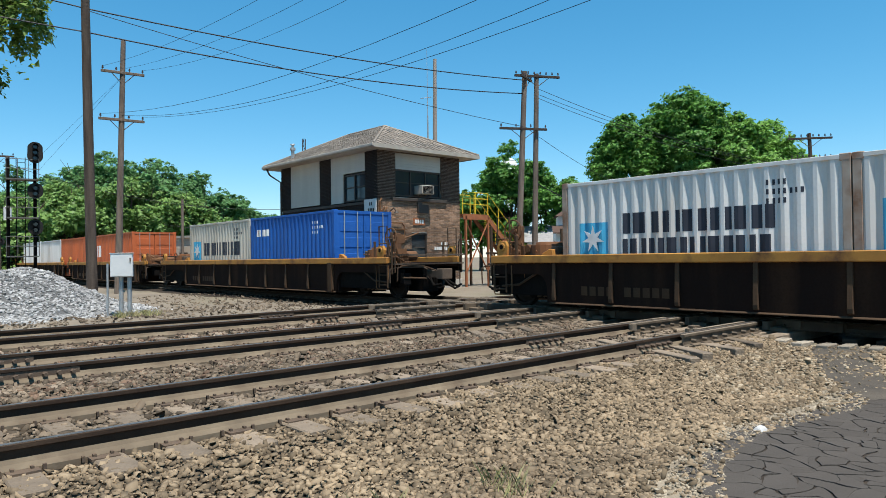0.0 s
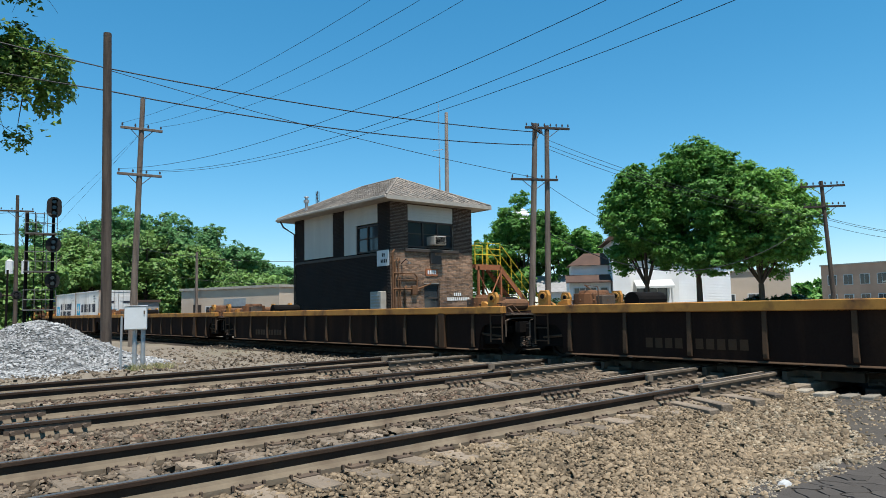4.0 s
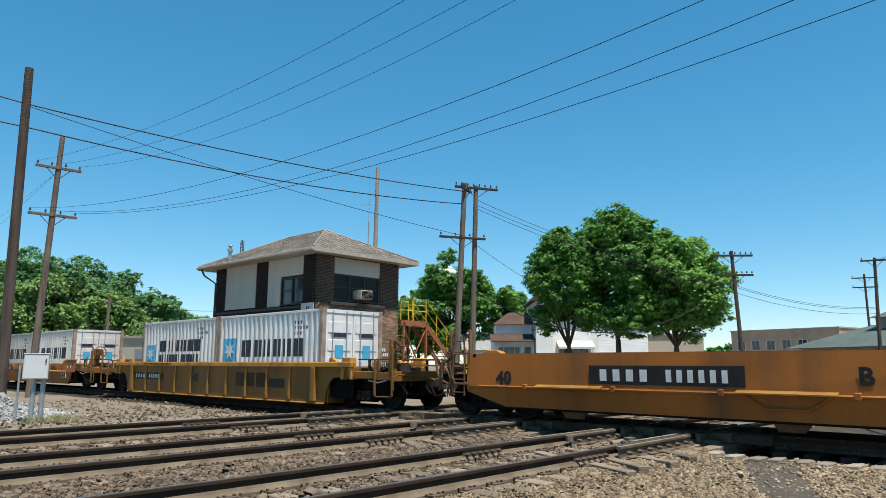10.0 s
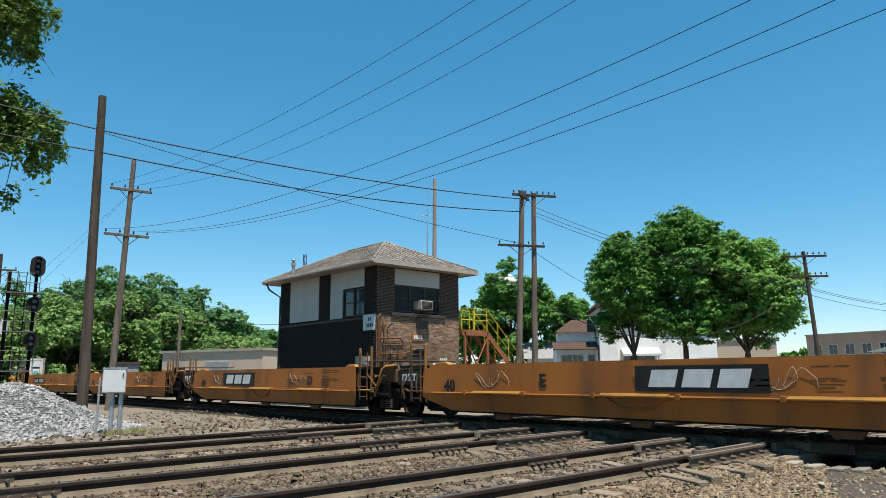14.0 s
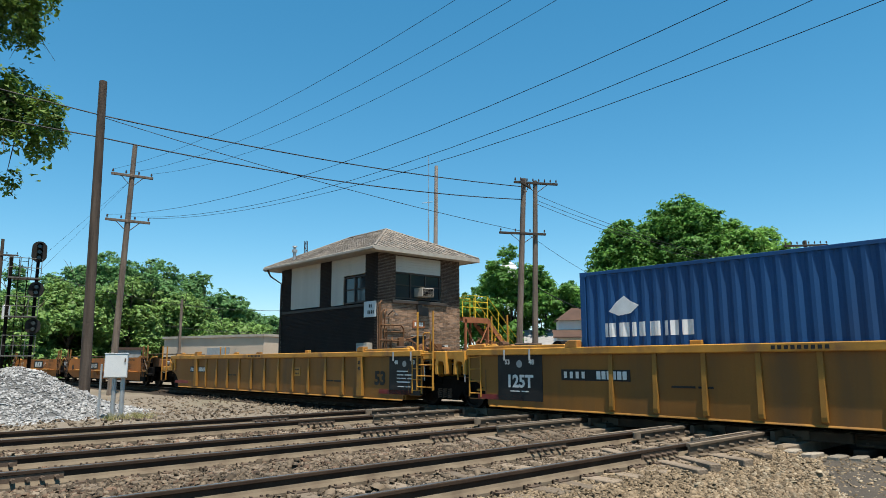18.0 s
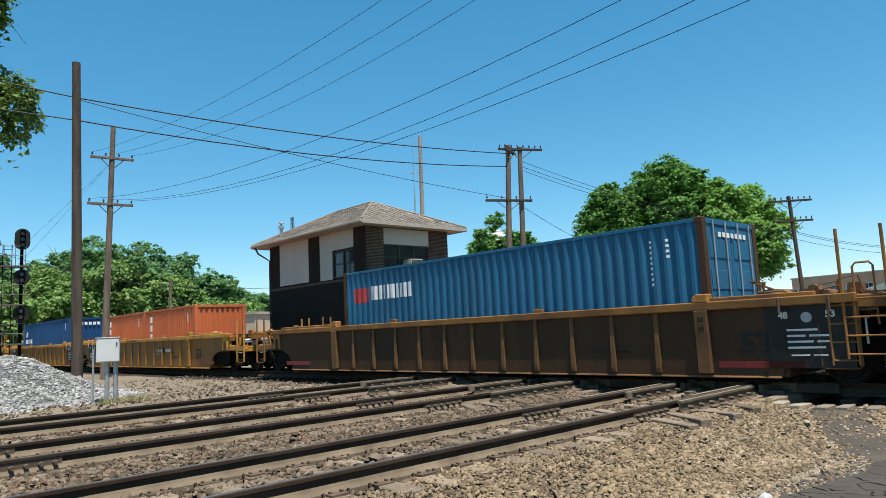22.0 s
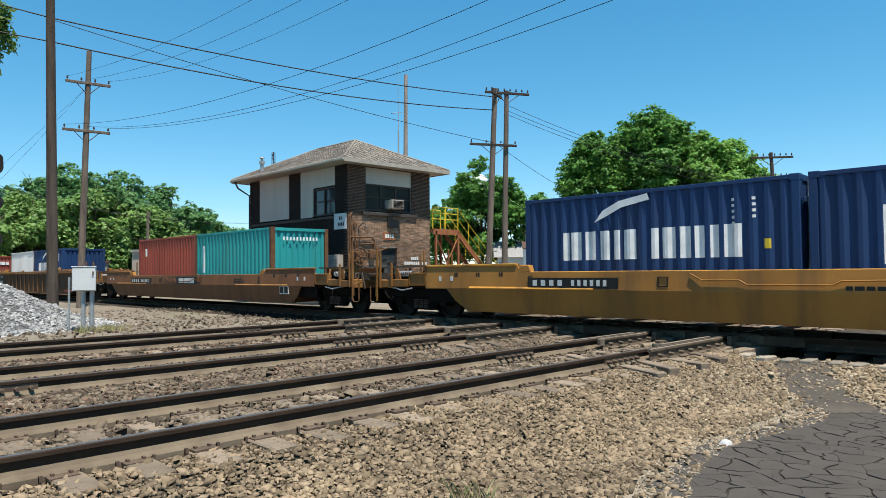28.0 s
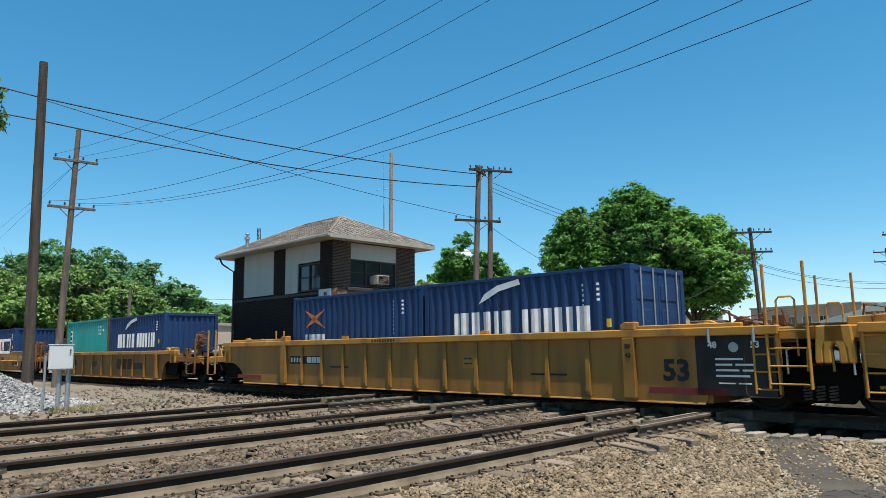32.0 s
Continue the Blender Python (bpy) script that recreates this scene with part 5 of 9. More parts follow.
def build_signal():
    t = thing("signal_mast", "dark steel ladder mast with three round-hooded railway signals", "railway signal", Matrix.Translation(polar(10.9, 42, -0.1)) @ pose(0, 0, 0, 0, 0, -8))
    for x in (-0.85, 0.35):
        part("post", Geo().rod((x, 0, 0), (x, 0, 7.0 if x < 0 else 7.6), 0.09, 0.08, 10), BLACK, t)
    for k in range(3):
        z = 1.9 + k * 2.0
        part("platform", Geo().box(-0.95, 0.5, -0.5, 0.45, z - 0.06, z), CAGE, t)
        for zz in (0.5, 1.0):
            part("rail", Geo().tube([(-0.95, 0.45, z + zz), (-0.95, -0.5, z + zz), (0.5, -0.5, z + zz)], 0.022), CAGE, t)
        for x in (-0.95, -0.45, 0.05, 0.5):
            part("rail_post", Geo().rod((x, -0.5, z), (x, -0.5, z + 1.0), 0.018, 0.018, 6), CAGE, t)
    g = Geo().rod((-0.5, -0.3, 0), (-0.5, -0.3, 7.0), 0.02, 0.02, 6).rod((-0.1, -0.3, 0), (-0.1, -0.3, 7.0), 0.02, 0.02, 6)
    for k in range(24):
        g.rod((-0.5, -0.3, 0.3 + k * 0.28), (-0.1, -0.3, 0.3 + k * 0.28), 0.012, 0.012, 5)
    part("ladder", g, BLACK, t)
    for z, tall in ((7.3, 1.0), (5.3, 0.7), (3.4, 0.7)):
        o = []
        for k in range(20):
            a = k * 0.31416
            o.append((0.35 + 0.36 * math.cos(a), z + (tall / 2 - 0.3) * (1 if math.sin(a) > 0 else -1) + 0.36 * math.sin(a)))
        head = part("signal_head", Geo().prism(o, "y", -0.3, -0.26), SOOT, t, "black round-ended backing plate")
        for dz in ((-0.3, 0, 0.3) if tall > 0.8 else (-0.15, 0.15)):
            part("hood", Geo().rod((0.35, -0.3, z + dz), (0.35, -0.62, z + dz), 0.13, 0.14, 14, caps=False), SOOT, head)
            part("lens", Geo().disc((0.35, -0.305, z + dz), (0, -1, 0), 0.1, 0.01, 14), PANE, head)
    return t


build_signal()


def build_left_crossing():
    t = thing("crossing_signal", "distant crossing signal mast with twin round lamps", "crossing signal", Matrix.Translation(polar(8.65, 55, 0)) @ pose(0, 0, 0, 0, 0, -8))
    part("mast", Geo().rod((0, 0, 0), (0, 0, 4.6), 0.08, 0.07, 10), BLACK, t)
    part("crossbar", Geo().rod((-0.6, 0, 2.9), (0.6, 0, 2.9), 0.04), IRON, t)
    for x, m in ((-0.55, LENS_OFF), (0.55, LENS_OFF)):
        h = part("lamp_head", Geo().disc((x, -0.05, 2.9), (0, -1, 0), 0.3, 0.03, 20), SOOT, t)
        part("hood", Geo().rod((x, -0.08, 2.9), (x, -0.4, 2.92), 0.17, 0.18, 14, caps=False), SOOT, h)
        part("lens", Geo().disc((x, -0.085, 2.9), (0, -1, 0), 0.15, 0.01, 14), m, h)


build_left_crossing()


def build_crossing_signal():
    t = thing("crossing_signal", "crossing mast with a crossbuck and twin red lamps", "crossing signal", Matrix.Translation(polar(83.2, 20, 0.02)) @ pose(0, 0, 0, 0, 0, -58))
    part("mast", Geo().rod((0, 0, -0.2), (0, 0, 5.7), 0.085, 0.075, 14), MAST, t, "grey tubular mast")
    part("cap", Geo().rod((0, 0, 5.4), (0, 0, 5.78), 0.102, 0.102, 14), WHITE, t)
    part("top_bracket", Geo().box(-0.12, 1.25, -0.03, 0.03, 5.08, 5.13).box(0.1, 1.25, -0.02, 0.02, 5.18, 5.2), MAST, t)
    for s in (-1, 1):
        b = part("crossbuck_blade", Geo().box(-0.62, 0.62, 0.1, 0.12, -0.115, 0.115), WHITE, t, "pale back of a crossbuck blade", m=pose(0, 0.03 * s, 4.42, 0, 40 * s, 0), bevel=0.004)
        part("rib", Geo().box(-0.6, 0.6, 0.075, 0.1, -0.02, 0.02), GALV, b)
    part("crossarm", Geo().rod((-0.55, -0.1, 3.15), (0.55, -0.1, 3.15), 0.045), GALV, t)
    for x, m in ((-0.44, LENS_ON), (0.44, LENS_OFF)):
        h = part("lamp_backing", Geo().disc((x, -0.14, 2.98), (0, -1, 0), 0.36, 0.03, 28), SOOT, t, "round black lamp backing")
        part("hood", Geo().rod((x, -0.17, 3.0), (x, -0.5, 3.02), 0.19, 0.2, 18, caps=False), SOOT, h)
        part("lens", Geo().disc((x, -0.175, 2.98), (0, -1, 0), 0.13, 0.015, 20), m, h)
        part("lamp_box", Geo().disc((x, -0.12, 2.98), (0, 1, 0), 0.17, 0.2, 16), SOOT, h)
    part("control_box", Geo().box(-0.25, 0.25, -0.15, 0.25, 0.6, 1.5), GALV, t, bevel=0.02)
    b = thing("covered_bundle", "bundle wrapped in crumpled white sheeting beyond the line", "bundle", Matrix.Translation(polar(82.6, 19.2, -0.1)))
    r = random.Random(4)
    g = Geo()
    for k in range(14):
        a = k * 0.449
        g.add([(0, 0, 2.45), (0.5 * math.cos(a), 0.45 * math.sin(a), 1.85 + r.uniform(-0.15, 0.2)), (0.5 * math.cos(a + 0.449), 0.45 * math.sin(a + 0.449), 1.85 + r.uniform(-0.15, 0.2)), (0.5 * math.cos(a + 0.2), 0.45 * math.sin(a + 0.2), 0.0)], [(0, 1, 2), (1, 3, 2)])
    part("sheeting", g, WHITE, b)
    part("frame", Geo().box(-0.3, 0.3, -0.26, 0.26, 0, 1.8), IRON, b)


build_crossing_signal()

def build_gate():
    g = thing("crossing_gate", "lowered crossing gate arm with red and white bands", "crossing gate", Matrix.Translation(polar(85.5, 20.5, -0.1)) @ pose(0, 0, 0, 0, 0, -86))
    part("stand", Geo().box(-0.2, 0.2, -0.2, 0.2, 0, 1.75), GALV, g, bevel=0.03)
    for k in range(14):
        part("arm_band", Geo().box(0.2 + 0.4 * k, 0.6 + 0.4 * k, -0.03, 0.03, 1.6, 1.74), REDDECAL if k % 2 else WHITE, g, "red band" if k % 2 else "white band")


build_gate()

# ---- buildings ----


def window_far(parent, x0, x1, y, z0, z1, out=-1, bars_n=2):
    f = part("window", Geo().box(x0 - 0.07, x1 + 0.07, y - 0.03, y + 0.03, z0 - 0.07, z1 + 0.07), WHITE, parent)
    w = (x1 - x0) / bars_n
    for k in range(bars_n):
        part("pane", Geo().box(x0 + k * w + 0.03, x0 + (k + 1) * w - 0.03, y + out * 0.045, y + out * 0.032, z0, z1), PANE, f)
    return f


def low_building(name, label, az0, az1, d0, d1, h, material, roof, category="building", doors=()):
    """A long flat-roofed building whose front runs between two bearings."""
    p, q = polar(az0, d0), polar(az1, d1)
    L = (q - p).length
    turn = math.degrees(math.atan2(q.y - p.y, q.x - p.x))
    b = thing(name, label, category, Matrix.Translation(p) @ pose(0, 0, 0, 0, 0, turn))
    part("wall", Geo().box(0, L, 0, 8, -0.2, h), material, b)
    part("parapet", Geo().box(-0.12, L + 0.12, -0.12, 8.1, h, h + 0.18), roof, b)
    for kind, x0, x1, z0, z1 in doors:
        if kind == "window":
            window_far(b, x0, x1, -0.02, z0, z1)
        else:
            part(kind, Geo().box(x0, x1, -0.06, -0.002, z0, z1), TRIMD if kind == "door" else GALV, b)
    return b


low_building("depot", "long low beige stucco building beyond the line", 20.2, 27.6, 60, 52, 3.25, BEIGE, FASCIA,
             doors=[("door", 1.5, 2.4, 0, 2.1), ("shutter", 5.0, 7.4, 0, 2.5), ("window", 3.0, 3.8, 1.0, 1.9)])
low_building("brick_store", "long pinkish brick commercial building far off", 69.8, 77.0, 112, 104, 6.3, mat("pink_brick", (0.6, 0.38, 0.26), (0.46, 0.29, 0.2), rough=0.9, scale=0.5, fine=12, stain=(0.3, 0.2, 0.15), stain_scale=0.3, stain_amount=0.6), FASCIA,
             doors=[("window", 1 + 2.3 * (k % 5), 2.2 + 2.3 * (k % 5), 0.9 + 2.7 * (k // 5), 2.2 + 2.7 * (k // 5)) for k in range(10)])
low_building("shed", "pale flat-roofed shed beyond the road", 78.5, 83, 92, 88, 3.4, GALV, FASCIA, doors=[("shutter", 2, 5, 0, 2.6)])
station = low_building("depot", "grey-green roofed station building with dark openings", 74.5, 82.5, 66, 58, 2.9, mat("grey_wall", (0.28, 0.3, 0.28), (0.22, 0.24, 0.22), rough=0.8, scale=0.6), ROOFBR,
             doors=[("window", 1 + 2.0 * k, 2.2 + 2.0 * k, 0.9, 2.0) for k in range(4)])
roof_w = (polar(82.5, 58) - polar(74.5, 66)).length
part("hip_roof", Geo().add([(-0.9, -0.9, 2.85), (roof_w + 0.9, -0.9, 2.85), (roof_w + 0.9, 8.9, 2.85), (-0.9, 8.9, 2.85), (3.4, 4, 4.7), (roof_w - 3.4, 4, 4.7)], [(0, 1, 5, 4), (1, 2, 5), (2, 3, 4, 5), (3, 0, 4), (0, 3, 2, 1)]),
     mat("green_grey_shingle", (0.1, 0.125, 0.115), (0.07, 0.09, 0.083), rough=0.9, scale=0.8, fine=20), station, "grey-green hipped roof")
part("cupola", Geo().box(roof_w * 0.4, roof_w * 0.6, 3, 5, 4.2, 5.2), mat("grey_wall", (0.28, 0.3, 0.28)), station)
part("cupola_roof", Geo().add([(roof_w * 0.37, 2.6, 5.2), (roof_w * 0.63, 2.6, 5.2), (roof_w * 0.63, 5.4, 5.2), (roof_w * 0.37, 5.4, 5.2), (roof_w * 0.5, 4, 5.9)], [(0, 1, 4), (1, 2, 4), (2, 3, 4), (3, 0, 4), (0, 3, 2, 1)]), mat("green_grey_shingle", (0.2, 0.235, 0.22)), station)
low_building("shed", "cream low building behind the maples", 61.6, 67.8, 74, 74, 4.4, BEIGE, FASCIA, doors=[("window", 1.5, 3.0, 1.2, 2.2), ("window", 4.2, 5.6, 1.2, 2.2)])
low_building("shed", "small dark shed at the foot of the grove", 16.8, 18.6, 60, 60, 2.4, mat("shed_grey", (0.3, 0.3, 0.29), rough=0.8), ROOFBR)


def build_house():
    h = thing("house", "white two-storey house with a brown porch roof", "house", Matrix.Translation(polar(51.4, 62, 0.95)) @ pose(0, 0, 0, 0, 0, -48))
    part("foundation", Geo().box(0.1, 9.3, 0.3, 5.9, -1.3, -0.2), MORTAR, h, "pale block foundation")
    # porch wing
    part("wall", Geo().box(0, 3.6, 0, 5, -0.2, 2.6), HOUSEW, h, "white clapboard wall")
    part("porch_roof", Geo().add([(-0.3, -0.4, 2.55), (3.7, -0.4, 2.55), (3.7, 1.6, 3.25), (-0.3, 1.6, 3.25), (-0.3, -0.4, 2.45), (3.7, -0.4, 2.45), (3.7, 1.6, 3.1), (-0.3, 1.6, 3.1)],
                                 [(0, 1, 2, 3), (4, 7, 6, 5), (0, 4, 5, 1), (1, 5, 6, 2), (2, 6, 7, 3), (3, 7, 4, 0)]), ROOFBR, h)
    part("upper_wall", Geo().box(0.3, 3.6, 1.6, 5, 2.6, 4.2), HOUSEW, h)
    part("roof", Geo().add([(0.0, 1.2, 4.1), (4.0, 1.2, 4.1), (3.4, 3.2, 5.3), (1.6, 3.2, 5.3), (0.0, 5.4, 4.1), (4.0, 5.4, 4.1)], [(0, 1, 2, 3), (0, 3, 4), (3, 2, 5, 4), (1, 5, 2), (0, 4, 5, 1)]), ROOFBR, h)
    window_far(h, 0.4, 2.3, -0.02, 0.9, 2.0, bars_n=4)
    window_far(h, 2.7, 3.3, -0.02, 0.9, 2.0, bars_n=1)
    # tall wing
    part("tall_wall", Geo().box(3.7, 5.2, -0.6, 6, -0.2, 6.1), HOUSEW, h, "tall white gable wall")
    part("tall_roof", Geo().prism([(3.2, 6.05), (5.7, 6.05), (4.45, 7.3)], "y", -1.0, 6.4), ROOFBR, h)
    part("wing_wall", Geo().box(5.2, 9.4, 0.2, 6, -0.2, 4.6), HOUSEW, h)
    part("wing_roof", Geo().add([(5.1, -0.1, 4.58), (9.7, -0.1, 4.58), (9.7, 3.0, 5.2), (5.1, 3.0, 5.2), (5.1, 6.3, 4.58), (9.7, 6.3, 4.58)], [(0, 1, 2, 3), (3, 2, 5, 4), (1, 5, 2), (0, 3, 4), (0, 4, 5, 1)]), ROOFBR, h)
    part("awning", Geo().add([(5.6, 0.15, 2.6), (8.8, 0.15, 2.6), (8.8, -1.0, 2.05), (5.6, -1.0, 2.05), (5.6, -1.0, 1.85), (8.8, -1.0, 1.85)], [(0, 1, 2, 3), (3, 2, 5, 4)]), WHITE, h, "white awning")
    window_far(h, 5.8, 8.4, 0.18, 0.8, 1.9, bars_n=3)
    part("porch_post", Geo().rod((8.6, -0.9, -0.1), (8.6, -0.9, 1.9), 0.09), WHITE, h)
    h2 = thing("house", "long white clapboard house behind the maples", "house", Matrix.Translation(polar(57.6, 66, 0.6)) @ pose(0, 0, 0, 0, 0, -42))
    part("wall", Geo().box(0, 7.5, 0, 7, -0.9, 4.7), HOUSEW, h2)
    part("roof", Geo().prism([(-0.3, 4.68), (7.3, 4.68), (3.5, 5.5)], "x", -0.3, 7.8), ROOFBR, h2)
    part("door", Geo().box(1.4, 2.7, -0.06, -0.002, 0.0, 2.3), mat("door_grey", (0.3, 0.31, 0.3), rough=0.6), h2, "grey door")
    for k in range(33):
        part("board", Geo().prism([(-0.012, 0.02 + k * 0.14), (-0.03, 0.02 + k * 0.14), (-0.012, 0.155 + k * 0.14)], "x", 0, 7.5), HOUSEW, h2)
    r = thing("roadside_house", "small house with a dark roof beyond the line", "house", Matrix.Translation(polar(50.3, 70, 0)) @ pose(0, 0, 0, 0, 0, -48))
    part("wall", Geo().box(-1.5, 2.5, 0, 6, -0.2, 2.9), HOUSEW, r)
    part("roof", Geo().prism([(-0.4, 2.85), (6.4, 2.85), (3.0, 4.6)], "x", -1.9, 2.9), mat("roof_grey", (0.3, 0.29, 0.28), rough=0.9), r)


build_house()
for az in (8.75, 9.7):
    can = thing("pole_transformer", "pale grey can transformer hung on a far pole", "transformer", Matrix.Translation(polar(az, 59.8, 4.6)), group="pole transformers")
    part("tank", Geo().rod((0, 0, 0), (0, 0, 0.95), 0.26, 0.26, 14).rod((0, 0, 0.95), (0, 0, 1.05), 0.22, 0.12, 14), WHITE, can)
    part("bushing", Geo().rod((0.1, 0, 1.05), (0.1, 0, 1.25), 0.04, 0.03, 8), INSUL, can)
    part("hanger", Geo().box(-0.03, 0.03, 0.2, 0.55, 0.4, 0.6), IRON, can)
wt = thing("water_tower", "white water tower showing over the trees", "water tower", Matrix.Translation(polar(47.57, 210, 0)))
part("tank", Geo().rod((0, 0, 24), (0, 0, 28), 1.0, 3.0, 20).rod((0, 0, 28), (0, 0, 30.2), 3.0, 2.6, 20).rod((0, 0, 30.2), (0, 0, 31.3), 2.6, 1.0, 20), WHITE, wt, smooth=True)
part("stem", Geo().rod((0, 0, -0.3), (0, 0, 24), 1.0, 1.0, 14), WHITE, wt)


def build_car(label, az, d, paint, turn):
    t = thing("parked_car", label, "car", Matrix.Translation(polar(az, d, -0.08)) @ pose(0, 0, 0, 0, 0, turn), group="vehicles beyond the line")
    part("body", Geo().prism([(-2.1, 0.35), (-2.15, 0.75), (-1.4, 0.95), (-0.8, 1.42), (0.9, 1.42), (1.5, 0.98), (2.1, 0.85), (2.15, 0.4)], "x", -0.85, 0.85), paint, t, bevel=0.08)
    part("side_window", Geo().prism([(-1.2, 0.98), (-0.72, 1.34), (0.82, 1.34), (1.3, 0.98)], "x", -0.86, 0.86), PANE, t)
    part("windscreen", Geo().prism([(-1.36, 0.99), (-0.83, 1.38), (-0.80, 1.36), (-1.3, 0.97)], "x", -0.7, 0.7), PANE, t)
    for y in (-1.35, 1.35):
        for x in (-0.86, 0.7):
            w = part("wheel", Geo().disc((x, y, 0.32), (1, 0, 0), 0.32, 0.18, 18), BLACK, t)
            part("rim", Geo().disc((x - 0.01, y, 0.32), (1, 0, 0), 0.2, 0.2, 14), GALV, w)
    for x in (-0.6, 0.6):
        part("headlight", Geo().box(x - 0.15, x + 0.15, -2.18, -2.1, 0.6, 0.74), WHITE, t)


build_car("silver car waiting beyond the line", 74.0, 48, GALV, 30)
build_car("dark red car parked behind the maples", 63.2, 57, mat("car_dark_red", (0.2, 0.03, 0.025), rough=0.35), 70)
build_car("white car beyond the line", 80.8, 40, WHITE, 60)
build_car("blue-grey car parked by the station", 82.0, 46, mat("car_blue_grey", (0.12, 0.15, 0.2), rough=0.35), 75)

# ---- trees ----


def leaf_cloud(centres, radii, count, size, seed, droop=0.0, tufts=13, spread=0.31):
    """Leaves gathered into flattened tufts on the skins of uneven clumps, with gaps between the tufts."""
    r = np.random.default_rng(seed)
    n = len(centres)

    def unit(v):
        return v / np.linalg.norm(v, axis=1)[:, None]
    w = radii[:, 0] * radii[:, 1] * radii[:, 2]
    home = np.repeat(np.arange(n), tufts)
    d = unit(r.normal(0, 1, (n * tufts, 3)) + np.array([0, 0, 0.35]))
    tc = centres[home] + d * radii[home] * r.uniform(0.55, 1.08, (n * tufts, 1))
    tr = radii[home] * spread * r.uniform(0.6, 1.35, (n * tufts, 1)) * np.array([1, 1, 0.62])
    wt = (w ** 0.67)[home] * r.uniform(0.5, 1.5, n * tufts)
    k = r.choice(n * tufts, count, p=wt / wt.sum())
    e = unit(r.normal(0, 1, (count, 3)))
    p = tc[k] + e * tr[k] * (r.uniform(0, 1, (count, 1)) ** 0.45)
    loose = r.uniform(0, 1, count) < 0.3
    p[loose] = centres[home[k[loose]]] + e[loose] * radii[home[k[loose]]] * r.uniform(0.2, 1.15, (loose.sum(), 1))
    p[:, 2] -= droop * r.uniform(0, 1, count) ** 2
    nrm = unit(d[k] * 0.5 + e * 0.55 + r.normal(0, 0.42, (count, 3)) + np.array([0, 0, 0.75]))
    t = unit(np.cross(nrm, r.normal(0, 1, (count, 3))))
    b = np.cross(nrm, t)
    s = size * r.lognormal(0, 0.33, (count, 1))
    v = np.stack([p - t * s * 0.75 - b * s * 0.6, p + t * s * 1.15 - nrm * s * 0.2, p - t * s * 0.45 + b * s * 0.85], 1)
    return v.reshape(-1, 3), np.arange(count * 3).reshape(-1, 3)


def clumps(r, n, cx, cy, cz, rx, ry, rz, small):
    """Clump centres spread over an uneven crown."""
    d = r.normal(0, 1, (n, 3))
    d /= np.linalg.norm(d, axis=1)[:, None]
    d[:, 2] = np.where(d[:, 2] < -0.75, -d[:, 2] * 0.4, d[:, 2])
    k = r.uniform(0.35, 1.0, n)[:, None] ** 0.5
    c = np.array([cx, cy, cz]) + d * k * np.array([rx, ry, rz])
    rad = small * r.uniform(0.65, 1.35, (n, 1)) * np.array([1, 1, 0.72])
    return c, rad


def limbs(g, base, crown, height, r0, seed, n=7):
    r = random.Random(seed)
    fork = Vector((base[0], base[1], base[2] + height * 0.28))
    g.rod(base, fork, r0 * 1.15, r0 * 0.8, 10)
    g.rod(Vector(base) - Vector((0, 0, 0.2)), Vector(base) + Vector((0, 0, 0.3)), r0 * 1.5, r0 * 1.1, 10)
    for k in range(n):
        a = k * 6.283 / n + r.uniform(-0.3, 0.3)
        p1 = fork + Vector((math.cos(a) * crown * 0.28, math.sin(a) * crown * 0.28, height * r.uniform(0.15, 0.28)))
        p2 = fork + Vector((math.cos(a) * crown * 0.62, math.sin(a) * crown * 0.62, height * r.uniform(0.3, 0.58)))
        g.rod(fork, p1, r0 * 0.45, r0 * 0.32, 7).rod(p1, p2, r0 * 0.3, r0 * 0.1, 6)
        for j in range(2):
            q = p1.lerp(p2, 0.4 + 0.3 * j)
            g.rod(q, q + Vector((math.cos(a + 0.8 * (-1) ** j) * crown * 0.25, math.sin(a + 0.8 * (-1) ** j) * crown * 0.25, height * 0.1)), r0 * 0.16, r0 * 0.05, 5)
    g.rod(fork, fork + Vector((0, 0, height * 0.55)), r0 * 0.6, r0 * 0.12, 8)


def tree(label, pos, height, rx, ry, zlow, material, count, size, seed, nclump=46, small=None, trunk=0.22, group="trees", droop=0.0):
    t = thing("tree", label, "tree", Matrix.Translation(pos), group=group)
    g = Geo()
    limbs(g, (0, 0, -0.1), max(rx, ry), height - zlow * 0.5, trunk, seed)
    part("trunk", g, TRUNK, t, "rough brown bark")
    r = np.random.default_rng(seed)
    rz = (height - zlow) / 2
    c, rad = clumps(r, nclump, 0, 0, zlow + rz * 0.93, rx * 0.92, ry * 0.92, rz, small or min(rx, rz) * 0.3)
    v, f = leaf_cloud(c, rad, count, size, seed + 1, droop)
    part("crown", array_mesh("crown", v, f, material), material, t, "dense green foliage", kind="stuff")
    return t


tree("broad round-headed maple, one of three in full leaf", polar(57.5, 53, 0), 11.7, 2.95, 2.9, 3.5, LEAF_M, 92000, 0.1, 21, 95, group="maples")
tree("tall broad maple in full leaf, the highest of three", polar(61.4, 52, 0), 13.25, 3.75, 3.7, 2.7, LEAF_M, 136000, 0.1, 22, 125, group="maples")
tree("wide maple in full leaf with a forked trunk", polar(65.8, 52, 0), 11.2, 3.8, 3.8, 2.6, LEAF_M2, 122000, 0.1, 23, 115, group="maples")
for k, (az, d, h, w) in enumerate(((45.2, 76, 11.2, 3.2), (47.8, 74, 13.6, 3.8), (50.6, 75, 12.0, 3.6), (52.6, 79, 10.4, 2.8))):
    tree("leafy street tree behind the pair of poles", polar(az, d, 0), h, w, w, 1.6, LEAF_M, 27000, 0.15, 40 + k, 50)
r0 = random.Random(9)
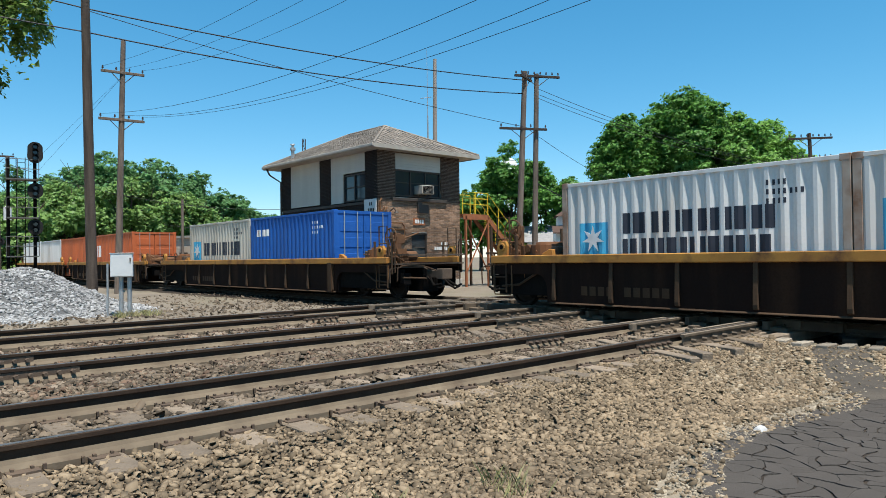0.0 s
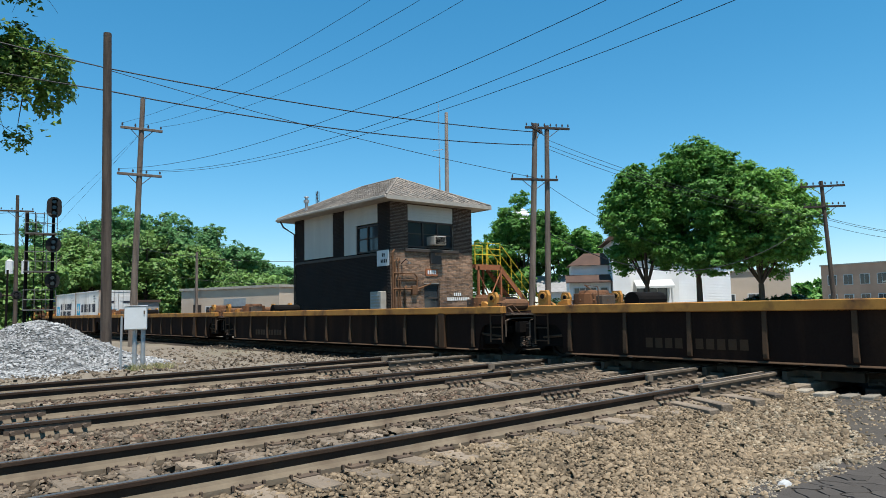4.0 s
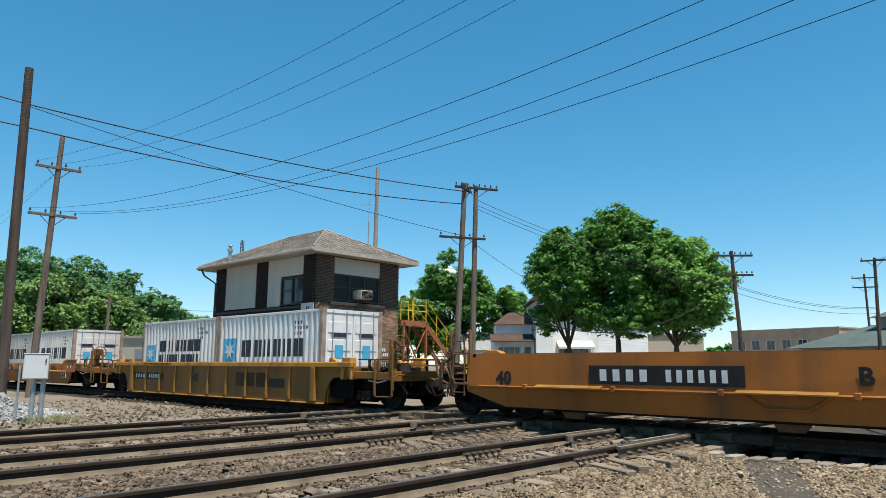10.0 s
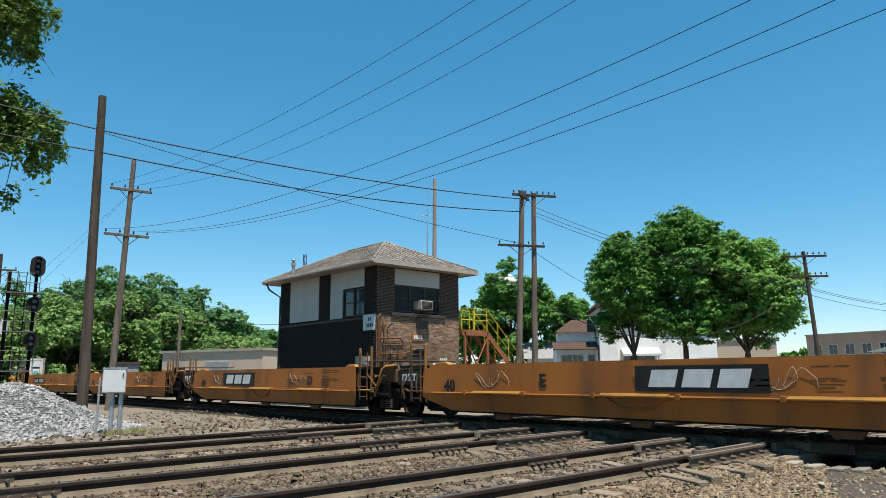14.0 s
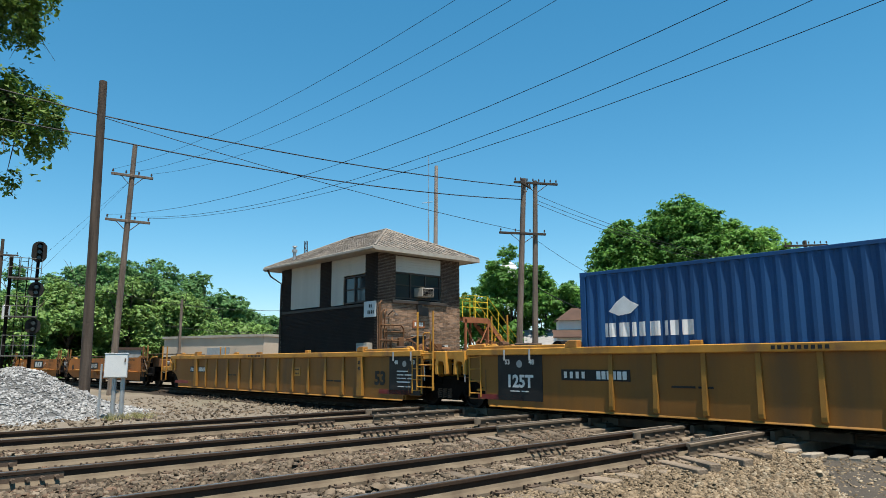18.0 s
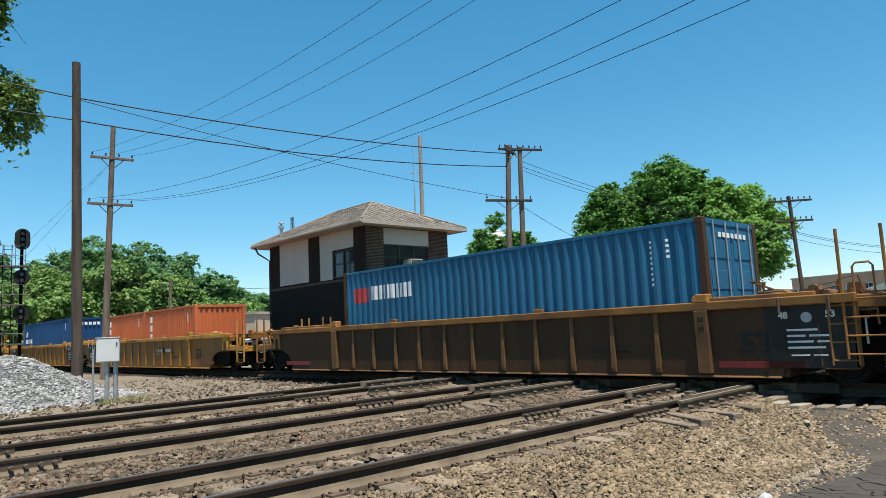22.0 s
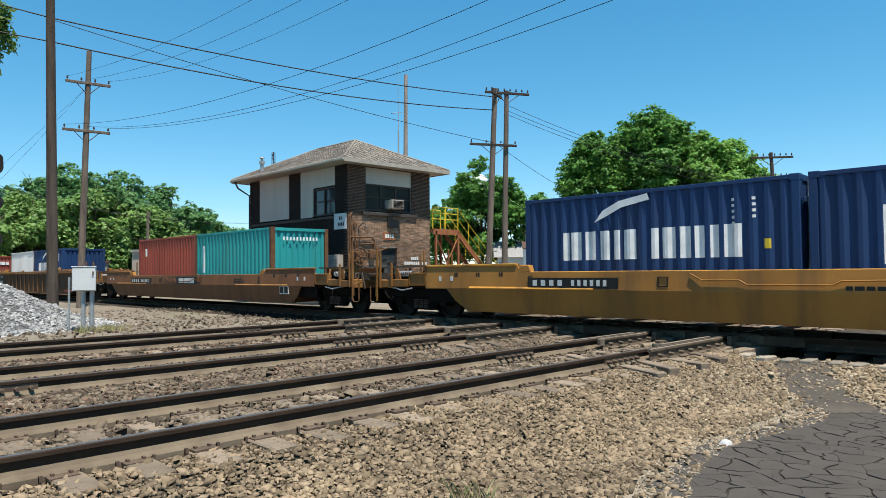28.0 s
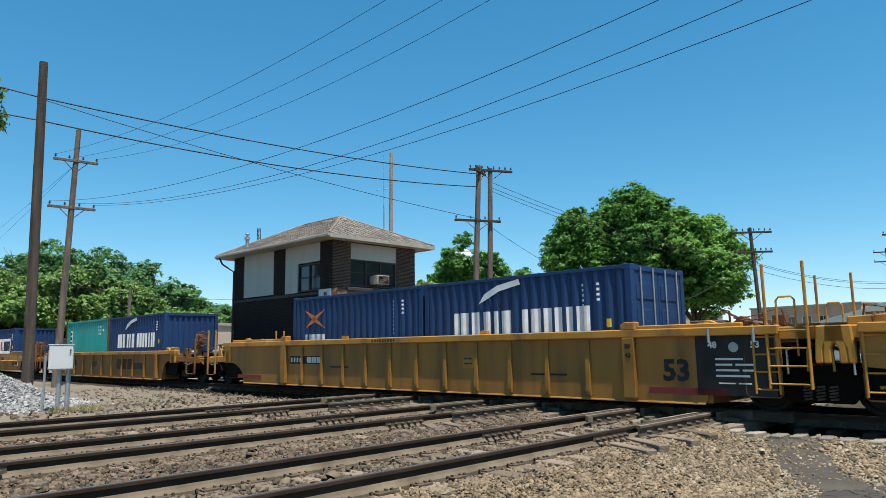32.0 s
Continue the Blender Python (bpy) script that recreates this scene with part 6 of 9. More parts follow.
SKYLINE = ((0, 4.4), (6, 4.6), (9.4, 5.7), (12.5, 7.2), (15.5, 8.0), (17.5, 7.9), (19.7, 7.3), (21.5, 6.9), (23.3, 5.7), (25.2, 4.4), (27.1, 3.7), (30, 2.6))
for k in range(22):
    az = 0.6 + k * 1.3 + r0.uniform(-0.4, 0.4)
    back = k % 3 != 1
    d = (88 if back else 76) + r0.uniform(-5, 8)
    el = np.interp(az, [a for a, _ in SKYLINE], [e for _, e in SKYLINE])
    h = 1.07 * (1.42 + d * math.tan(radians(el))) * (1.0 + 0.05 * math.sin(k * 1.9) if back else 0.8)
    mat_k = (LEAF_L, LEAF_M, LEAF_L)[k % 3 if k % 2 else 0] if back else LEAF_Y
    tree(("grey-green tree in a grove beyond the line", "pale yellow-green willow-like tree in the grove", "dense green tree in the grove beyond the line")[0 if mat_k is LEAF_L else 1 if mat_k is LEAF_Y else 2],
         polar(az, d, 0), h, 4.4, 4.0, -1.6, mat_k, 26000, 0.165, 60 + k, 58, small=1.3, group="grove trees", droop=0.7 if mat_k is LEAF_Y else 0)
for k, (az, d, h, w) in enumerate(((94.9, 46, 11.2, 2.1), (97.5, 48, 12.5, 3.6), (100, 46, 11.5, 3.5))):
    tree("tall roadside tree in fresh leaf", polar(az, d, 0), h, w, w, 1.2, LEAF_M, 36000, 0.13, 90 + k, 56)
for k in range(10):
    az = 79 + k * 1.5
    tree("low distant tree on the skyline", polar(az, 140 + 9 * (k % 3), 0), 8.2 + 1.5 * math.sin(k * 2.1) - (2.5 if az > 87 else 0), 5, 5, 0.4, LEAF_L, 1800, 0.55, 110 + k, 24, group="skyline trees")
for k in range(10):
    tree("low distant tree on the skyline", polar(53 + k * 2.4, 150 + 12 * (k % 3), 0), 6.5 + 1.5 * math.sin(k * 1.7), 6, 6, 0.4, LEAF_M, 1500, 0.6, 130 + k, 22, group="skyline trees")


def bush(label, pos, height, wide, seed, count=9000):
    t = thing("bush", label, "bush", Matrix.Translation(pos), group="bushes under the maples")
    g = Geo()
    for k in range(7):
        a = k * 0.9
        g.rod((0.1 * math.cos(a), 0.1 * math.sin(a), -0.1), (wide * 0.5 * math.cos(a), wide * 0.5 * math.sin(a), height * 0.7), 0.035, 0.012, 5)
    part("stems", g, TRUNK, t)
    r = np.random.default_rng(seed)
    c, rad = clumps(r, 22, 0, 0, height * 0.48, wide * 0.8, wide * 0.6, height * 0.42, height * 0.26)
    v, f = leaf_cloud(c, rad, count, 0.09, seed + 1)
    part("foliage", array_mesh("foliage", v, f, LEAF_D), LEAF_D, t, "dark glossy foliage", kind="stuff")


bush("dark rounded evergreen bush before the white house", polar(55.6, 56, -0.1), 2.4, 2.5, 301)
bush("dark clipped bush under the maples", polar(66.2, 53, -0.1), 2.1, 2.3, 303)
bush("dark clipped bush under the maples", polar(67.6, 54, -0.1), 2.0, 1.5, 305, 6000)
bush("low bush beside the white house wall", polar(59.3, 57, -0.1), 1.5, 1.4, 307, 5000)
bush("dark bush beside the tower stair", polar(50.2, 58, -0.1), 2.2, 1.6, 309, 6000)


def build_overhang():
    """Tree at the left whose boughs hang into the upper part of the view."""
    t = thing("tree", "large ash-like tree with drooping leafy boughs over the gravel", "tree", Matrix.Translation((-5.6, 29.4, -1.0)))
    g = Geo()
    g.rod((0, 0, -0.2), (0.2, 0.1, 5.0), 0.42, 0.33, 12).rod((0.2, 0.1, 5.0), (0.0, 0.4, 9.0), 0.33, 0.22, 10).rod((0, 0.4, 9), (-0.5, 0.5, 12.5), 0.22, 0.08, 8)
    tips = []
    for p, q, e in (((0.1, 0.3, 7.4), (4.2, -0.4, 10.3), (7.0, -0.7, 10.75)), ((0.0, 0.4, 8.6), (2.6, 0.2, 11.6), (6.2, -0.2, 11.9)), ((0.1, 0.2, 6.6), (4.0, -0.4, 9.4), (6.1, -0.6, 10.0)),
                    ((0.1, 0.2, 6.0), (4.6, -0.5, 8.3), (7.35, -0.7, 7.95)), ((0.15, 0.1, 5.2), (4.2, -0.6, 7.7), (6.8, -0.8, 7.1)), ((0.15, 0.1, 4.6), (3.2, -0.7, 6.2), (4.8, -0.9, 5.3))):
        g.rod(p, q, 0.13, 0.07, 8).rod(q, e, 0.07, 0.025, 6)
        tips.append((Vector(p), Vector(q), Vector(e)))
    r = np.random.default_rng(5)
    c, rad = [], []
    for p, q, e in tips:
        for k in range(13):
            f = k / 12
            b = p.lerp(q, f * 2) if f < 0.5 else q.lerp(e, f * 2 - 1)
            if f < 0.3:
                continue
            for j in range(4):
                o = Vector(r.normal(0, 0.42, 3)) + Vector((0, 0, -0.25))
                c.append(tuple(b + o))
                rad.append((0.42 * r.uniform(0.6, 1.3), 0.42 * r.uniform(0.6, 1.3), 0.5 * r.uniform(0.6, 1.4)))
                g.rod(b, b + o, 0.02, 0.006, 4)
    for k in range(60):
        a = r.uniform(0, 6.28)
        q = r.uniform(0.5, 3.2)
        c.append((-0.6 + q * math.cos(a) * 0.8, 0.4 + q * math.sin(a), r.uniform(6.5, 13.5)))
        rad.append((0.8, 0.8, 0.7))
    for k in range(260):
        b = Vector(c[int(r.integers(0, len(c)))])
        o = Vector(r.normal(0, 0.5, 3)) + Vector((0.2, 0, -0.15))
        g.rod(b, b + o, 0.009, 0.004, 4)
    g.v = [(1.5 * a, 1.5 * b, 1.5 * c) for a, b, c in g.v]
    part("trunk", g, TRUNK, t, "rough brown bark with bare twigs")
    v, f = leaf_cloud(np.array(c) * 1.5, np.array(rad) * 1.5, 125000, 0.085, 77, 0.45, 7, 0.42)
    part("crown", array_mesh("crown", v, f, LEAF_B), LEAF_B, t, "hanging light green leaves", kind="stuff")


build_overhang()


def tufts(pts, n, h, seed):
    r = np.random.default_rng(seed)
    k = r.integers(0, len(pts), n)
    p = np.array(pts)[k] + r.normal(0, 0.09, (n, 2))
    z = ground_z(p[:, 0], p[:, 1])
    a = r.uniform(0, 6.28, n)
    l = h * r.uniform(0.4, 1.2, n)
    d = np.stack([np.cos(a), np.sin(a)], 1)
    side = np.stack([-d[:, 1], d[:, 0]], 1) * 0.005
    b = np.column_stack([p, z])
    v = np.stack([b + np.column_stack([side, 0 * z]), b - np.column_stack([side, 0 * z]), b + np.column_stack([d * l[:, None] * 0.25, l * 0.6]), b + np.column_stack([d * l[:, None] * 0.55, l])], 1)
    f = (np.array([(0, 1, 2), (2, 1, 3)])[None] + 4 * np.arange(n)[:, None, None]).reshape(-1, 3)
    return v.reshape(-1, 3), f


v, f = tufts([(1.2, 3.2), (1.9, 3.25), (2.5, 3.35), (2.65, 3.6), (3.55, 3.3), (3.7, 3.5), (0.6, 3.4), (2.2, 3.1)], 260, 0.17, 3)
tagged(new("grass_tufts", array_mesh("grass_tufts", v, f, GRASS)), "thin dry grass tufts growing through the ballast", "grass", kind="stuff")
v, f = tufts([(6.3, 19.6), (6.6, 19.6), (6.9, 19.7), (5.9, 19.5)], 500, 0.18, 4)
tagged(new("weeds", array_mesh("weeds", v, f, GRASS)), "weeds at the foot of the cabinet", "grass", kind="stuff")

# ---- the train ----
SECONDS = [0, 4, 8, 12, 16, 20, 24, 28, 32]
MOVERS = []                         # (thing, place along the train)
SPINNERS = []                       # wheelsets


def travelled(t):
    return 12.8267 * t + 0.005846 * t * t


def line_pose(u, t):
    p = SIDE * CENTRE + LINE * (u + travelled(t))
    return pose(p.x, p.y, RAIL, 0, 0, LINE_TURN)


def mover(ob, u):
    ob.matrix_basis = line_pose(u, 0)
    MOVERS.append((ob, u))
    return ob


CACHE = {}


def shared(key, make):
    if key not in CACHE:
        CACHE[key] = make()
    return CACHE[key]


def disc_ring(g, pts, n=18):
    """A body of revolution about x from (x, r) pairs."""
    vs = [(x, r * math.cos(6.28318 * i / n), r * math.sin(6.28318 * i / n)) for x, r in pts for i in range(n)]
    fs = [(a * n + i, a * n + (i + 1) % n, (a + 1) * n + (i + 1) % n, (a + 1) * n + i) for a in range(len(pts) - 1) for i in range(n)]
    fs += [tuple(range(n)), tuple(range((len(pts) - 1) * n, len(pts) * n))]
    return g.add(vs, fs)


def wheelset_mesh():
    g = Geo()
    for s in (-1, 1):
        a = 0.72 * s
        disc_ring(g, [(a - 0.03 * s, 0.12), (a, 0.14), (a + 0.0 * s, 0.34), (a - 0.03 * s, 0.36), (a - 0.03 * s, 0.45), (a + 0.0 * s, 0.45), (a + 0.01 * s, 0.425), (a + 0.1 * s, 0.42), (a + 0.1 * s, 0.35), (a + 0.06 * s, 0.33), (a + 0.06 * s, 0.14), (a + 0.1 * s, 0.1)])
        for k in range(3):
            c = k * 2.0944
            g.rod((a + 0.1 * s, 0.06 * math.cos(c), 0.06 * math.sin(c)), (a + 0.36 * s, 0.06 * math.cos(c), 0.06 * math.sin(c)), 0.018, 0.018, 6)
    g.rod((-1.05, 0, 0), (1.05, 0, 0), 0.08, 0.08, 12)
    for s in (-1, 1):
        g.rod((1.0 * s, 0, 0), (1.12 * s, 0, 0), 0.12, 0.11, 12)
    return g.mesh("wheelset", WHEEL)


def truck(parent, y):
    """A two-axle truck; its middle lies y ahead of the car's."""
    def truck_frame():
        g = Geo()
        for s in (-1, 1):
            o = [(-1.15, 0.5), (-1.12, 0.62), (-0.6, 0.7), (-0.4, 0.82), (0.4, 0.82), (0.6, 0.7), (1.12, 0.62), (1.15, 0.5), (0.68, 0.45), (0.48, 0.2), (-0.48, 0.2), (-0.68, 0.45)]
            g.prism(o, "x", s * 0.97 - 0.07, s * 0.97 + 0.07)
            for w in (-0.9, 0.9):
                g.box(s * 1.0 - 0.12, s * 1.0 + 0.12, w - 0.16, w + 0.16, 0.34, 0.56)
        g.box(-1.05, 1.05, -0.2, 0.2, 0.5, 0.72)
        return g.mesh("truck", BLACK, 0.015)
    tk = part("truck", shared("truck", truck_frame), BLACK, parent, "black cast steel truck", m=pose(0, y, 0))
    for s in (-1, 1):
        for y0 in (-0.2, 0.0, 0.2):
            part("spring", shared(("spring", s), lambda: coil(s)), IRON, tk, m=pose(0, y0, 0))
    for k, w in enumerate((-0.9, 0.9)):
        ws = part("wheelset", shared("wheelset", wheelset_mesh), WHEEL, tk, "steel wheelset", m=pose(0, w, 0.42))
        SPINNERS.append((ws, k))
    part("brake_beam", shared("beam", lambda: Geo().rod((-0.7, -0.38, 0.35), (0.7, -0.38, 0.35), 0.05).rod((-0.7, 0.38, 0.35), (0.7, 0.38, 0.35), 0.05).mesh("brake_beam", IRON)), IRON, tk)
    return tk


def coil(s):
    """A helical spring as one bent rod."""
    return Geo().tube([(s * 1.04 + 0.07 * math.cos(a * 0.7), 0.07 * math.sin(a * 0.7), 0.24 + 0.26 * a / 45) for a in range(0, 46, 2)], 0.02, 5).mesh("spring", IRON)


def text_mesh(body, size):
    """Letters from the built-in font, lying in the y-z plane and read from -x."""
    c = bpy.data.curves.new("letters", "FONT")
    c.body, c.size, c.extrude, c.align_x, c.align_y = body, size, 0.003, "CENTER", "CENTER"
    c.resolution_u = 2
    c.offset = size * 0.035
    ob = bpy.data.objects.new("letters", c)
    scene.collection.objects.link(ob)
    me = bpy.data.meshes.new_from_object(ob)
    bpy.data.objects.remove(ob)
    me.name = "letters"
    # local x of the letters runs toward the rear of the train, local y is up
    me.transform(Matrix(((0, 0, -1, 0), (-1, 0, 0, 0), (0, 1, 0, 0), (0, 0, 0, 1))))
    return me


def letters(parent, body, size, x, y, z, material):
    def make():
        me = text_mesh(body, size)
        me.materials.append(material)
        return me
    return part("number", shared(("text", body, size, material.name), make), material, parent, f"{'white' if material is CHALK else 'dark'} stencilled number {body}", m=pose(x, y, z))


def bar_row(parent, x, y, z, widths, h, material, gap=0.06, name="marking_bar"):
    """Plain bars in place of lettering, read from the near side toward the rear."""
    for w in widths:
        d, t = (w * 0.62, h * 0.85) if material is CHALK and w > 0.1 and h > 0.1 else (w, h)
        part(name, shared((name, round(d, 3), t, material.name), lambda: Geo().box(-0.004, 0, -d, 0, -t / 2, t / 2).mesh(name, material)), material, parent, m=pose(x, y, z))
        y -= w + gap


def hand_rails(car, y0, y1, x, z, top, material):
    """An upright loop of grab iron with a middle rung."""
    part("grab_rail", Geo().tube([(x, y0, z), (x, y0, top), (x, y1, top), (x, y1, z)], 0.02).tube([(x, y0, (z + top) / 2), (x, y1, (z + top) / 2)], 0.016), material, car, "grab rail")


def ladder(car, y, x, z0, z1, material, w=0.4):
    stile = shared(("stile", round(z1 - z0, 3), material.name), lambda: Geo().rod((0, 0, 0), (0, 0, z1 - z0), 0.022).mesh("stile", material))
    rung = shared(("rung", w, material.name), lambda: Geo().rod((0, -w / 2, 0), (0, w / 2, 0), 0.016).mesh("rung", material))
    lad = part("ladder", stile, material, car, "steel side ladder", m=pose(x, y - w / 2, z0))
    part("stile", stile, material, lad, m=pose(0, w, 0))
    k = 0.08
    while k < z1 - z0:
        part("rung", rung, material, lad, m=pose(0, w / 2, k))
        k += 0.3


def coupler(car, y, s):
    part("coupler", Geo().box(-0.12, 0.12, min(y, y + s * 0.9), max(y, y + s * 0.9), 0.62, 0.85).box(-0.2, 0.2, min(y + s * 0.7, y + s * 1.0), max(y + s * 0.7, y + s * 1.0), 0.58, 0.9), IRON, car, bevel=0.02)
    part("air_hose", Geo().tube([(-0.3, y + s * 0.5, 0.7), (-0.35, y + s * 0.75, 0.4), (-0.3, y + s * 1.05, 0.45)], 0.035), BLACK, car)


def brake_wheel(car, y, x, z, material):
    g = Geo()
    for k in range(16):
        a, b = k * 0.3927, (k + 1) * 0.3927
        g.rod((x, y + 0.28 * math.cos(a), z + 0.28 * math.sin(a)), (x, y + 0.28 * math.cos(b), z + 0.28 * math.sin(b)), 0.02, 0.02, 6)
    for k in range(5):
        a = k * 1.2566
        g.rod((x, y, z), (x, y + 0.28 * math.cos(a), z + 0.28 * math.sin(a)), 0.016, 0.016, 5)
    g.disc((x - 0.02, y, z), (1, 0, 0), 0.07, 0.1, 10)
    part("brake_wheel", g, material, car, "round hand-brake wheel")


def cut(outline, z, keep):
    """The part of an outline of (y, z) pairs above (keep 1) or below (keep -1) a height."""
    out = []
    for (ya, za), (yb, zc) in zip(outline, outline[1:] + outline[:1]):
        if (za - z) * keep >= 0:
            out.append((ya, za))
        if (za - z) * (zc - z) < 0:
            k = (z - za) / (zc - za)
            out.append((ya + k * (yb - ya), z))
    return out


def folded(outline, fold, x, s, high, low, thick=0.03):
    """A side sheet with a lengthwise fold: it leans in above the fold and tucks under below it."""
    g = Geo()
    zs = [z for _, z in outline]
    for o, end, lean in ((cut(outline, fold, 1), max(zs), high), (cut(outline, fold, -1), min(zs), low)):
        def out(z):
            return x - s * lean * abs((z - fold) / (end - fold))
        n = len(o)
        g.add([(out(z), y, z) for y, z in o] + [(out(z) - s * thick, y, z) for y, z in o],
              [(i, (i + 1) % n, n + (i + 1) % n, n + i) for i in range(n)] + [tuple(range(n)), tuple(range(n, 2 * n))])
    return g


def end_casting(car, y, z, material, x=-1.42):
    """A heavy bracket with an arched hole under the end of the deck."""
    for s in (-1, 1):
        xx = s * -x
        part("end_casting", shared(("casting", material.name), lambda: Geo().prism([(-0.24, 0), (-0.24, 0.1), (-0.2, 0.62), (0.2, 0.62), (0.24, 0.1), (0.24, 0), (0.12, 0), (0.12, 0.24), (0.07, 0.34), (-0.07, 0.34), (-0.12, 0.24), (-0.12, 0)], "x", -0.1, 0.12).mesh("end_casting", material, 0.02)), material, car, m=pose(xx, y, z))


def well_car(name, label, uf, ur, side, top, well, zt, zb, ribs, rib_w=0.1, ends=("truck", "truck"), lip=0.16, arch=0.78, rib_mat=None, group="cars of the train", sweep=0.95,
             pitch=0.0, mid=0.0, bogie=-1.35):
    """One unit of a container well car: side plates with cut-out ends, chords, ribs, floor and end decks."""
    uc, le = (uf + ur) / 2, (uf - ur) / 2
    car = mover(thing(name, label, "freight car", group=group), uc)
    rib_mat = rib_mat or side
    lw = well / 2
    for s in (-1, 1):
        x = s * 1.45
        o = [(-lw, zb), (lw, zb)] + [(lw + 0.04 + sweep * (1 - math.cos(a * 0.2618)), zb + 0.06 + (arch - zb - 0.06) * math.sin(a * 0.2618)) for a in range(7)] + [(le, arch), (le, zt), (-le, zt), (-le, arch)] + [(-lw - 0.04 - sweep * (1 - math.cos(a * 0.2618)), zb + 0.06 + (arch - zb - 0.06) * math.sin(a * 0.2618)) for a in range(6, -1, -1)]
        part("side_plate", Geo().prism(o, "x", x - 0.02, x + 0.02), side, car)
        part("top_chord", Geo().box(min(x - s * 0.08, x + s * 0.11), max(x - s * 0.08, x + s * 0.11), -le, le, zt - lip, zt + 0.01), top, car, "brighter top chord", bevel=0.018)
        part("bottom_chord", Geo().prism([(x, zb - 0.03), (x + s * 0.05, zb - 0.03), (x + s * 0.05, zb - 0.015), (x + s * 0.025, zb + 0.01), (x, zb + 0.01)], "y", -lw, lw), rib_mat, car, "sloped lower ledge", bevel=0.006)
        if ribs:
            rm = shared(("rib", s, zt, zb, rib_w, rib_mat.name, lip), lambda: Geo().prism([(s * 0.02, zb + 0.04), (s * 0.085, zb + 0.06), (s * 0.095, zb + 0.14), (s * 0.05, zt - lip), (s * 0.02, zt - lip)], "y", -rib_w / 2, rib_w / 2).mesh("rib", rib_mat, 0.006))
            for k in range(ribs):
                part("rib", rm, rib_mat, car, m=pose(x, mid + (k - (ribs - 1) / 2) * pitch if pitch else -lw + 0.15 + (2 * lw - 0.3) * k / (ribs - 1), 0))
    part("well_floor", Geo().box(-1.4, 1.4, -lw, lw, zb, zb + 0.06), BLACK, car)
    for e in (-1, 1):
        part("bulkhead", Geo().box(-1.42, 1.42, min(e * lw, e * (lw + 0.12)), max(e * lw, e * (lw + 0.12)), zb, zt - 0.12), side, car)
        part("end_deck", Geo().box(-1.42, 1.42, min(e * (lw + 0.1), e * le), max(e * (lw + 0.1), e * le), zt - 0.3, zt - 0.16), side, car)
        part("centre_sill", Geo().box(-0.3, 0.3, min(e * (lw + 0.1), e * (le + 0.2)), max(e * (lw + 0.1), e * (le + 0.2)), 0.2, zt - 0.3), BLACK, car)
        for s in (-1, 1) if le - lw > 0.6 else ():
            # added black plate that fills the wheel arch with shade
            part("inner_web", Geo().box(s * 1.34 - 0.015, s * 1.34 + 0.015, min(e * lw, e * (le - 0.1)), max(e * lw, e * (le - 0.1)), 0.3, zt - 0.31), BLACK, car, "black plate standing in for shade inside the arch")
        for x in (-1.28, 1.28):
            part("container_guide", Geo().prism([(e * (lw - 0.0), zt), (e * (lw + 0.35), zt), (e * (lw + 0.3), zt + 0.06), (e * (lw + 0.12), zt + 0.14), (e * (lw + 0.02), zt + 0.14)], "x", x - 0.06, x + 0.06), top, car, bevel=0.01)
    for e, kind in zip((1, -1), ends):
        if kind == "truck":
            truck(car, e * (le + bogie))
            coupler(car, e * (le + bogie + 1.35), e)
        elif kind == "shared":
            truck(car, e * (le + 0.45))
    return car, le, lw


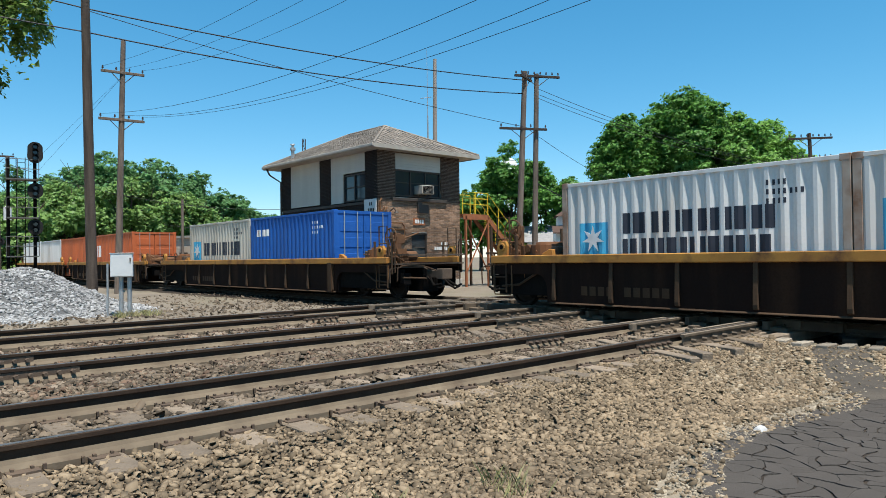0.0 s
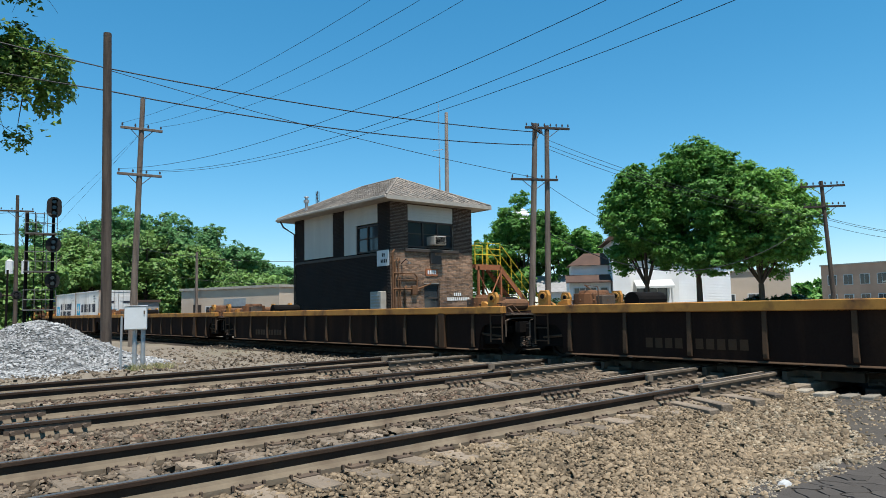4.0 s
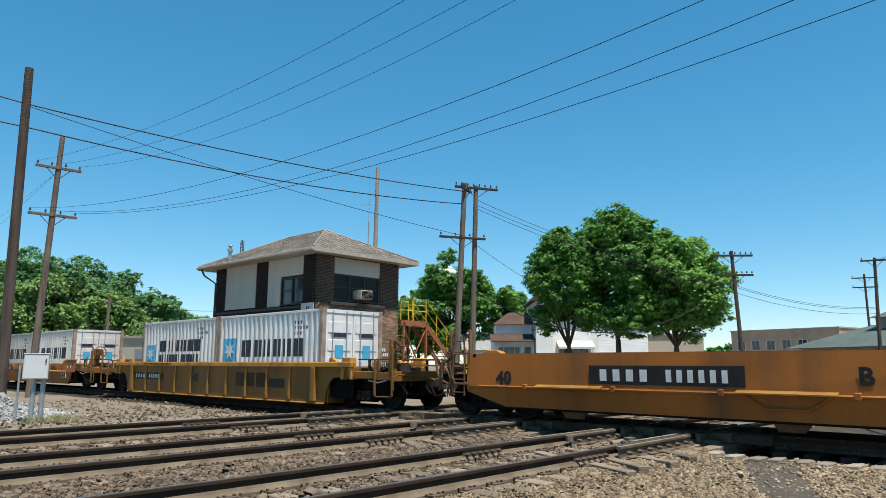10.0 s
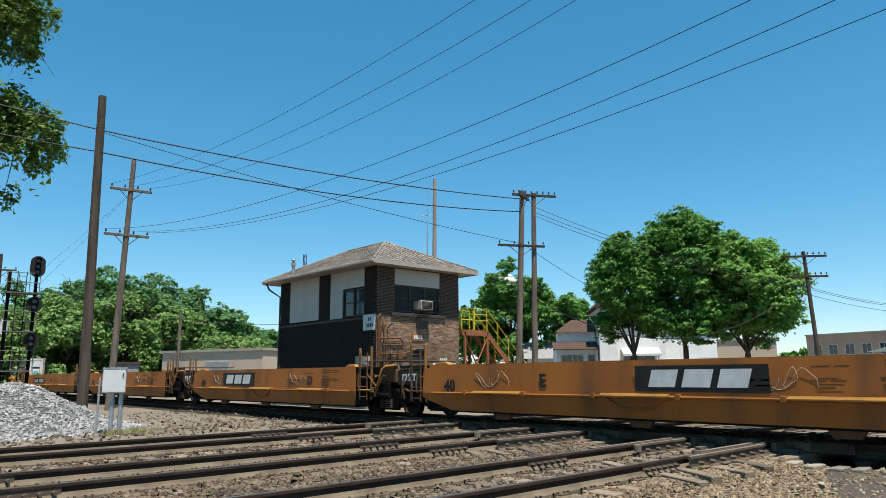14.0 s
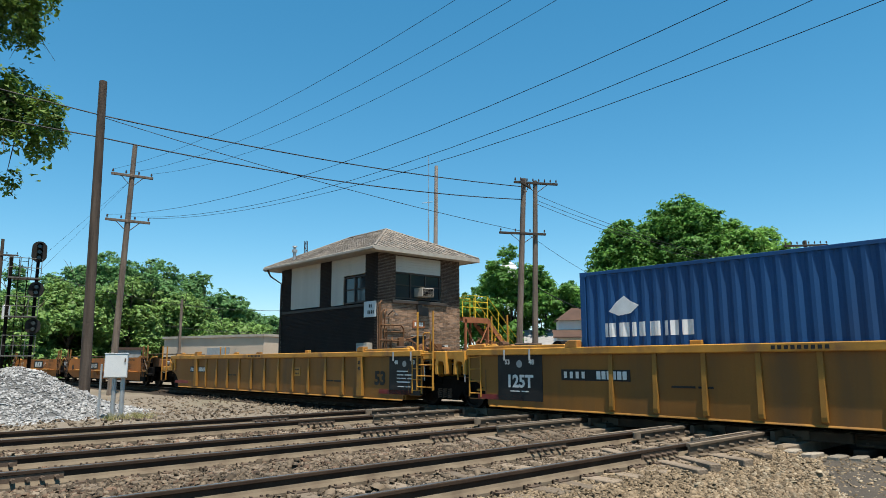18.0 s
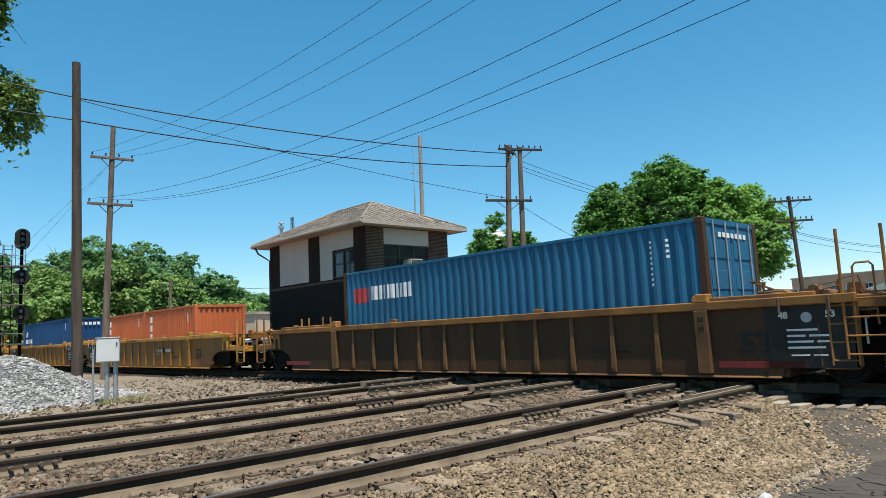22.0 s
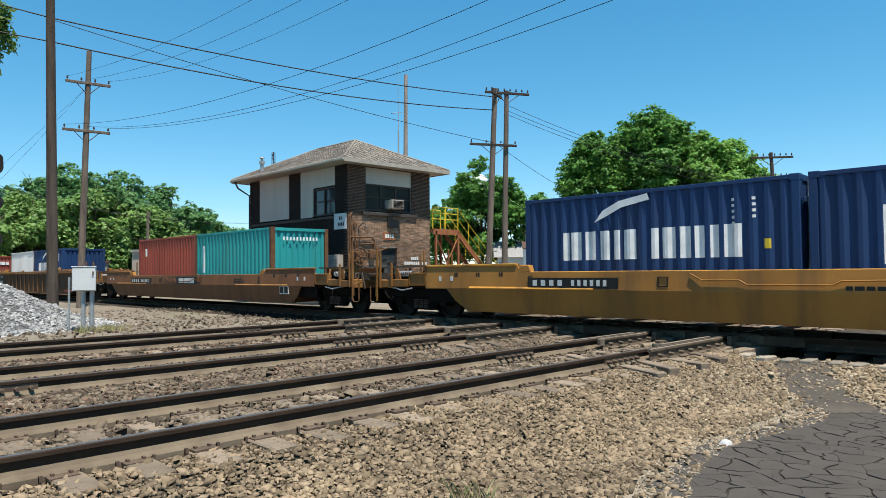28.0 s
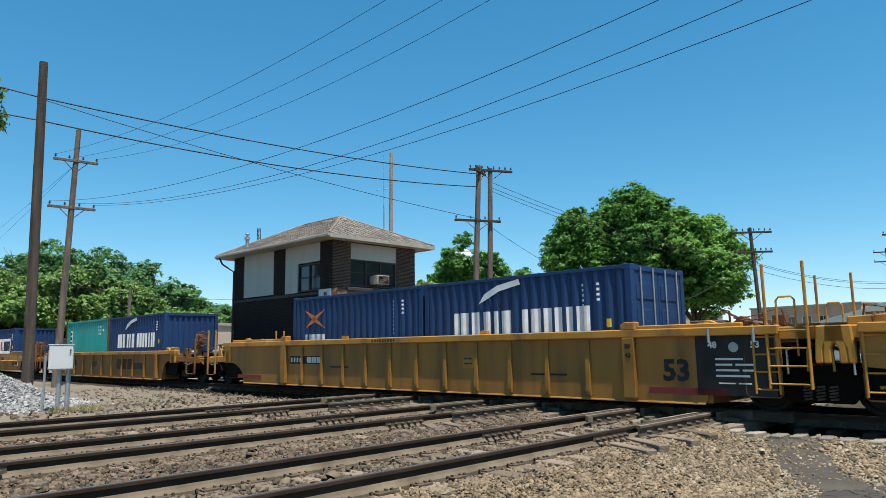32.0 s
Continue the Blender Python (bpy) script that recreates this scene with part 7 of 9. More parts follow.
def open_end(car, ys, e, out, material, wheel=False, box=True, posts=(), zt=1.4):
    """The low open platform beyond the side plates: side beams, posts, stirrups, brake gear and a dark frame."""
    r = random.Random(int(ys * 100) + e)

    def span(a, b):
        return min(e * (ys + a), e * (ys + b)), max(e * (ys + a), e * (ys + b))
    # sill and deck near black, the platform's shade being in the colour
    part("centre_sill", Geo().box(-0.35, 0.35, *span(-0.6, out - 0.1), 0.5, 0.98), BLACK, car, "near-black centre sill with shade in its colour", bevel=0.02)
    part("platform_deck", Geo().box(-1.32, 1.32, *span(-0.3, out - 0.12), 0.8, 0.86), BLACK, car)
    part("end_sill", Geo().box(-1.4, 1.4, *span(out - 0.2, out - 0.05), 0.78, 1.04), material, car, bevel=0.015)
    first = 0.75 if box else 0.02
    for s in (-1, 1):
        if box:
            part("end_box", Geo().box(s * 1.36 - 0.06, s * 1.36 + 0.06, *span(0.02, 0.75), 0.86, 1.22), material, car, "shallow box panel with a rounded rim", bevel=0.02)
            part("box_rim", Geo().tube([(s * 1.43, e * (ys + 0.06), 0.9), (s * 1.43, e * (ys + 0.06), 1.2), (s * 1.43, e * (ys + 0.7), 1.2), (s * 1.43, e * (ys + 0.7), 0.9)], 0.018), material, car)
            part("gusset", Geo().prism([(e * (ys - 0.3), 1.37), (e * (ys + 0.02), 1.22), (e * (ys + 0.02), 0.9), (e * (ys - 0.3), 0.9)], "x", s * 1.39 - 0.02, s * 1.39 + 0.02), material, car)
        mid_post = posts[0] if posts else out * 0.5
        for a, b, drop in ((first, mid_post - 0.03, 0.0), (mid_post + 0.03, out - 0.08, 0.03)):
            part("side_beam", Geo().box(s * 1.4 - 0.05, s * 1.4 + 0.05, *span(a, b), 0.84 - drop, 1.04 - drop), material, car, "low side beam", bevel=0.012)
        for k, dy in enumerate(posts):
            lo, hi = ((0.84, 1.5), (0.42, 1.95), (0.8, 1.8))[k] if len(posts) == 3 else ((0.4, zt + (0.52 if zt > 1.4 else 0.0)), (0.4, zt + (0.54 if zt > 1.4 else 0.36)))[k]
            part("tall_post", Geo().box(s * 1.46 - 0.028, s * 1.46 + 0.028, e * (ys + dy) - 0.028, e * (ys + dy) + 0.028, lo, hi), material, car, "upright grab post", bevel=0.01)
        a, b = posts[-2] + 0.02, posts[-1] if len(posts) == 2 else posts[1] + 0.3
        part("stirrup", Geo().tube([(s * 1.46, e * (ys + a), 0.84), (s * 1.46, e * (ys + a), 0.42), (s * 1.46, e * (ys + a + 0.04), 0.38), (s * 1.46, e * (ys + b - 0.04), 0.38), (s * 1.46, e * (ys + b), 0.42), (s * 1.46, e * (ys + b), 0.84)], 0.018), BRNRIB, car, "hanging stirrup step")
        part("bracket", Geo().prism([(e * (ys + mid_post - 0.22), 1.04), (e * (ys + mid_post), 1.04), (e * (ys + mid_post), 1.36), (e * (ys + mid_post - 0.08), 1.36)], "x", s * 1.3 - 0.02, s * 1.3 + 0.02), material, car)
    for x in (-0.85, 0.85):
        part("walkway", Geo().box(x - 0.35, x + 0.35, *span(-0.1, out - 0.25), zt - 0.02, zt + 0.02), IRON, car, "dark grated walkway")
    for x in (-1.15, 1.15):
        for y in (0.33, out - 0.37):
            part("walkway_leg", Geo().box(x - 0.03, x + 0.03, *span(y - 0.03, y + 0.03), 0.86, zt - 0.02), RUST, car)
    part("crossover_platform", Geo().box(-1.1, 1.1, *span(out - 0.06, out + 0.28), 1.18, 1.22).box(-1.1, -1.04, *span(out - 0.1, out + 0.24), 1.02, 1.18).box(1.04, 1.1, *span(out - 0.1, out + 0.24), 1.02, 1.18), IRON, car)
    part("brake_cylinder", Geo().rod((-1.0, e * (ys + 0.55), 1.12), (0.1, e * (ys + 0.55), 1.12), 0.15, 0.15, 12).rod((-1.12, e * (ys + 0.55), 1.12), (-1.0, e * (ys + 0.55), 1.12), 0.06, 0.06, 8), BLACK, car)
    part("air_reservoir", Geo().rod((-1.1, e * (ys + 0.9), 1.08), (-1.1, e * (ys + out - 0.4), 1.08), 0.11, 0.11, 12), BLACK, car)
    part("slack_spring", Geo().tube([(-1.2 + 0.07 * math.cos(a * 0.9), e * (ys + 0.8 + 0.012 * a), 1.2 + 0.07 * math.sin(a * 0.9)) for a in range(46)], 0.014, 5), GALV, car)
    g = Geo()
    for k in range(9):
        x, y, z = r.uniform(-1.32, -0.6), ys + r.uniform(0.1, out - 0.1), r.uniform(0.86, 1.2)
        a, b = r.uniform(0.04, 0.1), r.uniform(0.04, 0.13)
        g.box(x - a, x + a, e * y - b, e * y + b, z - a, z + a)
        g.tube([(x, e * y, z), (x - 0.03, e * (y + r.uniform(-0.4, 0.4)), z + r.uniform(0.0, 0.15)), (x, e * (y + r.uniform(-0.5, 0.5)), z - r.uniform(0.2, 0.6))], r.choice((0.013, 0.018, 0.024)), 5)
    part("brake_valve", g, IRON, car, "brake valves and bent pipes", kind="stuff")
    part("air_pipe", Geo().tube([(-1.42, e * (ys + 0.6), 0.8), (-1.44, e * (ys + 1.0), 0.74), (-1.42, e * (ys + 1.3), 0.8), (-1.4, e * (ys + out - 0.3), 0.84)], 0.02), GALV, car, "pale bent air pipe")
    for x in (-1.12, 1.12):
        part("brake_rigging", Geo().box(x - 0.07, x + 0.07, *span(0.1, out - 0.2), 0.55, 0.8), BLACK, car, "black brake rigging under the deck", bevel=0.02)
    part("cut_lever", Geo().tube([(-1.46, e * (ys + out), 0.55), (-1.46, e * (ys + out), 0.9), (-1.3, e * (ys + out + 0.04), 0.95), (-0.4, e * (ys + out + 0.06), 0.94), (-0.1, e * (ys + out + 0.25), 0.8)], 0.018), material, car)
    part("hose", Geo().tube([(-0.32, e * (ys + out), 0.75), (-0.35, e * (ys + out + 0.25), 0.5), (-0.32, e * (ys + out + 0.55), 0.36), (-0.3, e * (ys + out + 0.8), 0.42)], 0.034, 6), BLACK, car, "black air hose")
    if wheel:
        part("brake_stand", Geo().box(-1.3, -1.05, e * (ys + out - 0.32) - 0.05, e * (ys + out - 0.32) + 0.05, 1.0, 1.9).prism([(e * (ys + out - 0.62), 1.0), (e * (ys + out - 0.32), 1.0), (e * (ys + out - 0.32), 1.6)], "x", -1.2, -1.16), material, car, bevel=0.01)
        g = Geo()
        for k in range(16):
            a, b = k * 0.3927, (k + 1) * 0.3927
            y = e * (ys + out - 0.12)
            g.rod((-1.12 + 0.27 * math.cos(a), y, 1.72 + 0.27 * math.sin(a)), (-1.12 + 0.27 * math.cos(b), y, 1.72 + 0.27 * math.sin(b)), 0.02, 0.02, 6)
        for k in range(5):
            g.rod((-1.12, y, 1.72), (-1.12 + 0.27 * math.cos(k * 1.2566), y, 1.72 + 0.27 * math.sin(k * 1.2566)), 0.015, 0.015, 5)
        g.box(-1.26, -0.98, min(y, y - e * 0.16), max(y, y - e * 0.16), 1.58, 1.86)
        part("brake_wheel", g, RUST, car, "round hand-brake wheel and housing")


def fold_car(uc, label, se, step, foot, side, top, name_at, out=2.1):
    """A single well car with folded plain sides, raised end panels cut up over the trucks and open end platforms."""
    car = mover(thing("well_car", label, "freight car", group="cars of the train"), uc)
    zb, zt, zr = 0.27, 1.21, 1.4
    o = [(-foot, zb), (foot, zb), (foot + 0.35, 0.5), (foot + 0.62, 0.8), (se, 0.8), (se, zr), (step + 0.12, zr), (step, zt), (-step, zt), (-step - 0.12, zr), (-se, zr), (-se, 0.8), (-foot - 0.62, 0.8), (-foot - 0.35, 0.5)]
    for s in (-1, 1):
        part("side_plate", folded(o, 0.82, s * 1.47, s, 0.05, 0.1), side, car)
        part("top_chord", Geo().box(min(s * 1.32, s * 1.425), max(s * 1.32, s * 1.425), -step, step, zt - 0.1, zt + 0.012), top, car, bevel=0.012)
        part("bottom_chord", Geo().box(s * 1.31 - 0.05, s * 1.31 + 0.05, -foot, foot, zb - 0.03, zb + 0.04), side, car, bevel=0.01)
        for e in (-1, 1):
            part("top_chord", Geo().box(s * 1.4 - 0.05, s * 1.4 + 0.05, min(e * (step + 0.12), e * se), max(e * (step + 0.12), e * se), zr - 0.04, zr + 0.02), top, car, bevel=0.012)
            part("fold_ledge", Geo().prism([(s * 1.465, 0.87), (s * 1.50, 0.835), (s * 1.50, 0.815), (s * 1.465, 0.815)], "y", min(e * (step - 2.0), e * (foot - 0.2)), max(e * (step - 2.0), e * (foot - 0.2))), top, car, "narrow bright ledge along the fold")
            part("corner_casting", Geo().prism([(-0.2, 0), (0.2, 0), (0.17, 0.1), (0.06, 0.17), (-0.14, 0.17)], "x", s * 1.35 - 0.08, s * 1.35 + 0.08), YELOLD, car, "worn container guide", m=pose(0, e * (step - 0.1), zt), bevel=0.015)
            part("slot_rim", Geo().box(s * 1.455 - 0.006, s * 1.455 + 0.006, e * (se - 0.75) - 0.25, e * (se - 0.75) - 0.17, 1.0, 1.12).box(s * 1.455 - 0.006, s * 1.455 + 0.006, e * (se - 0.75) + 0.17, e * (se - 0.75) + 0.25, 1.0, 1.12), CHALK, car, "pale painted slot edges")
    for e in (-1, 1):
        part("bulkhead", Geo().box(-1.4, 1.4, min(e * (foot - 0.1), e * foot), max(e * (foot - 0.1), e * foot), zb, zt - 0.05), side, car)
        part("end_deck", Geo().box(-1.39, 1.39, min(e * foot, e * se), max(e * foot, e * se), 1.0, 1.08), side, car)
        for x in (-1.315, 1.315):
            # added black plate, stands for the dark under the raised end
            part("inner_web", Geo().box(x - 0.015, x + 0.015, min(e * (foot + 0.1), e * se), max(e * (foot + 0.1), e * se), 0.45, 1.0), BLACK, car, "black plate standing in for shade inside the arch")
        open_end(car, se, e, out, YEL if side is not RUSTCAR else BRNTOP, wheel=(e < 0), posts=(1.4, 2.05, 1.9))
        truck(car, e * (se + 0.62))
        coupler(car, e * (se + out - 0.2), e)
    part("well_floor", Geo().box(-1.36, 1.36, -foot, foot, zb, zb + 0.05), BLACK, car)
    part("handle_rod", Geo().tube([(-1.47, 2.05, 1.16), (-1.49, 1.8, 1.03), (-1.49, 1.1, 1.03), (-1.49, 0.98, 0.95), (-1.49, -0.42, 0.95), (-1.49, -0.55, 1.02), (-1.49, -1.2, 1.03), (-1.47, -1.45, 1.16)], 0.016), side, car, "long bent release rod")
    part("name_panel", Geo().box(-1.478, -1.452, name_at - 2.35, name_at, 0.85, 1.08), SOOT, car, "dark panel with pale bars")
    bar_row(car, -1.482, name_at - 0.15, 0.965, [0.19] * 4, 0.15, CHALK, 0.04)
    bar_row(car, -1.482, name_at - 1.2, 0.965, [0.13] * 6, 0.15, CHALK, 0.03)
    part("stencil_box", Geo().box(-1.474, -1.452, 2.5, 2.72, 0.9, 0.92).box(-1.474, -1.452, 2.5, 2.72, 1.08, 1.1).box(-1.474, -1.452, 2.5, 2.52, 0.9, 1.1).box(-1.474, -1.452, 2.7, 2.72, 0.9, 1.1), SOOT, car)
    part("placard", Geo().box(-1.466, -1.40, -foot + 0.15, -foot + 0.7, 0.54, 0.82), CHALK, car, "pale framed placard")
    part("placard_field", Geo().box(-1.47, -1.46, -foot + 0.18, -foot + 0.4, 0.57, 0.79).box(-1.47, -1.46, -foot + 0.45, -foot + 0.67, 0.57, 0.79), SOOT, car)
    bar_row(car, X_SIDE + 0.012, -0.6, 0.9, [0.1, 0.14, 0.12, 0.2], 0.07, SOOT, 0.03)
    bar_row(car, X_SIDE + 0.012, -4.1, 1.03, [0.14, 0.1, 0.12, 0.1], 0.07, SOOT, 0.03)
    bar_row(car, X_SIDE + 0.012, -4.1, 0.93, [0.1] * 6, 0.09, SOOT, 0.03)
    for e in (-1, 1):
        for k in range(3):
            bar_row(car, X_SIDE + 0.03, e * (step + 0.65 + 0.75 * k) if se - step > 2.5 else e * (step + 0.4 + 0.3 * k), 1.16, [0.05, 0.05], 0.1, SOOT, 0.02)
        letters(car, "40", 0.13, -1.468, e * (step - 0.3), 1.08, SOOT)
        letters(car, "20", 0.13, -1.468, e * (step - 0.3), 0.95, SOOT)
    return car


def slot(car, z, zt, n, y0, y1, x, material):
    for k in range(n):
        y = y0 + (y1 - y0) * k / max(n - 1, 1)
        part("tie_down", Geo().box(x - 0.05, x + 0.05, y - 0.12, y + 0.12, z, z + 0.1), material, car, bevel=0.01)


def end_gear(car, le, e, zt, material, wheel=False, rails=True, x=-1.42, posts=True, lever=None, kit=True):
    """Ladders, grab rails, brake gear, pipes and levers on one end deck."""
    r = random.Random(int(le * 100) + e)
    for s in (-1, 1):
        if rails:
            hand_rails(car, e * (le - 0.12), e * (le - 0.52), s * x, zt - 0.1, zt + 0.95, material)
        for dy, lo, hi in ((0.1, -0.5, 0.75), (-0.75, -0.1, 0.5)) if posts else ():
            part("grab_post", shared(("grab_post", lo, material.name), lambda: Geo().box(-0.03, 0.03, -0.03, 0.03, lo, hi).mesh("grab_post", material, 0.008)), material, car, "upright grab post", m=pose(s * -x, e * (le + dy), zt))
    ladder(car, e * (le - 0.25), x - 0.06, 0.35, zt + 0.1, material)
    part("brake_cylinder", Geo().rod((-0.9, e * (le - 0.9), zt + 0.05), (0.3, e * (le - 0.9), zt + 0.05), 0.16, 0.16, 12).rod((-1.0, e * (le - 0.9), zt + 0.05), (-0.9, e * (le - 0.9), zt + 0.05), 0.1, 0.1, 10), RUST, car, smooth=False)
    part("air_reservoir", Geo().rod((-0.2, e * (le - 1.9), zt + 0.08), (1.0, e * (le - 1.9), zt + 0.08), 0.2, 0.2, 14), BLACK, car)
    part("valve_box", Geo().box(-1.1, -0.6, e * (le - 1.5) - 0.25, e * (le - 1.5) + 0.25, zt - 0.16, zt + 0.22), IRON, car, bevel=0.02)
    part("hitch_plate", Geo().prism([(-0.5, 0), (0.5, 0), (0.35, 0.22), (-0.2, 0.27)], "x", -0.5, -0.44), material, car, m=pose(0, e * (le - 1.1), zt - 0.16))
    part("walkway", Geo().box(-1.4, 1.4, min(e * (le - 0.05), e * (le + 0.25)), max(e * (le - 0.05), e * (le + 0.25)), zt - 0.22, zt - 0.18), IRON, car)
    part("pipework", Geo().tube([(-1.35, e * (le - 0.2), 0.5), (-1.4, e * (le - 0.8), 0.55), (-1.4, e * (le - 1.6), 0.95), (-1.38, e * (le - 2.2), 1.0)], 0.03), material, car)
    part("uncoupling_lever", Geo().tube([(-1.5, e * (le + 0.1), zt - 0.75), (-1.5, e * (le + 0.1), zt - 0.35), (-1.3, e * (le + 0.14), zt - 0.3), (-0.3, e * (le + 0.2), zt - 0.3), (-0.2, e * (le + 0.4), zt - 0.4)], 0.018), lever or GALV, car)
    g = Geo()
    for k in range(5):
        y0, x0 = le - 1.6 + 0.36 * k + r.uniform(-0.1, 0.1), r.uniform(-1.35, -0.9)
        z0, h = zt - r.uniform(0.2, 0.7), r.uniform(0.2, 0.75)
        g.tube([(x0, e * y0, z0), (x0 - 0.04, e * y0, z0 + h), (x0, e * (y0 + r.uniform(-0.4, 0.4)), z0 + h + 0.05), (x0 + 0.3, e * (y0 + 0.2), z0 + h * 0.7)], r.choice((0.015, 0.022, 0.03)), 5)
    part("brake_pipework", g, RUST, car, "bent rusty brake pipes", kind="stuff")
    g = Geo()
    for k in range(6):
        y0 = le - 1.3 + 0.3 * k
        g.box(-1.3 + r.uniform(0, 0.2), -0.9, min(e * y0, e * (y0 + 0.16)), max(e * y0, e * (y0 + 0.16)), zt - 0.75 + r.uniform(-0.1, 0.1), zt - 0.5 + r.uniform(0, 0.15))
    part("brake_rigging", g, BLACK, car, "dark brake rods and levers", kind="stuff")
    if kit:
        coupling_kit(car, le, e, zt, material)
    if wheel:
        part("brake_stand", Geo().box(-1.0, -0.75, e * (le - 0.35) - 0.08, e * (le - 0.35) + 0.08, zt - 0.18, zt + 0.75).prism([(e * (le - 0.7), zt - 0.18), (e * (le - 0.35), zt - 0.18), (e * (le - 0.35), zt + 0.55)], "x", -0.9, -0.86), RUST, car, bevel=0.01)
        brake_wheel(car, e * (le - 0.35), -1.1, zt + 0.62, RUST)


X_SIDE = -1.475


def coupling_kit(car, le, e, zt, material):
    """Crossover platform, tall looped grab irons, hanging stirrups, hoses and cut levers at one end of a car."""
    def platform():
        g = Geo().box(-1.15, 1.15, 0.0, 0.05, -0.05, 0.0).box(-1.15, 1.15, 0.5, 0.55, -0.05, 0.0)
        for k in range(24):
            g.box(-1.13 + k * 0.097, -1.08 + k * 0.097, 0.04, 0.51, -0.02, 0.0)
        return g.mesh("crossover_platform", IRON)

    def loop():
        return Geo().tube([(0, 0.15, -0.35), (0, 0.15, 0.6), (0, 0.1, 0.66), (0, -0.1, 0.66), (0, -0.15, 0.6), (0, -0.15, -0.35)], 0.018).mesh("grab_loop", material)

    def stirrup():
        return Geo().tube([(0, 0.3, 0.72), (0, 0.3, 0.05), (0, 0.25, 0.0), (0, -0.25, 0.0), (0, -0.3, 0.05), (0, -0.3, 0.72)], 0.017).mesh("stirrup", BRNRIB)

    def hoses():
        g = Geo()
        for x, dip in ((-0.32, 0.3), (-0.42, 0.36), (0.3, 0.32)):
            g.tube([(x, 0.0, 0.72), (x - 0.02, 0.22, 0.56), (x, 0.5, dip + 0.08), (x + 0.03, 0.75, dip), (x + 0.04, 0.95, dip + 0.06)], 0.034, 6)
        return g.mesh("air_hose", BLACK)

    def cut_lever():
        return Geo().tube([(-1.46, 0.1, -0.5), (-1.46, 0.12, -0.12), (-1.3, 0.14, -0.05), (-0.5, 0.16, -0.06), (-0.12, 0.3, -0.2)], 0.02).tube([(-1.2, 0.05, -0.4), (-0.2, 0.1, -0.45)], 0.03).mesh("cut_lever", material)

    def valves():
        g = Geo()
        r = random.Random(17)
        for k in range(11):
            x, y, z = r.uniform(-1.3, -0.6), r.uniform(-0.75, 0.1), r.uniform(-0.12, 0.3)
            if k % 3:
                g.rod((x, y, z), (x + r.uniform(0.1, 0.4), y, z), r.uniform(0.04, 0.1), None, 9)
            else:
                g.box(x, x + 0.22, y - 0.1, y + 0.1, z - 0.1, z + 0.08)
        for k in range(5):
            x, y = r.uniform(-1.35, -1.0), r.uniform(-0.8, 0.2)
            g.tube([(x, y, -0.3), (x - 0.03, y, 0.1 + 0.08 * k), (x, y + 0.3, 0.16 + 0.08 * k), (x + 0.1, y + 0.45, -0.2)], 0.018, 5)
        return g.mesh("brake_valves", RUST)
    turn = 0 if e > 0 else 180
    name = material.name
    part("crossover_platform", shared(("kit_platform",), platform), IRON, car, "slatted steel crossover platform", m=pose(0, e * (le + 0.02), zt + 0.1, 0, 0, turn))
    part("air_hose", shared(("kit_hose",), hoses), BLACK, car, m=pose(0, e * (le + 0.25), 0, 0, 0, turn))
    part("cut_lever", shared(("kit_lever", name, e), lambda: cut_lever() if e > 0 else mirrored(cut_lever())), material, car, m=pose(0, e * (le + 0.3), zt - 0.2))
    part("brake_valves", shared(("kit_valves", e), lambda: valves() if e > 0 else mirrored(valves())), RUST, car, "rusty brake valves and pipes", m=pose(0, e * (le - 0.1), zt - 0.1), kind="stuff")
    for x in (-1.44, 1.44):
        if e < 0:
            part("grab_loop", shared(("kit_loop", name), loop), material, car, "tall looped grab iron", m=pose(x, e * (le + 0.12), zt - 0.1))
        part("stirrup", shared(("kit_stirrup",), stirrup), BRNRIB, car, "hanging stirrup step", m=pose(x * 1.02, e * (le - 0.32), 0.3))


def mirrored(me):
    """The same mesh turned end for end along the train."""
    me.transform(Matrix.Diagonal((1, -1, 1, 1)))
    me.flip_normals()
    return me


def deck_castings(car, le, e, zt):
    """Upright lugs with an eye on the chords and a squat drum on the end deck."""
    def lug():
        g = Geo().prism([(-0.16, 0), (0.16, 0), (0.17, 0.24), (0.11, 0.36), (-0.11, 0.36), (-0.17, 0.24)], "x", -0.05, 0.05)
        return g.rod((-0.075, 0, 0.22), (0.075, 0, 0.22), 0.1, 0.1, 12).mesh("lug", YELOLD, 0.008)

    def drum():
        g = Geo().rod((0, 0, -0.18), (0, 0, 0.26), 0.5, 0.47, 20).rod((0, 0, 0.26), (0, 0, 0.33), 0.36, 0.33, 16)
        for k in range(10):
            a = k * 0.628
            g.rod((0.5 * math.cos(a), 0.5 * math.sin(a), 0.1), (0.53 * math.cos(a), 0.53 * math.sin(a), 0.1), 0.028, 0.028, 6)
        return g.mesh("drum", RUSTCAR, 0.01)
    for x in (-1.46, 1.46):
        a = part("lug", shared(("lug",), lug), YELOLD, car, "worn yellow lug", m=pose(x, e * (le - 0.35), zt))
        part("lug_eye", shared(("lug_eye",), lambda: Geo().rod((-0.085, 0, 0.22), (0.085, 0, 0.22), 0.06, 0.06, 10).mesh("lug_eye", BLACK)), BLACK, a)
    part("drum", shared(("drum",), drum), RUSTCAR, car, "squat rusty drum with bolts", m=pose(-0.75, e * (le - 1.25), zt))


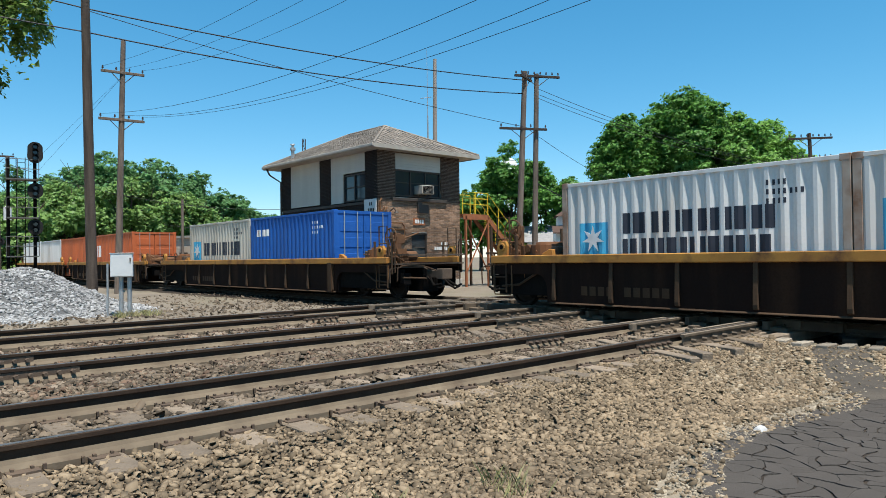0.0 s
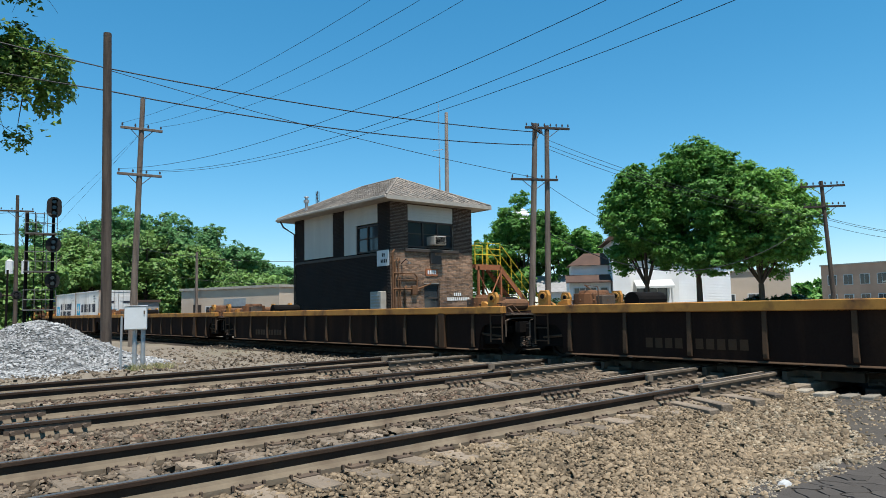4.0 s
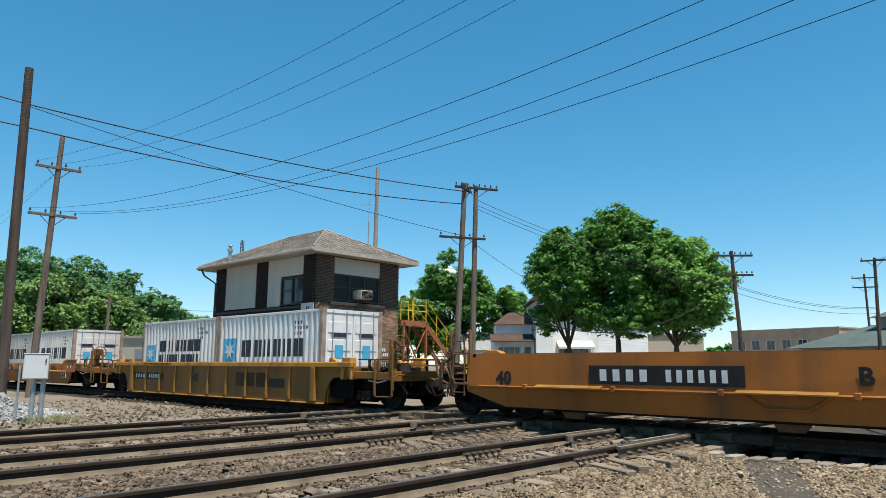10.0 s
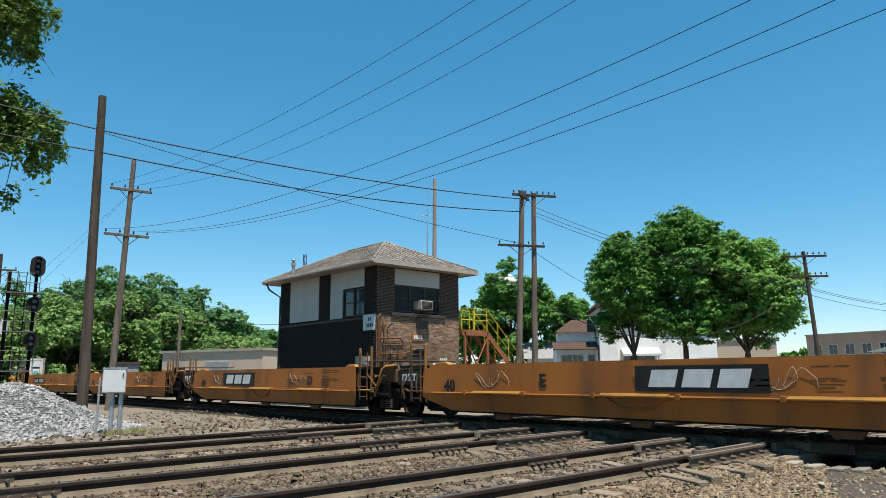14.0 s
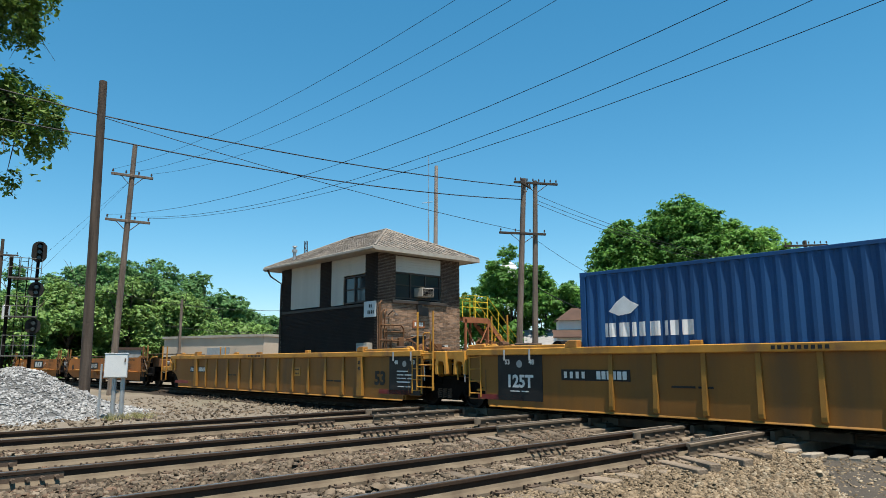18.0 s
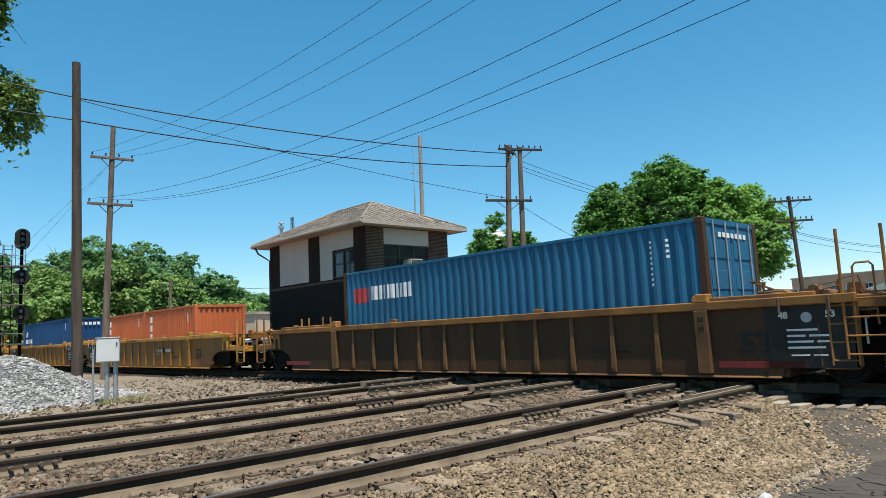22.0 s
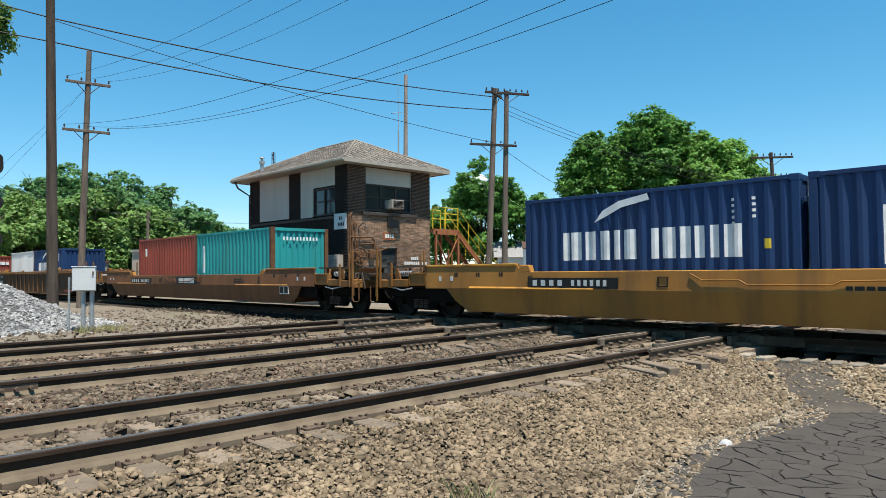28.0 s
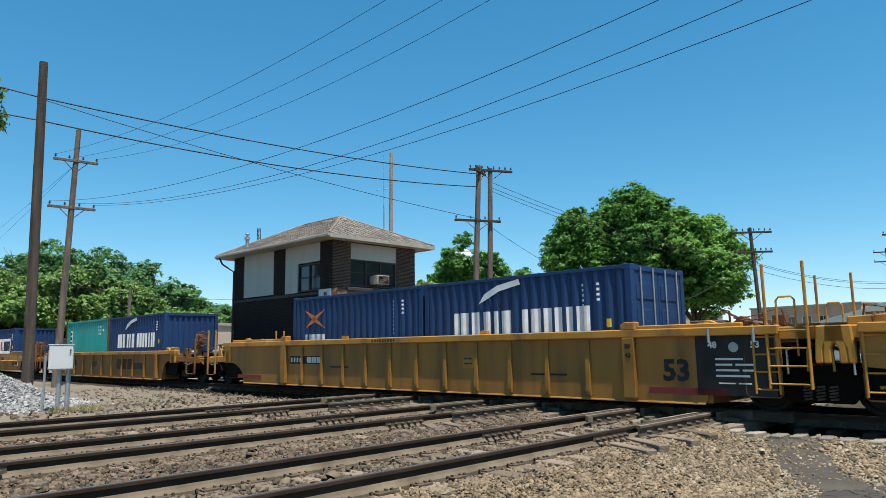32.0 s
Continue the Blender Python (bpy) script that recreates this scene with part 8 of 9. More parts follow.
def dark_unit(uf, ur, label, ends, wheel=0, mark=True):
    car, le, lw = well_car("well_car", label, uf, ur, DRK, YELOLD, 12.6 if "truck" in ends else uf - ur - 1.9, 1.25, 0.16, 9 if "truck" in ends else 11, 0.09, ends, lip=0.18, arch=0.8, rib_mat=DRKRIB, sweep=0.3)
    for e in (-1, 1):
        end_gear(car, le, e, 1.25, DRKRIB, wheel=(e == wheel), rails=(e == wheel), posts=(e == wheel), lever=IRON, kit=(e == wheel))
        deck_castings(car, le, e, 1.25)
        if e < 0:
            part("heavy_post", Geo().box(-1.56, -1.46, e * 6.05 - 0.12, e * 6.05 + 0.12, 0.16, 1.12), BRN, car, bevel=0.01)
    if mark:
        bar_row(car, X_SIDE, 5.4, 0.45, [0.16] * 4, 0.2, BRN)
        bar_row(car, X_SIDE, 4.3, 0.45, [0.16] * 5, 0.2, BRN)
    return car


def yellow53(uf, ur, label, ends, panels=(True, True), number=True, gear=(True, True), body=None, dirty=False, lead=1.75, mid=None, name_at=6.9):
    body = body or (BRN if dirty else YEL)
    shift = 0.0 if mid is None else mid - (uf + ur) / 2
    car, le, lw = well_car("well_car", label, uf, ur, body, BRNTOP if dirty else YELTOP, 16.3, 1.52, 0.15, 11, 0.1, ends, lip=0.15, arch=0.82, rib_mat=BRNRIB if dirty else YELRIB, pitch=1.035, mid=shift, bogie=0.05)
    for e, kind in zip((1, -1), ends):
        if kind == "truck":
            m = BRNTOP if dirty else YELTOP
            open_end(car, le, e, 1.3, m, box=False, posts=(0.72, 1.28), zt=1.46)
            end_casting(car, e * (le - 0.27), 0.86, m)
    for e, on, gr in zip((1, -1), panels, gear):
        if on:
            y = le - lead if e > 0 else -(le - 0.8)
            part("end_panel", Geo().box(-1.482, -1.472, y - 0.7, y + 0.7, 0.3, 1.4), SOOT, car, "black stencil panel")
            if e > 0:
                letters(car, "125T", 0.4, -1.486, y, 0.74, CHALK)
            else:
                for k, ws in enumerate(([0.5], [0.3, 0.35], [0.42, 0.2], [0.6])):
                    bar_row(car, -1.484, y + 0.34, 0.95 - 0.1 * k, ws, 0.035, CHALK)
            letters(car, "53" if e > 0 else "48", 0.16, -1.486, y + 0.38, 1.2, CHALK)
            letters(car, "48" if e > 0 else "53", 0.16, -1.486, y - 0.38, 1.2, CHALK)
            part("round_mark", Geo().disc((-1.488, y, 1.16), (1, 0, 0), 0.09, 0.004, 14), GALV, car)
            bar_row(car, -1.484, y + 0.3, 0.52, [0.3, 0.22], 0.025, CHALK)
            for k in range(2):
                part("lashing_hook", Geo().rod((-1.58, y - 0.4 + 0.8 * k, 1.5), (-1.58, y - 0.4 + 0.8 * k, 1.24), 0.025), IRON if dirty else GALV, car)
        if gr and ends[0 if e > 0 else 1] != "truck":
            m = YELTOP if not dirty else BRNTOP
            end_gear(car, le, e, 1.45, m, wheel=False, rails=False, posts=False)
            end_casting(car, e * (le + (0.78 if e < 0 else 0.3)), 0.88, m)
            part("end_sill", Geo().box(-1.46, 1.46, min(e * (le - 0.2), e * (le + 0.95)), max(e * (le - 0.2), e * (le + 0.95)), 1.28, 1.5), m, car, bevel=0.02)
            if e < 0:
                for x in (-1.5, 1.5):
                    for y in (0.2, -0.46):
                        part("tall_post", Geo().box(x - 0.024, x + 0.024, -le + y - 0.024, -le + y + 0.024, 0.45, 2.6), m, car, "tall upright grab post", bevel=0.01)
                ladder(car, -le - 0.13, -1.52, 0.45, 1.5, m, 0.66)
            else:
                part("brake_box", Geo().prism([(-0.35, 0), (0.35, 0), (0.35, 0.14), (-0.25, 0.17)], "x", -1.3, -0.75), m, car, "raised brake gear box", m=pose(0, le - 0.15, 1.5), bevel=0.02)
        for x in (-1.46, 1.46):
            part("raised_flange", Geo().box(x - 0.06, x + 0.06, min(e * 6.35 + shift, e * (le - 0.62)), max(e * 6.35 + shift, e * (le - 0.62)), 1.5, 1.6), BRNTOP if dirty else YELTOP, car, "raised end flange of the chord", bevel=0.015)
            part("corner_casting", Geo().prism([(-0.16, 0), (0.16, 0), (0.16, 0.1), (0.06, 0.16), (-0.16, 0.16)], "x", x - 0.1, x + 0.1), YELOLD, car, "worn container guide", m=pose(0, e * 6.16 + shift, 1.52), bevel=0.015)
        part("reflective_stripe", Geo().box(-1.482, -1.474, e * (lw - 0.35) - 0.75, e * (lw - 0.35) + 0.75, 0.3, 0.42), REDDECAL, car)
        if not (on and e > 0 and ends[0] == ""):
            part("size_post", Geo().box(-1.57, -1.46, e * 6.15 - 0.13 + shift, e * 6.15 + 0.13 + shift, 0.2, 1.37), YELRIB if not dirty else BRNRIB, car, bevel=0.01)
    if number:
        letters(car, "53", 0.55, -1.479, -7.1 + shift, 0.72, SOOT)
        letters(car, "20", 0.13, -1.575, -6.15 + shift, 1.2, SOOT)
        letters(car, "40", 0.13, -1.575, -6.15 + shift, 1.02, SOOT)
    if not dirty:
        # road name: plain bars on a dark panel
        part("name_panel", Geo().box(-1.479, -1.474, name_at - 1.78, name_at, 0.8, 1.04), SOOT, car, "dark panel with pale bars")
        bar_row(car, -1.481, name_at - 0.08, 0.92, [0.13] * 4, 0.17, CHALK, 0.03)
        bar_row(car, -1.481, name_at - 0.95, 0.92, [0.1] * 6, 0.17, CHALK, 0.03)
        bar_row(car, -1.563, 1.2, 1.45, [0.07] * 9, 0.07, SOOT, 0.04)
        part("load_panel", Geo().box(-1.479, -1.474, -2.55, -2.15, 0.74, 1.04), YELTOP, car, "small paler data panel")
        bar_row(car, -1.481, -2.2, 0.96, [0.1, 0.12], 0.04, SOOT, 0.03)
        bar_row(car, -1.481, -2.2, 0.84, [0.14, 0.08], 0.04, SOOT, 0.03)
    bar_row(car, X_SIDE - 0.004, 3.2, 0.72, [0.5, 0.3], 0.04, SOOT)
    bar_row(car, X_SIDE - 0.004, -4.2, 0.62, [0.4, 0.5], 0.04, SOOT)
    slot(car, 1.52, 1.6, 4, -lw, lw, -1.3, YELTOP if not dirty else BRNTOP)
    return car


def orange_smooth(uf, ur, label, ends, code, big=None, name=None, pipes=True, gear=(True, True)):
    """Unit with plain sheet sides, low pipes and black end gear."""
    uc, le = (uf + ur) / 2, (uf - ur) / 2
    car = mover(thing("well_car", label, "freight car", group="cars of the train"), uc)
    lw, zt, zb = le - 0.25, 1.47, 0.3
    for s in (-1, 1):
        x = s * 1.45
        part("side_plate", folded([(-lw, zb), (lw - 0.9, zb), (lw, 0.55), (lw + 0.2, 0.62), (lw + 0.2, zt), (-lw, zt)], 0.74, s * 1.475, s, 0.05, 0.07), ORG, car, "orange-brown sheet side")
        part("top_edge", Geo().box(s * 1.40 - 0.025, s * 1.40 + 0.025, -lw, lw, zt - 0.03, zt + 0.012), ORG, car)
        part("side_pipe", Geo().tube([(s * 1.5, lw - 0.2, 0.74), (s * 1.5, 0.7, 0.74), (s * 1.46, 0.35, 0.5), (s * 1.46, -0.35, 0.5), (s * 1.5, -0.7, 0.74), (s * 1.5, -lw + 0.3, 0.74)], 0.03), ORG, car)
        for k in range(6):
            part("pipe_clamp", Geo().box(s * 1.5 - 0.05, s * 1.5 + 0.05, -lw + 1.5 + k * (2 * lw - 3) / 5 - 0.05, -lw + 1.5 + k * (2 * lw - 3) / 5 + 0.05, 0.69, 0.81), ORG, car, bevel=0.01)
        for k in range(3):
            y = -lw + 2.6 + k * (2 * lw - 5.2) / 2
            # step plates take the lighter yellow for sunlight on their slope
            part("step_plate", Geo().prism([(s * 1.47, 0.81), (s * 1.62, 0.765), (s * 1.62, 0.74), (s * 1.47, 0.76)], "y", y - 0.8, y + 0.8), YELRIB, car, "sloped step plate")
            part("hanging_bracket", Geo().prism([(y - 0.35, 0.32), (y + 0.35, 0.32), (y + 0.2, 0.12), (y - 0.2, 0.12)], "x", s * 1.25 - 0.05, s * 1.25 + 0.05), RUST, car)
    part("well_floor", Geo().box(-1.4, 1.4, -lw, lw, 0.26, 0.36), BLACK, car)
    for e in (-1, 1):
        part("bulkhead", Geo().box(-1.43, 1.43, e * lw - 0.05, e * lw + 0.05, 0.3, zt), BLACK, car)
        part("centre_sill", Geo().box(-0.3, 0.3, min(e * lw, e * (le + 0.9)), max(e * lw, e * (le + 0.9)), 0.22, 0.75), BLACK, car)
        part("end_frame", Geo().box(-1.3, 1.3, min(e * lw, e * (le + 0.9)), max(e * lw, e * (le + 0.9)), 0.75, 1.0), BLACK, car, bevel=0.02)
        part("end_post", Geo().box(-1.44, -1.37, e * (le - 0.1) - 0.035, e * (le - 0.1) + 0.035, 0.6, 2.05), BRNTOP, car, bevel=0.01)
        part("end_post", Geo().box(-1.44, -1.37, e * (le + 0.5) - 0.035, e * (le + 0.5) + 0.035, 0.5, 2.08), BRNTOP, car, bevel=0.01)
        part("container_guide", Geo().prism([(-0.3, 0), (0.3, 0), (0.24, 0.05), (0.12, 0.09), (-0.12, 0.09), (-0.24, 0.05)], "x", -1.35, -1.15), YELOLD, car, m=pose(0, e * (lw - 0.45), zt), bevel=0.01)
        part("air_pipe", Geo().tube([(-1.47, e * (le - 0.1), 0.78), (-1.48, e * (le + 0.55), 0.78), (-1.47, e * (le + 0.78), 0.86), (-1.45, e * (le + 0.92), 1.05), (-1.42, e * (le + 1.02), 1.38), (-1.38, e * (le + 1.15), 1.48), (-1.2, e * (le + 1.35), 1.5)], 0.032, 7), YELOLD if e < 0 else RUST, car, "bent grab pipe")
        if e < 0:
            part("slack_box", Geo().prism([(-le - 0.4, 1.0), (-le - 1.25, 1.0), (-le - 1.25, 1.38), (-le - 1.1, 1.5), (-le - 0.55, 1.5), (-le - 0.4, 1.4)], "x", -1.05, 1.05), RUSTCAR, car, "rusty box on the end frame", bevel=0.02)
            part("walkway", Geo().box(-1.25, 1.25, -le - 1.3, -le + 0.05, 1.62, 1.66), IRON, car, bevel=0.006)
            part("walkway_bracket", Geo().box(-1.2, -1.12, -le - 1.2, -le - 1.1, 1.45, 1.62).box(-1.2, -1.12, -le - 0.15, -le - 0.05, 1.0, 1.62).box(-1.2, -1.12, -le - 0.7, -le - 0.6, 1.45, 1.62), BRNTOP, car)
            part("brake_beam", Geo().box(-1.36, -1.28, -le - 1.3, -le, 0.62, 0.98).rod((-1.4, -le - 1.4, 0.62), (-1.4, -le - 0.4, 0.66), 0.07, 0.07, 10), BLACK, car, bevel=0.01)
        part("brake_cylinder", Geo().rod((-0.95, e * (le + 0.15), 1.3), (0.1, e * (le + 0.15), 1.3), 0.17, 0.17, 12), RUST, car)
        ladder(car, e * (le + 0.2), -1.48, 0.5, 1.9, RUST, 0.36)
        part("cross_rod", Geo().rod((-1.45, e * (le - 0.1), 1.5), (-1.45, e * (le + 0.55), 1.5), 0.025).rod((-1.45, e * (le - 0.1), 1.15), (-1.45, e * (le + 0.55), 1.15), 0.025), RUST, car)
    for e, kind in zip((1, -1), ends):
        if kind == "truck":
            truck(car, e * (le - 0.4))
            coupler(car, e * (le + 0.5), e)
        elif kind == "shared":
            truck(car, e * (le + 0.8))
    if code:
        part("end_plate", Geo().box(-1.44, -1.38, le - 0.05, le + 1.0, 0.45, 1.38), BLACK, car)
        part("end_panel", Geo().box(-1.49, -1.44, le + 0.02, le + 1.02, 0.95, 1.34), SOOT, car, "black stencil panel")
        letters(car, "125 T", 0.27, -1.496, le + 0.52, 1.14, CHALK)
    part("end_plate", Geo().box(-1.44, -1.38, -le - 0.4, -le + 0.27, 0.3, 1.4), BLACK, car)
    pr = random.Random(int(-uc * 10))
    for e in (-1, 1):
        for k in range(4):
            y0 = e * (le + pr.uniform(0.0, 0.9))
            part("brake_pipe", Geo().tube([(-1.46, y0, 0.45 + pr.uniform(0, 0.3)), (-1.5, y0 + pr.uniform(-0.2, 0.2), 0.9), (-1.48, y0 + pr.uniform(-0.4, 0.4), 1.15 + pr.uniform(0, 0.35)), (-1.3, y0 + pr.uniform(-0.5, 0.5), 1.2)], pr.choice((0.018, 0.024, 0.032))), pr.choice((BRNTOP, RUST, IRON)), car, "bent air pipe")
    letters(car, "40", 0.42, -1.474, lw - 0.9, 0.92, SOOT)
    if name == "plate":
        part("name_panel", Geo().box(-1.478, -1.472, lw - 6.2, lw - 3.1, 0.85, 1.22), SOOT, car, "black panel with pale slanted bars")
        bar_row(car, -1.48, lw - 3.35, 1.03, [0.24] * 4, 0.27, CHALK, 0.05)
        bar_row(car, -1.48, lw - 4.75, 1.03, [0.17] * 6, 0.27, CHALK, 0.04)
    elif name is not None:
        y = name
        part("name_panel", Geo().box(-1.478, -1.472, y - 1.35, y + 1.35, 0.85, 1.36), SOOT, car, "black panel with three white blocks")
        for k in range(3):
            q = y + 0.72 - 0.72 * k
            part("logo_block", Geo().prism([(q + 0.34, 0.94), (q + 0.24, 1.28), (q - 0.34, 1.28), (q - 0.24, 0.94)], "x", -1.484, -1.479), CHALK, car)
    if big:
        letters(car, big[0], 0.4, -1.474, big[1], 1.05, SOOT)
    bar_row(car, -1.474, -1.9, 1.08, [0.12, 0.16, 0.18, 0.22], 0.05, BRNRIB, 0.06)
    bar_row(car, -1.474, -2.0, 0.98, [0.2, 0.2, 0.3], 0.028, BRNRIB, 0.05)
    bar_row(car, -1.474, -lw + 3.0, 1.3, [0.3, 0.24], 0.03, BRNRIB)
    bar_row(car, -1.474, -lw + 2.9, 1.1, [0.3], 0.025, BRNRIB)
    bar_row(car, -1.474, -lw + 2.9, 1.0, [0.4], 0.025, BRNRIB)
    for k, ws in enumerate(([0.5, 0.4], [0.62, 0.3], [0.36], [0.42], [0.5], [0.44])):
        bar_row(car, -1.474, -lw + 1.9, (1.38, 1.32, 1.18, 1.1, 1.02, 0.92)[k], ws, 0.028, BRNRIB, 0.1)
    return car


def scribble(car, x, pts, material, r=0.004):
    part("paint_scrawl", Geo().tube([(x, y, z) for y, z in pts], r, 4), material, car, "thin sprayed scrawl")


# ---- containers ----
PITCH, OUT, INN = 0.278, -1.213, -1.171


def wave_points(y0, y1):
    """Corners (y, x) of the corrugated side between y0 and y1."""
    pts = []
    k = math.floor(y0 / PITCH) - 1
    knots = []
    while k * PITCH < y1 + PITCH:
        b = k * PITCH
        knots += [(b, OUT), (b + 0.068, OUT), (b + 0.139, INN), (b + 0.207, INN)]
        k += 1

    def at(y):
        for (a, xa), (b, xb) in zip(knots, knots[1:]):
            if a <= y <= b:
                return xa + (xb - xa) * (y - a) / (b - a)
        return OUT
    pts = [(y0, at(y0))] + [p for p in knots if y0 + 1e-4 < p[0] < y1 - 1e-4] + [(y1, at(y1))]
    return pts


def wave_strip(g, y0, y1, z0, z1, lift=0.0, slant=0.0):
    pts = wave_points(y0, y1)
    n = len(pts)
    g.add([(x - lift, y, z0) for y, x in pts] + [(x - lift, y, z1) for y, x in pts], [(i, i + 1, n + i + 1, n + i) for i in range(n - 1)])


def decal(box_ob, y0, y1, z0, z1, material, name="logo_block"):
    g = Geo()
    wave_strip(g, min(y0, y1), max(y0, y1), z0, z1, 0.004)
    return part(name, g, material, box_ob)


def word(box_ob, y_left, z, widths, h, gap, material, name="logo_block", notch=True):
    """A brand word as plain blocks, read from the leading end toward the rear."""
    y = y_left
    for k, w in enumerate(widths):
        block(box_ob, y, w, z, h, material, name, k, 0.004)
        y -= w + gap


def block(box_ob, y, w, z, h, material, name, k, lift):
    """One plain block as a pair of upright bars."""
    g = Geo()
    if w < 0.3 or h < 0.3:
        wave_strip(g, y - w * 0.94, y - w * 0.06, z - h / 2, z + h / 2, lift)
    else:
        cut_at = 0.5 if k % 2 else 0.36
        wave_strip(g, y - w * (cut_at - 0.05), y - w * 0.04, z - h / 2, z + h / 2, lift)
        wave_strip(g, y - w * 0.96, y - w * (cut_at + 0.1), z - h / 2, z + h / 2, lift)
    part(name, g, material, box_ob)


def cont_mat(name, base, stain=(0.2, 0.13, 0.08), amount=0.25, other=None):
    return mat("container_" + name, base, other or tuple(c * 0.8 for c in base), rough=0.55, scale=0.8, fine=20, streak=True, stain=stain, stain_scale=1.6, stain_amount=amount, bump=0.04)


C_GREY = cont_mat("pale_grey", (0.72, 0.71, 0.68), (0.40, 0.33, 0.25), 0.5, (0.55, 0.54, 0.51))
C_GREY2 = cont_mat("dull_grey", (0.47, 0.455, 0.425), (0.27, 0.235, 0.195), 0.6)
C_TAN = cont_mat("tan_grey", (0.55, 0.51, 0.43), (0.36, 0.29, 0.2), 0.4)
C_WHITE = cont_mat("white", (0.76, 0.76, 0.74), (0.55, 0.45, 0.35), 0.35)
C_NAVY = cont_mat("navy", (0.016, 0.048, 0.135), (0.04, 0.04, 0.055), 0.35)
C_BLUE = cont_mat("blue", (0.012, 0.068, 0.19), (0.035, 0.05, 0.1), 0.3)
C_COBALT = cont_mat("cobalt", (0.02, 0.11, 0.40), (0.03, 0.06, 0.16), 0.3)
C_SEA = cont_mat("petrol_blue", (0.02, 0.13, 0.24), (0.05, 0.09, 0.12), 0.3)
C_TEAL = cont_mat("teal", (0.03, 0.32, 0.31), (0.07, 0.16, 0.14), 0.35)
C_ORANGE = cont_mat("orange", (0.55, 0.14, 0.05), (0.35, 0.1, 0.05), 0.35)
C_RED = cont_mat("maroon", (0.33, 0.072, 0.045), (0.17, 0.042, 0.03), 0.35)
C_POST = mat("container_rusty_post", (0.42, 0.36, 0.3), (0.24, 0.15, 0.1), rough=0.7, scale=2.2, fine=20, stain=(0.17, 0.075, 0.035), stain_scale=2.6, stain_amount=0.95, bump=0.06)
L_BLUE = mat("logo_sky_blue", (0.08, 0.42, 0.66), rough=0.5, bump=0)
L_NAVY = mat("logo_ink", (0.035, 0.04, 0.055), rough=0.5, bump=0)
L_WHITE = mat("logo_white", (0.82, 0.82, 0.8), rough=0.5, bump=0)
L_RED = mat("logo_red", (0.55, 0.05, 0.04), rough=0.5, bump=0)
L_ORANGE = mat("logo_orange", (0.65, 0.2, 0.06), rough=0.5, bump=0)
L_YELLOW = mat("sticker_yellow", (0.7, 0.5, 0.04), rough=0.5, bump=0)


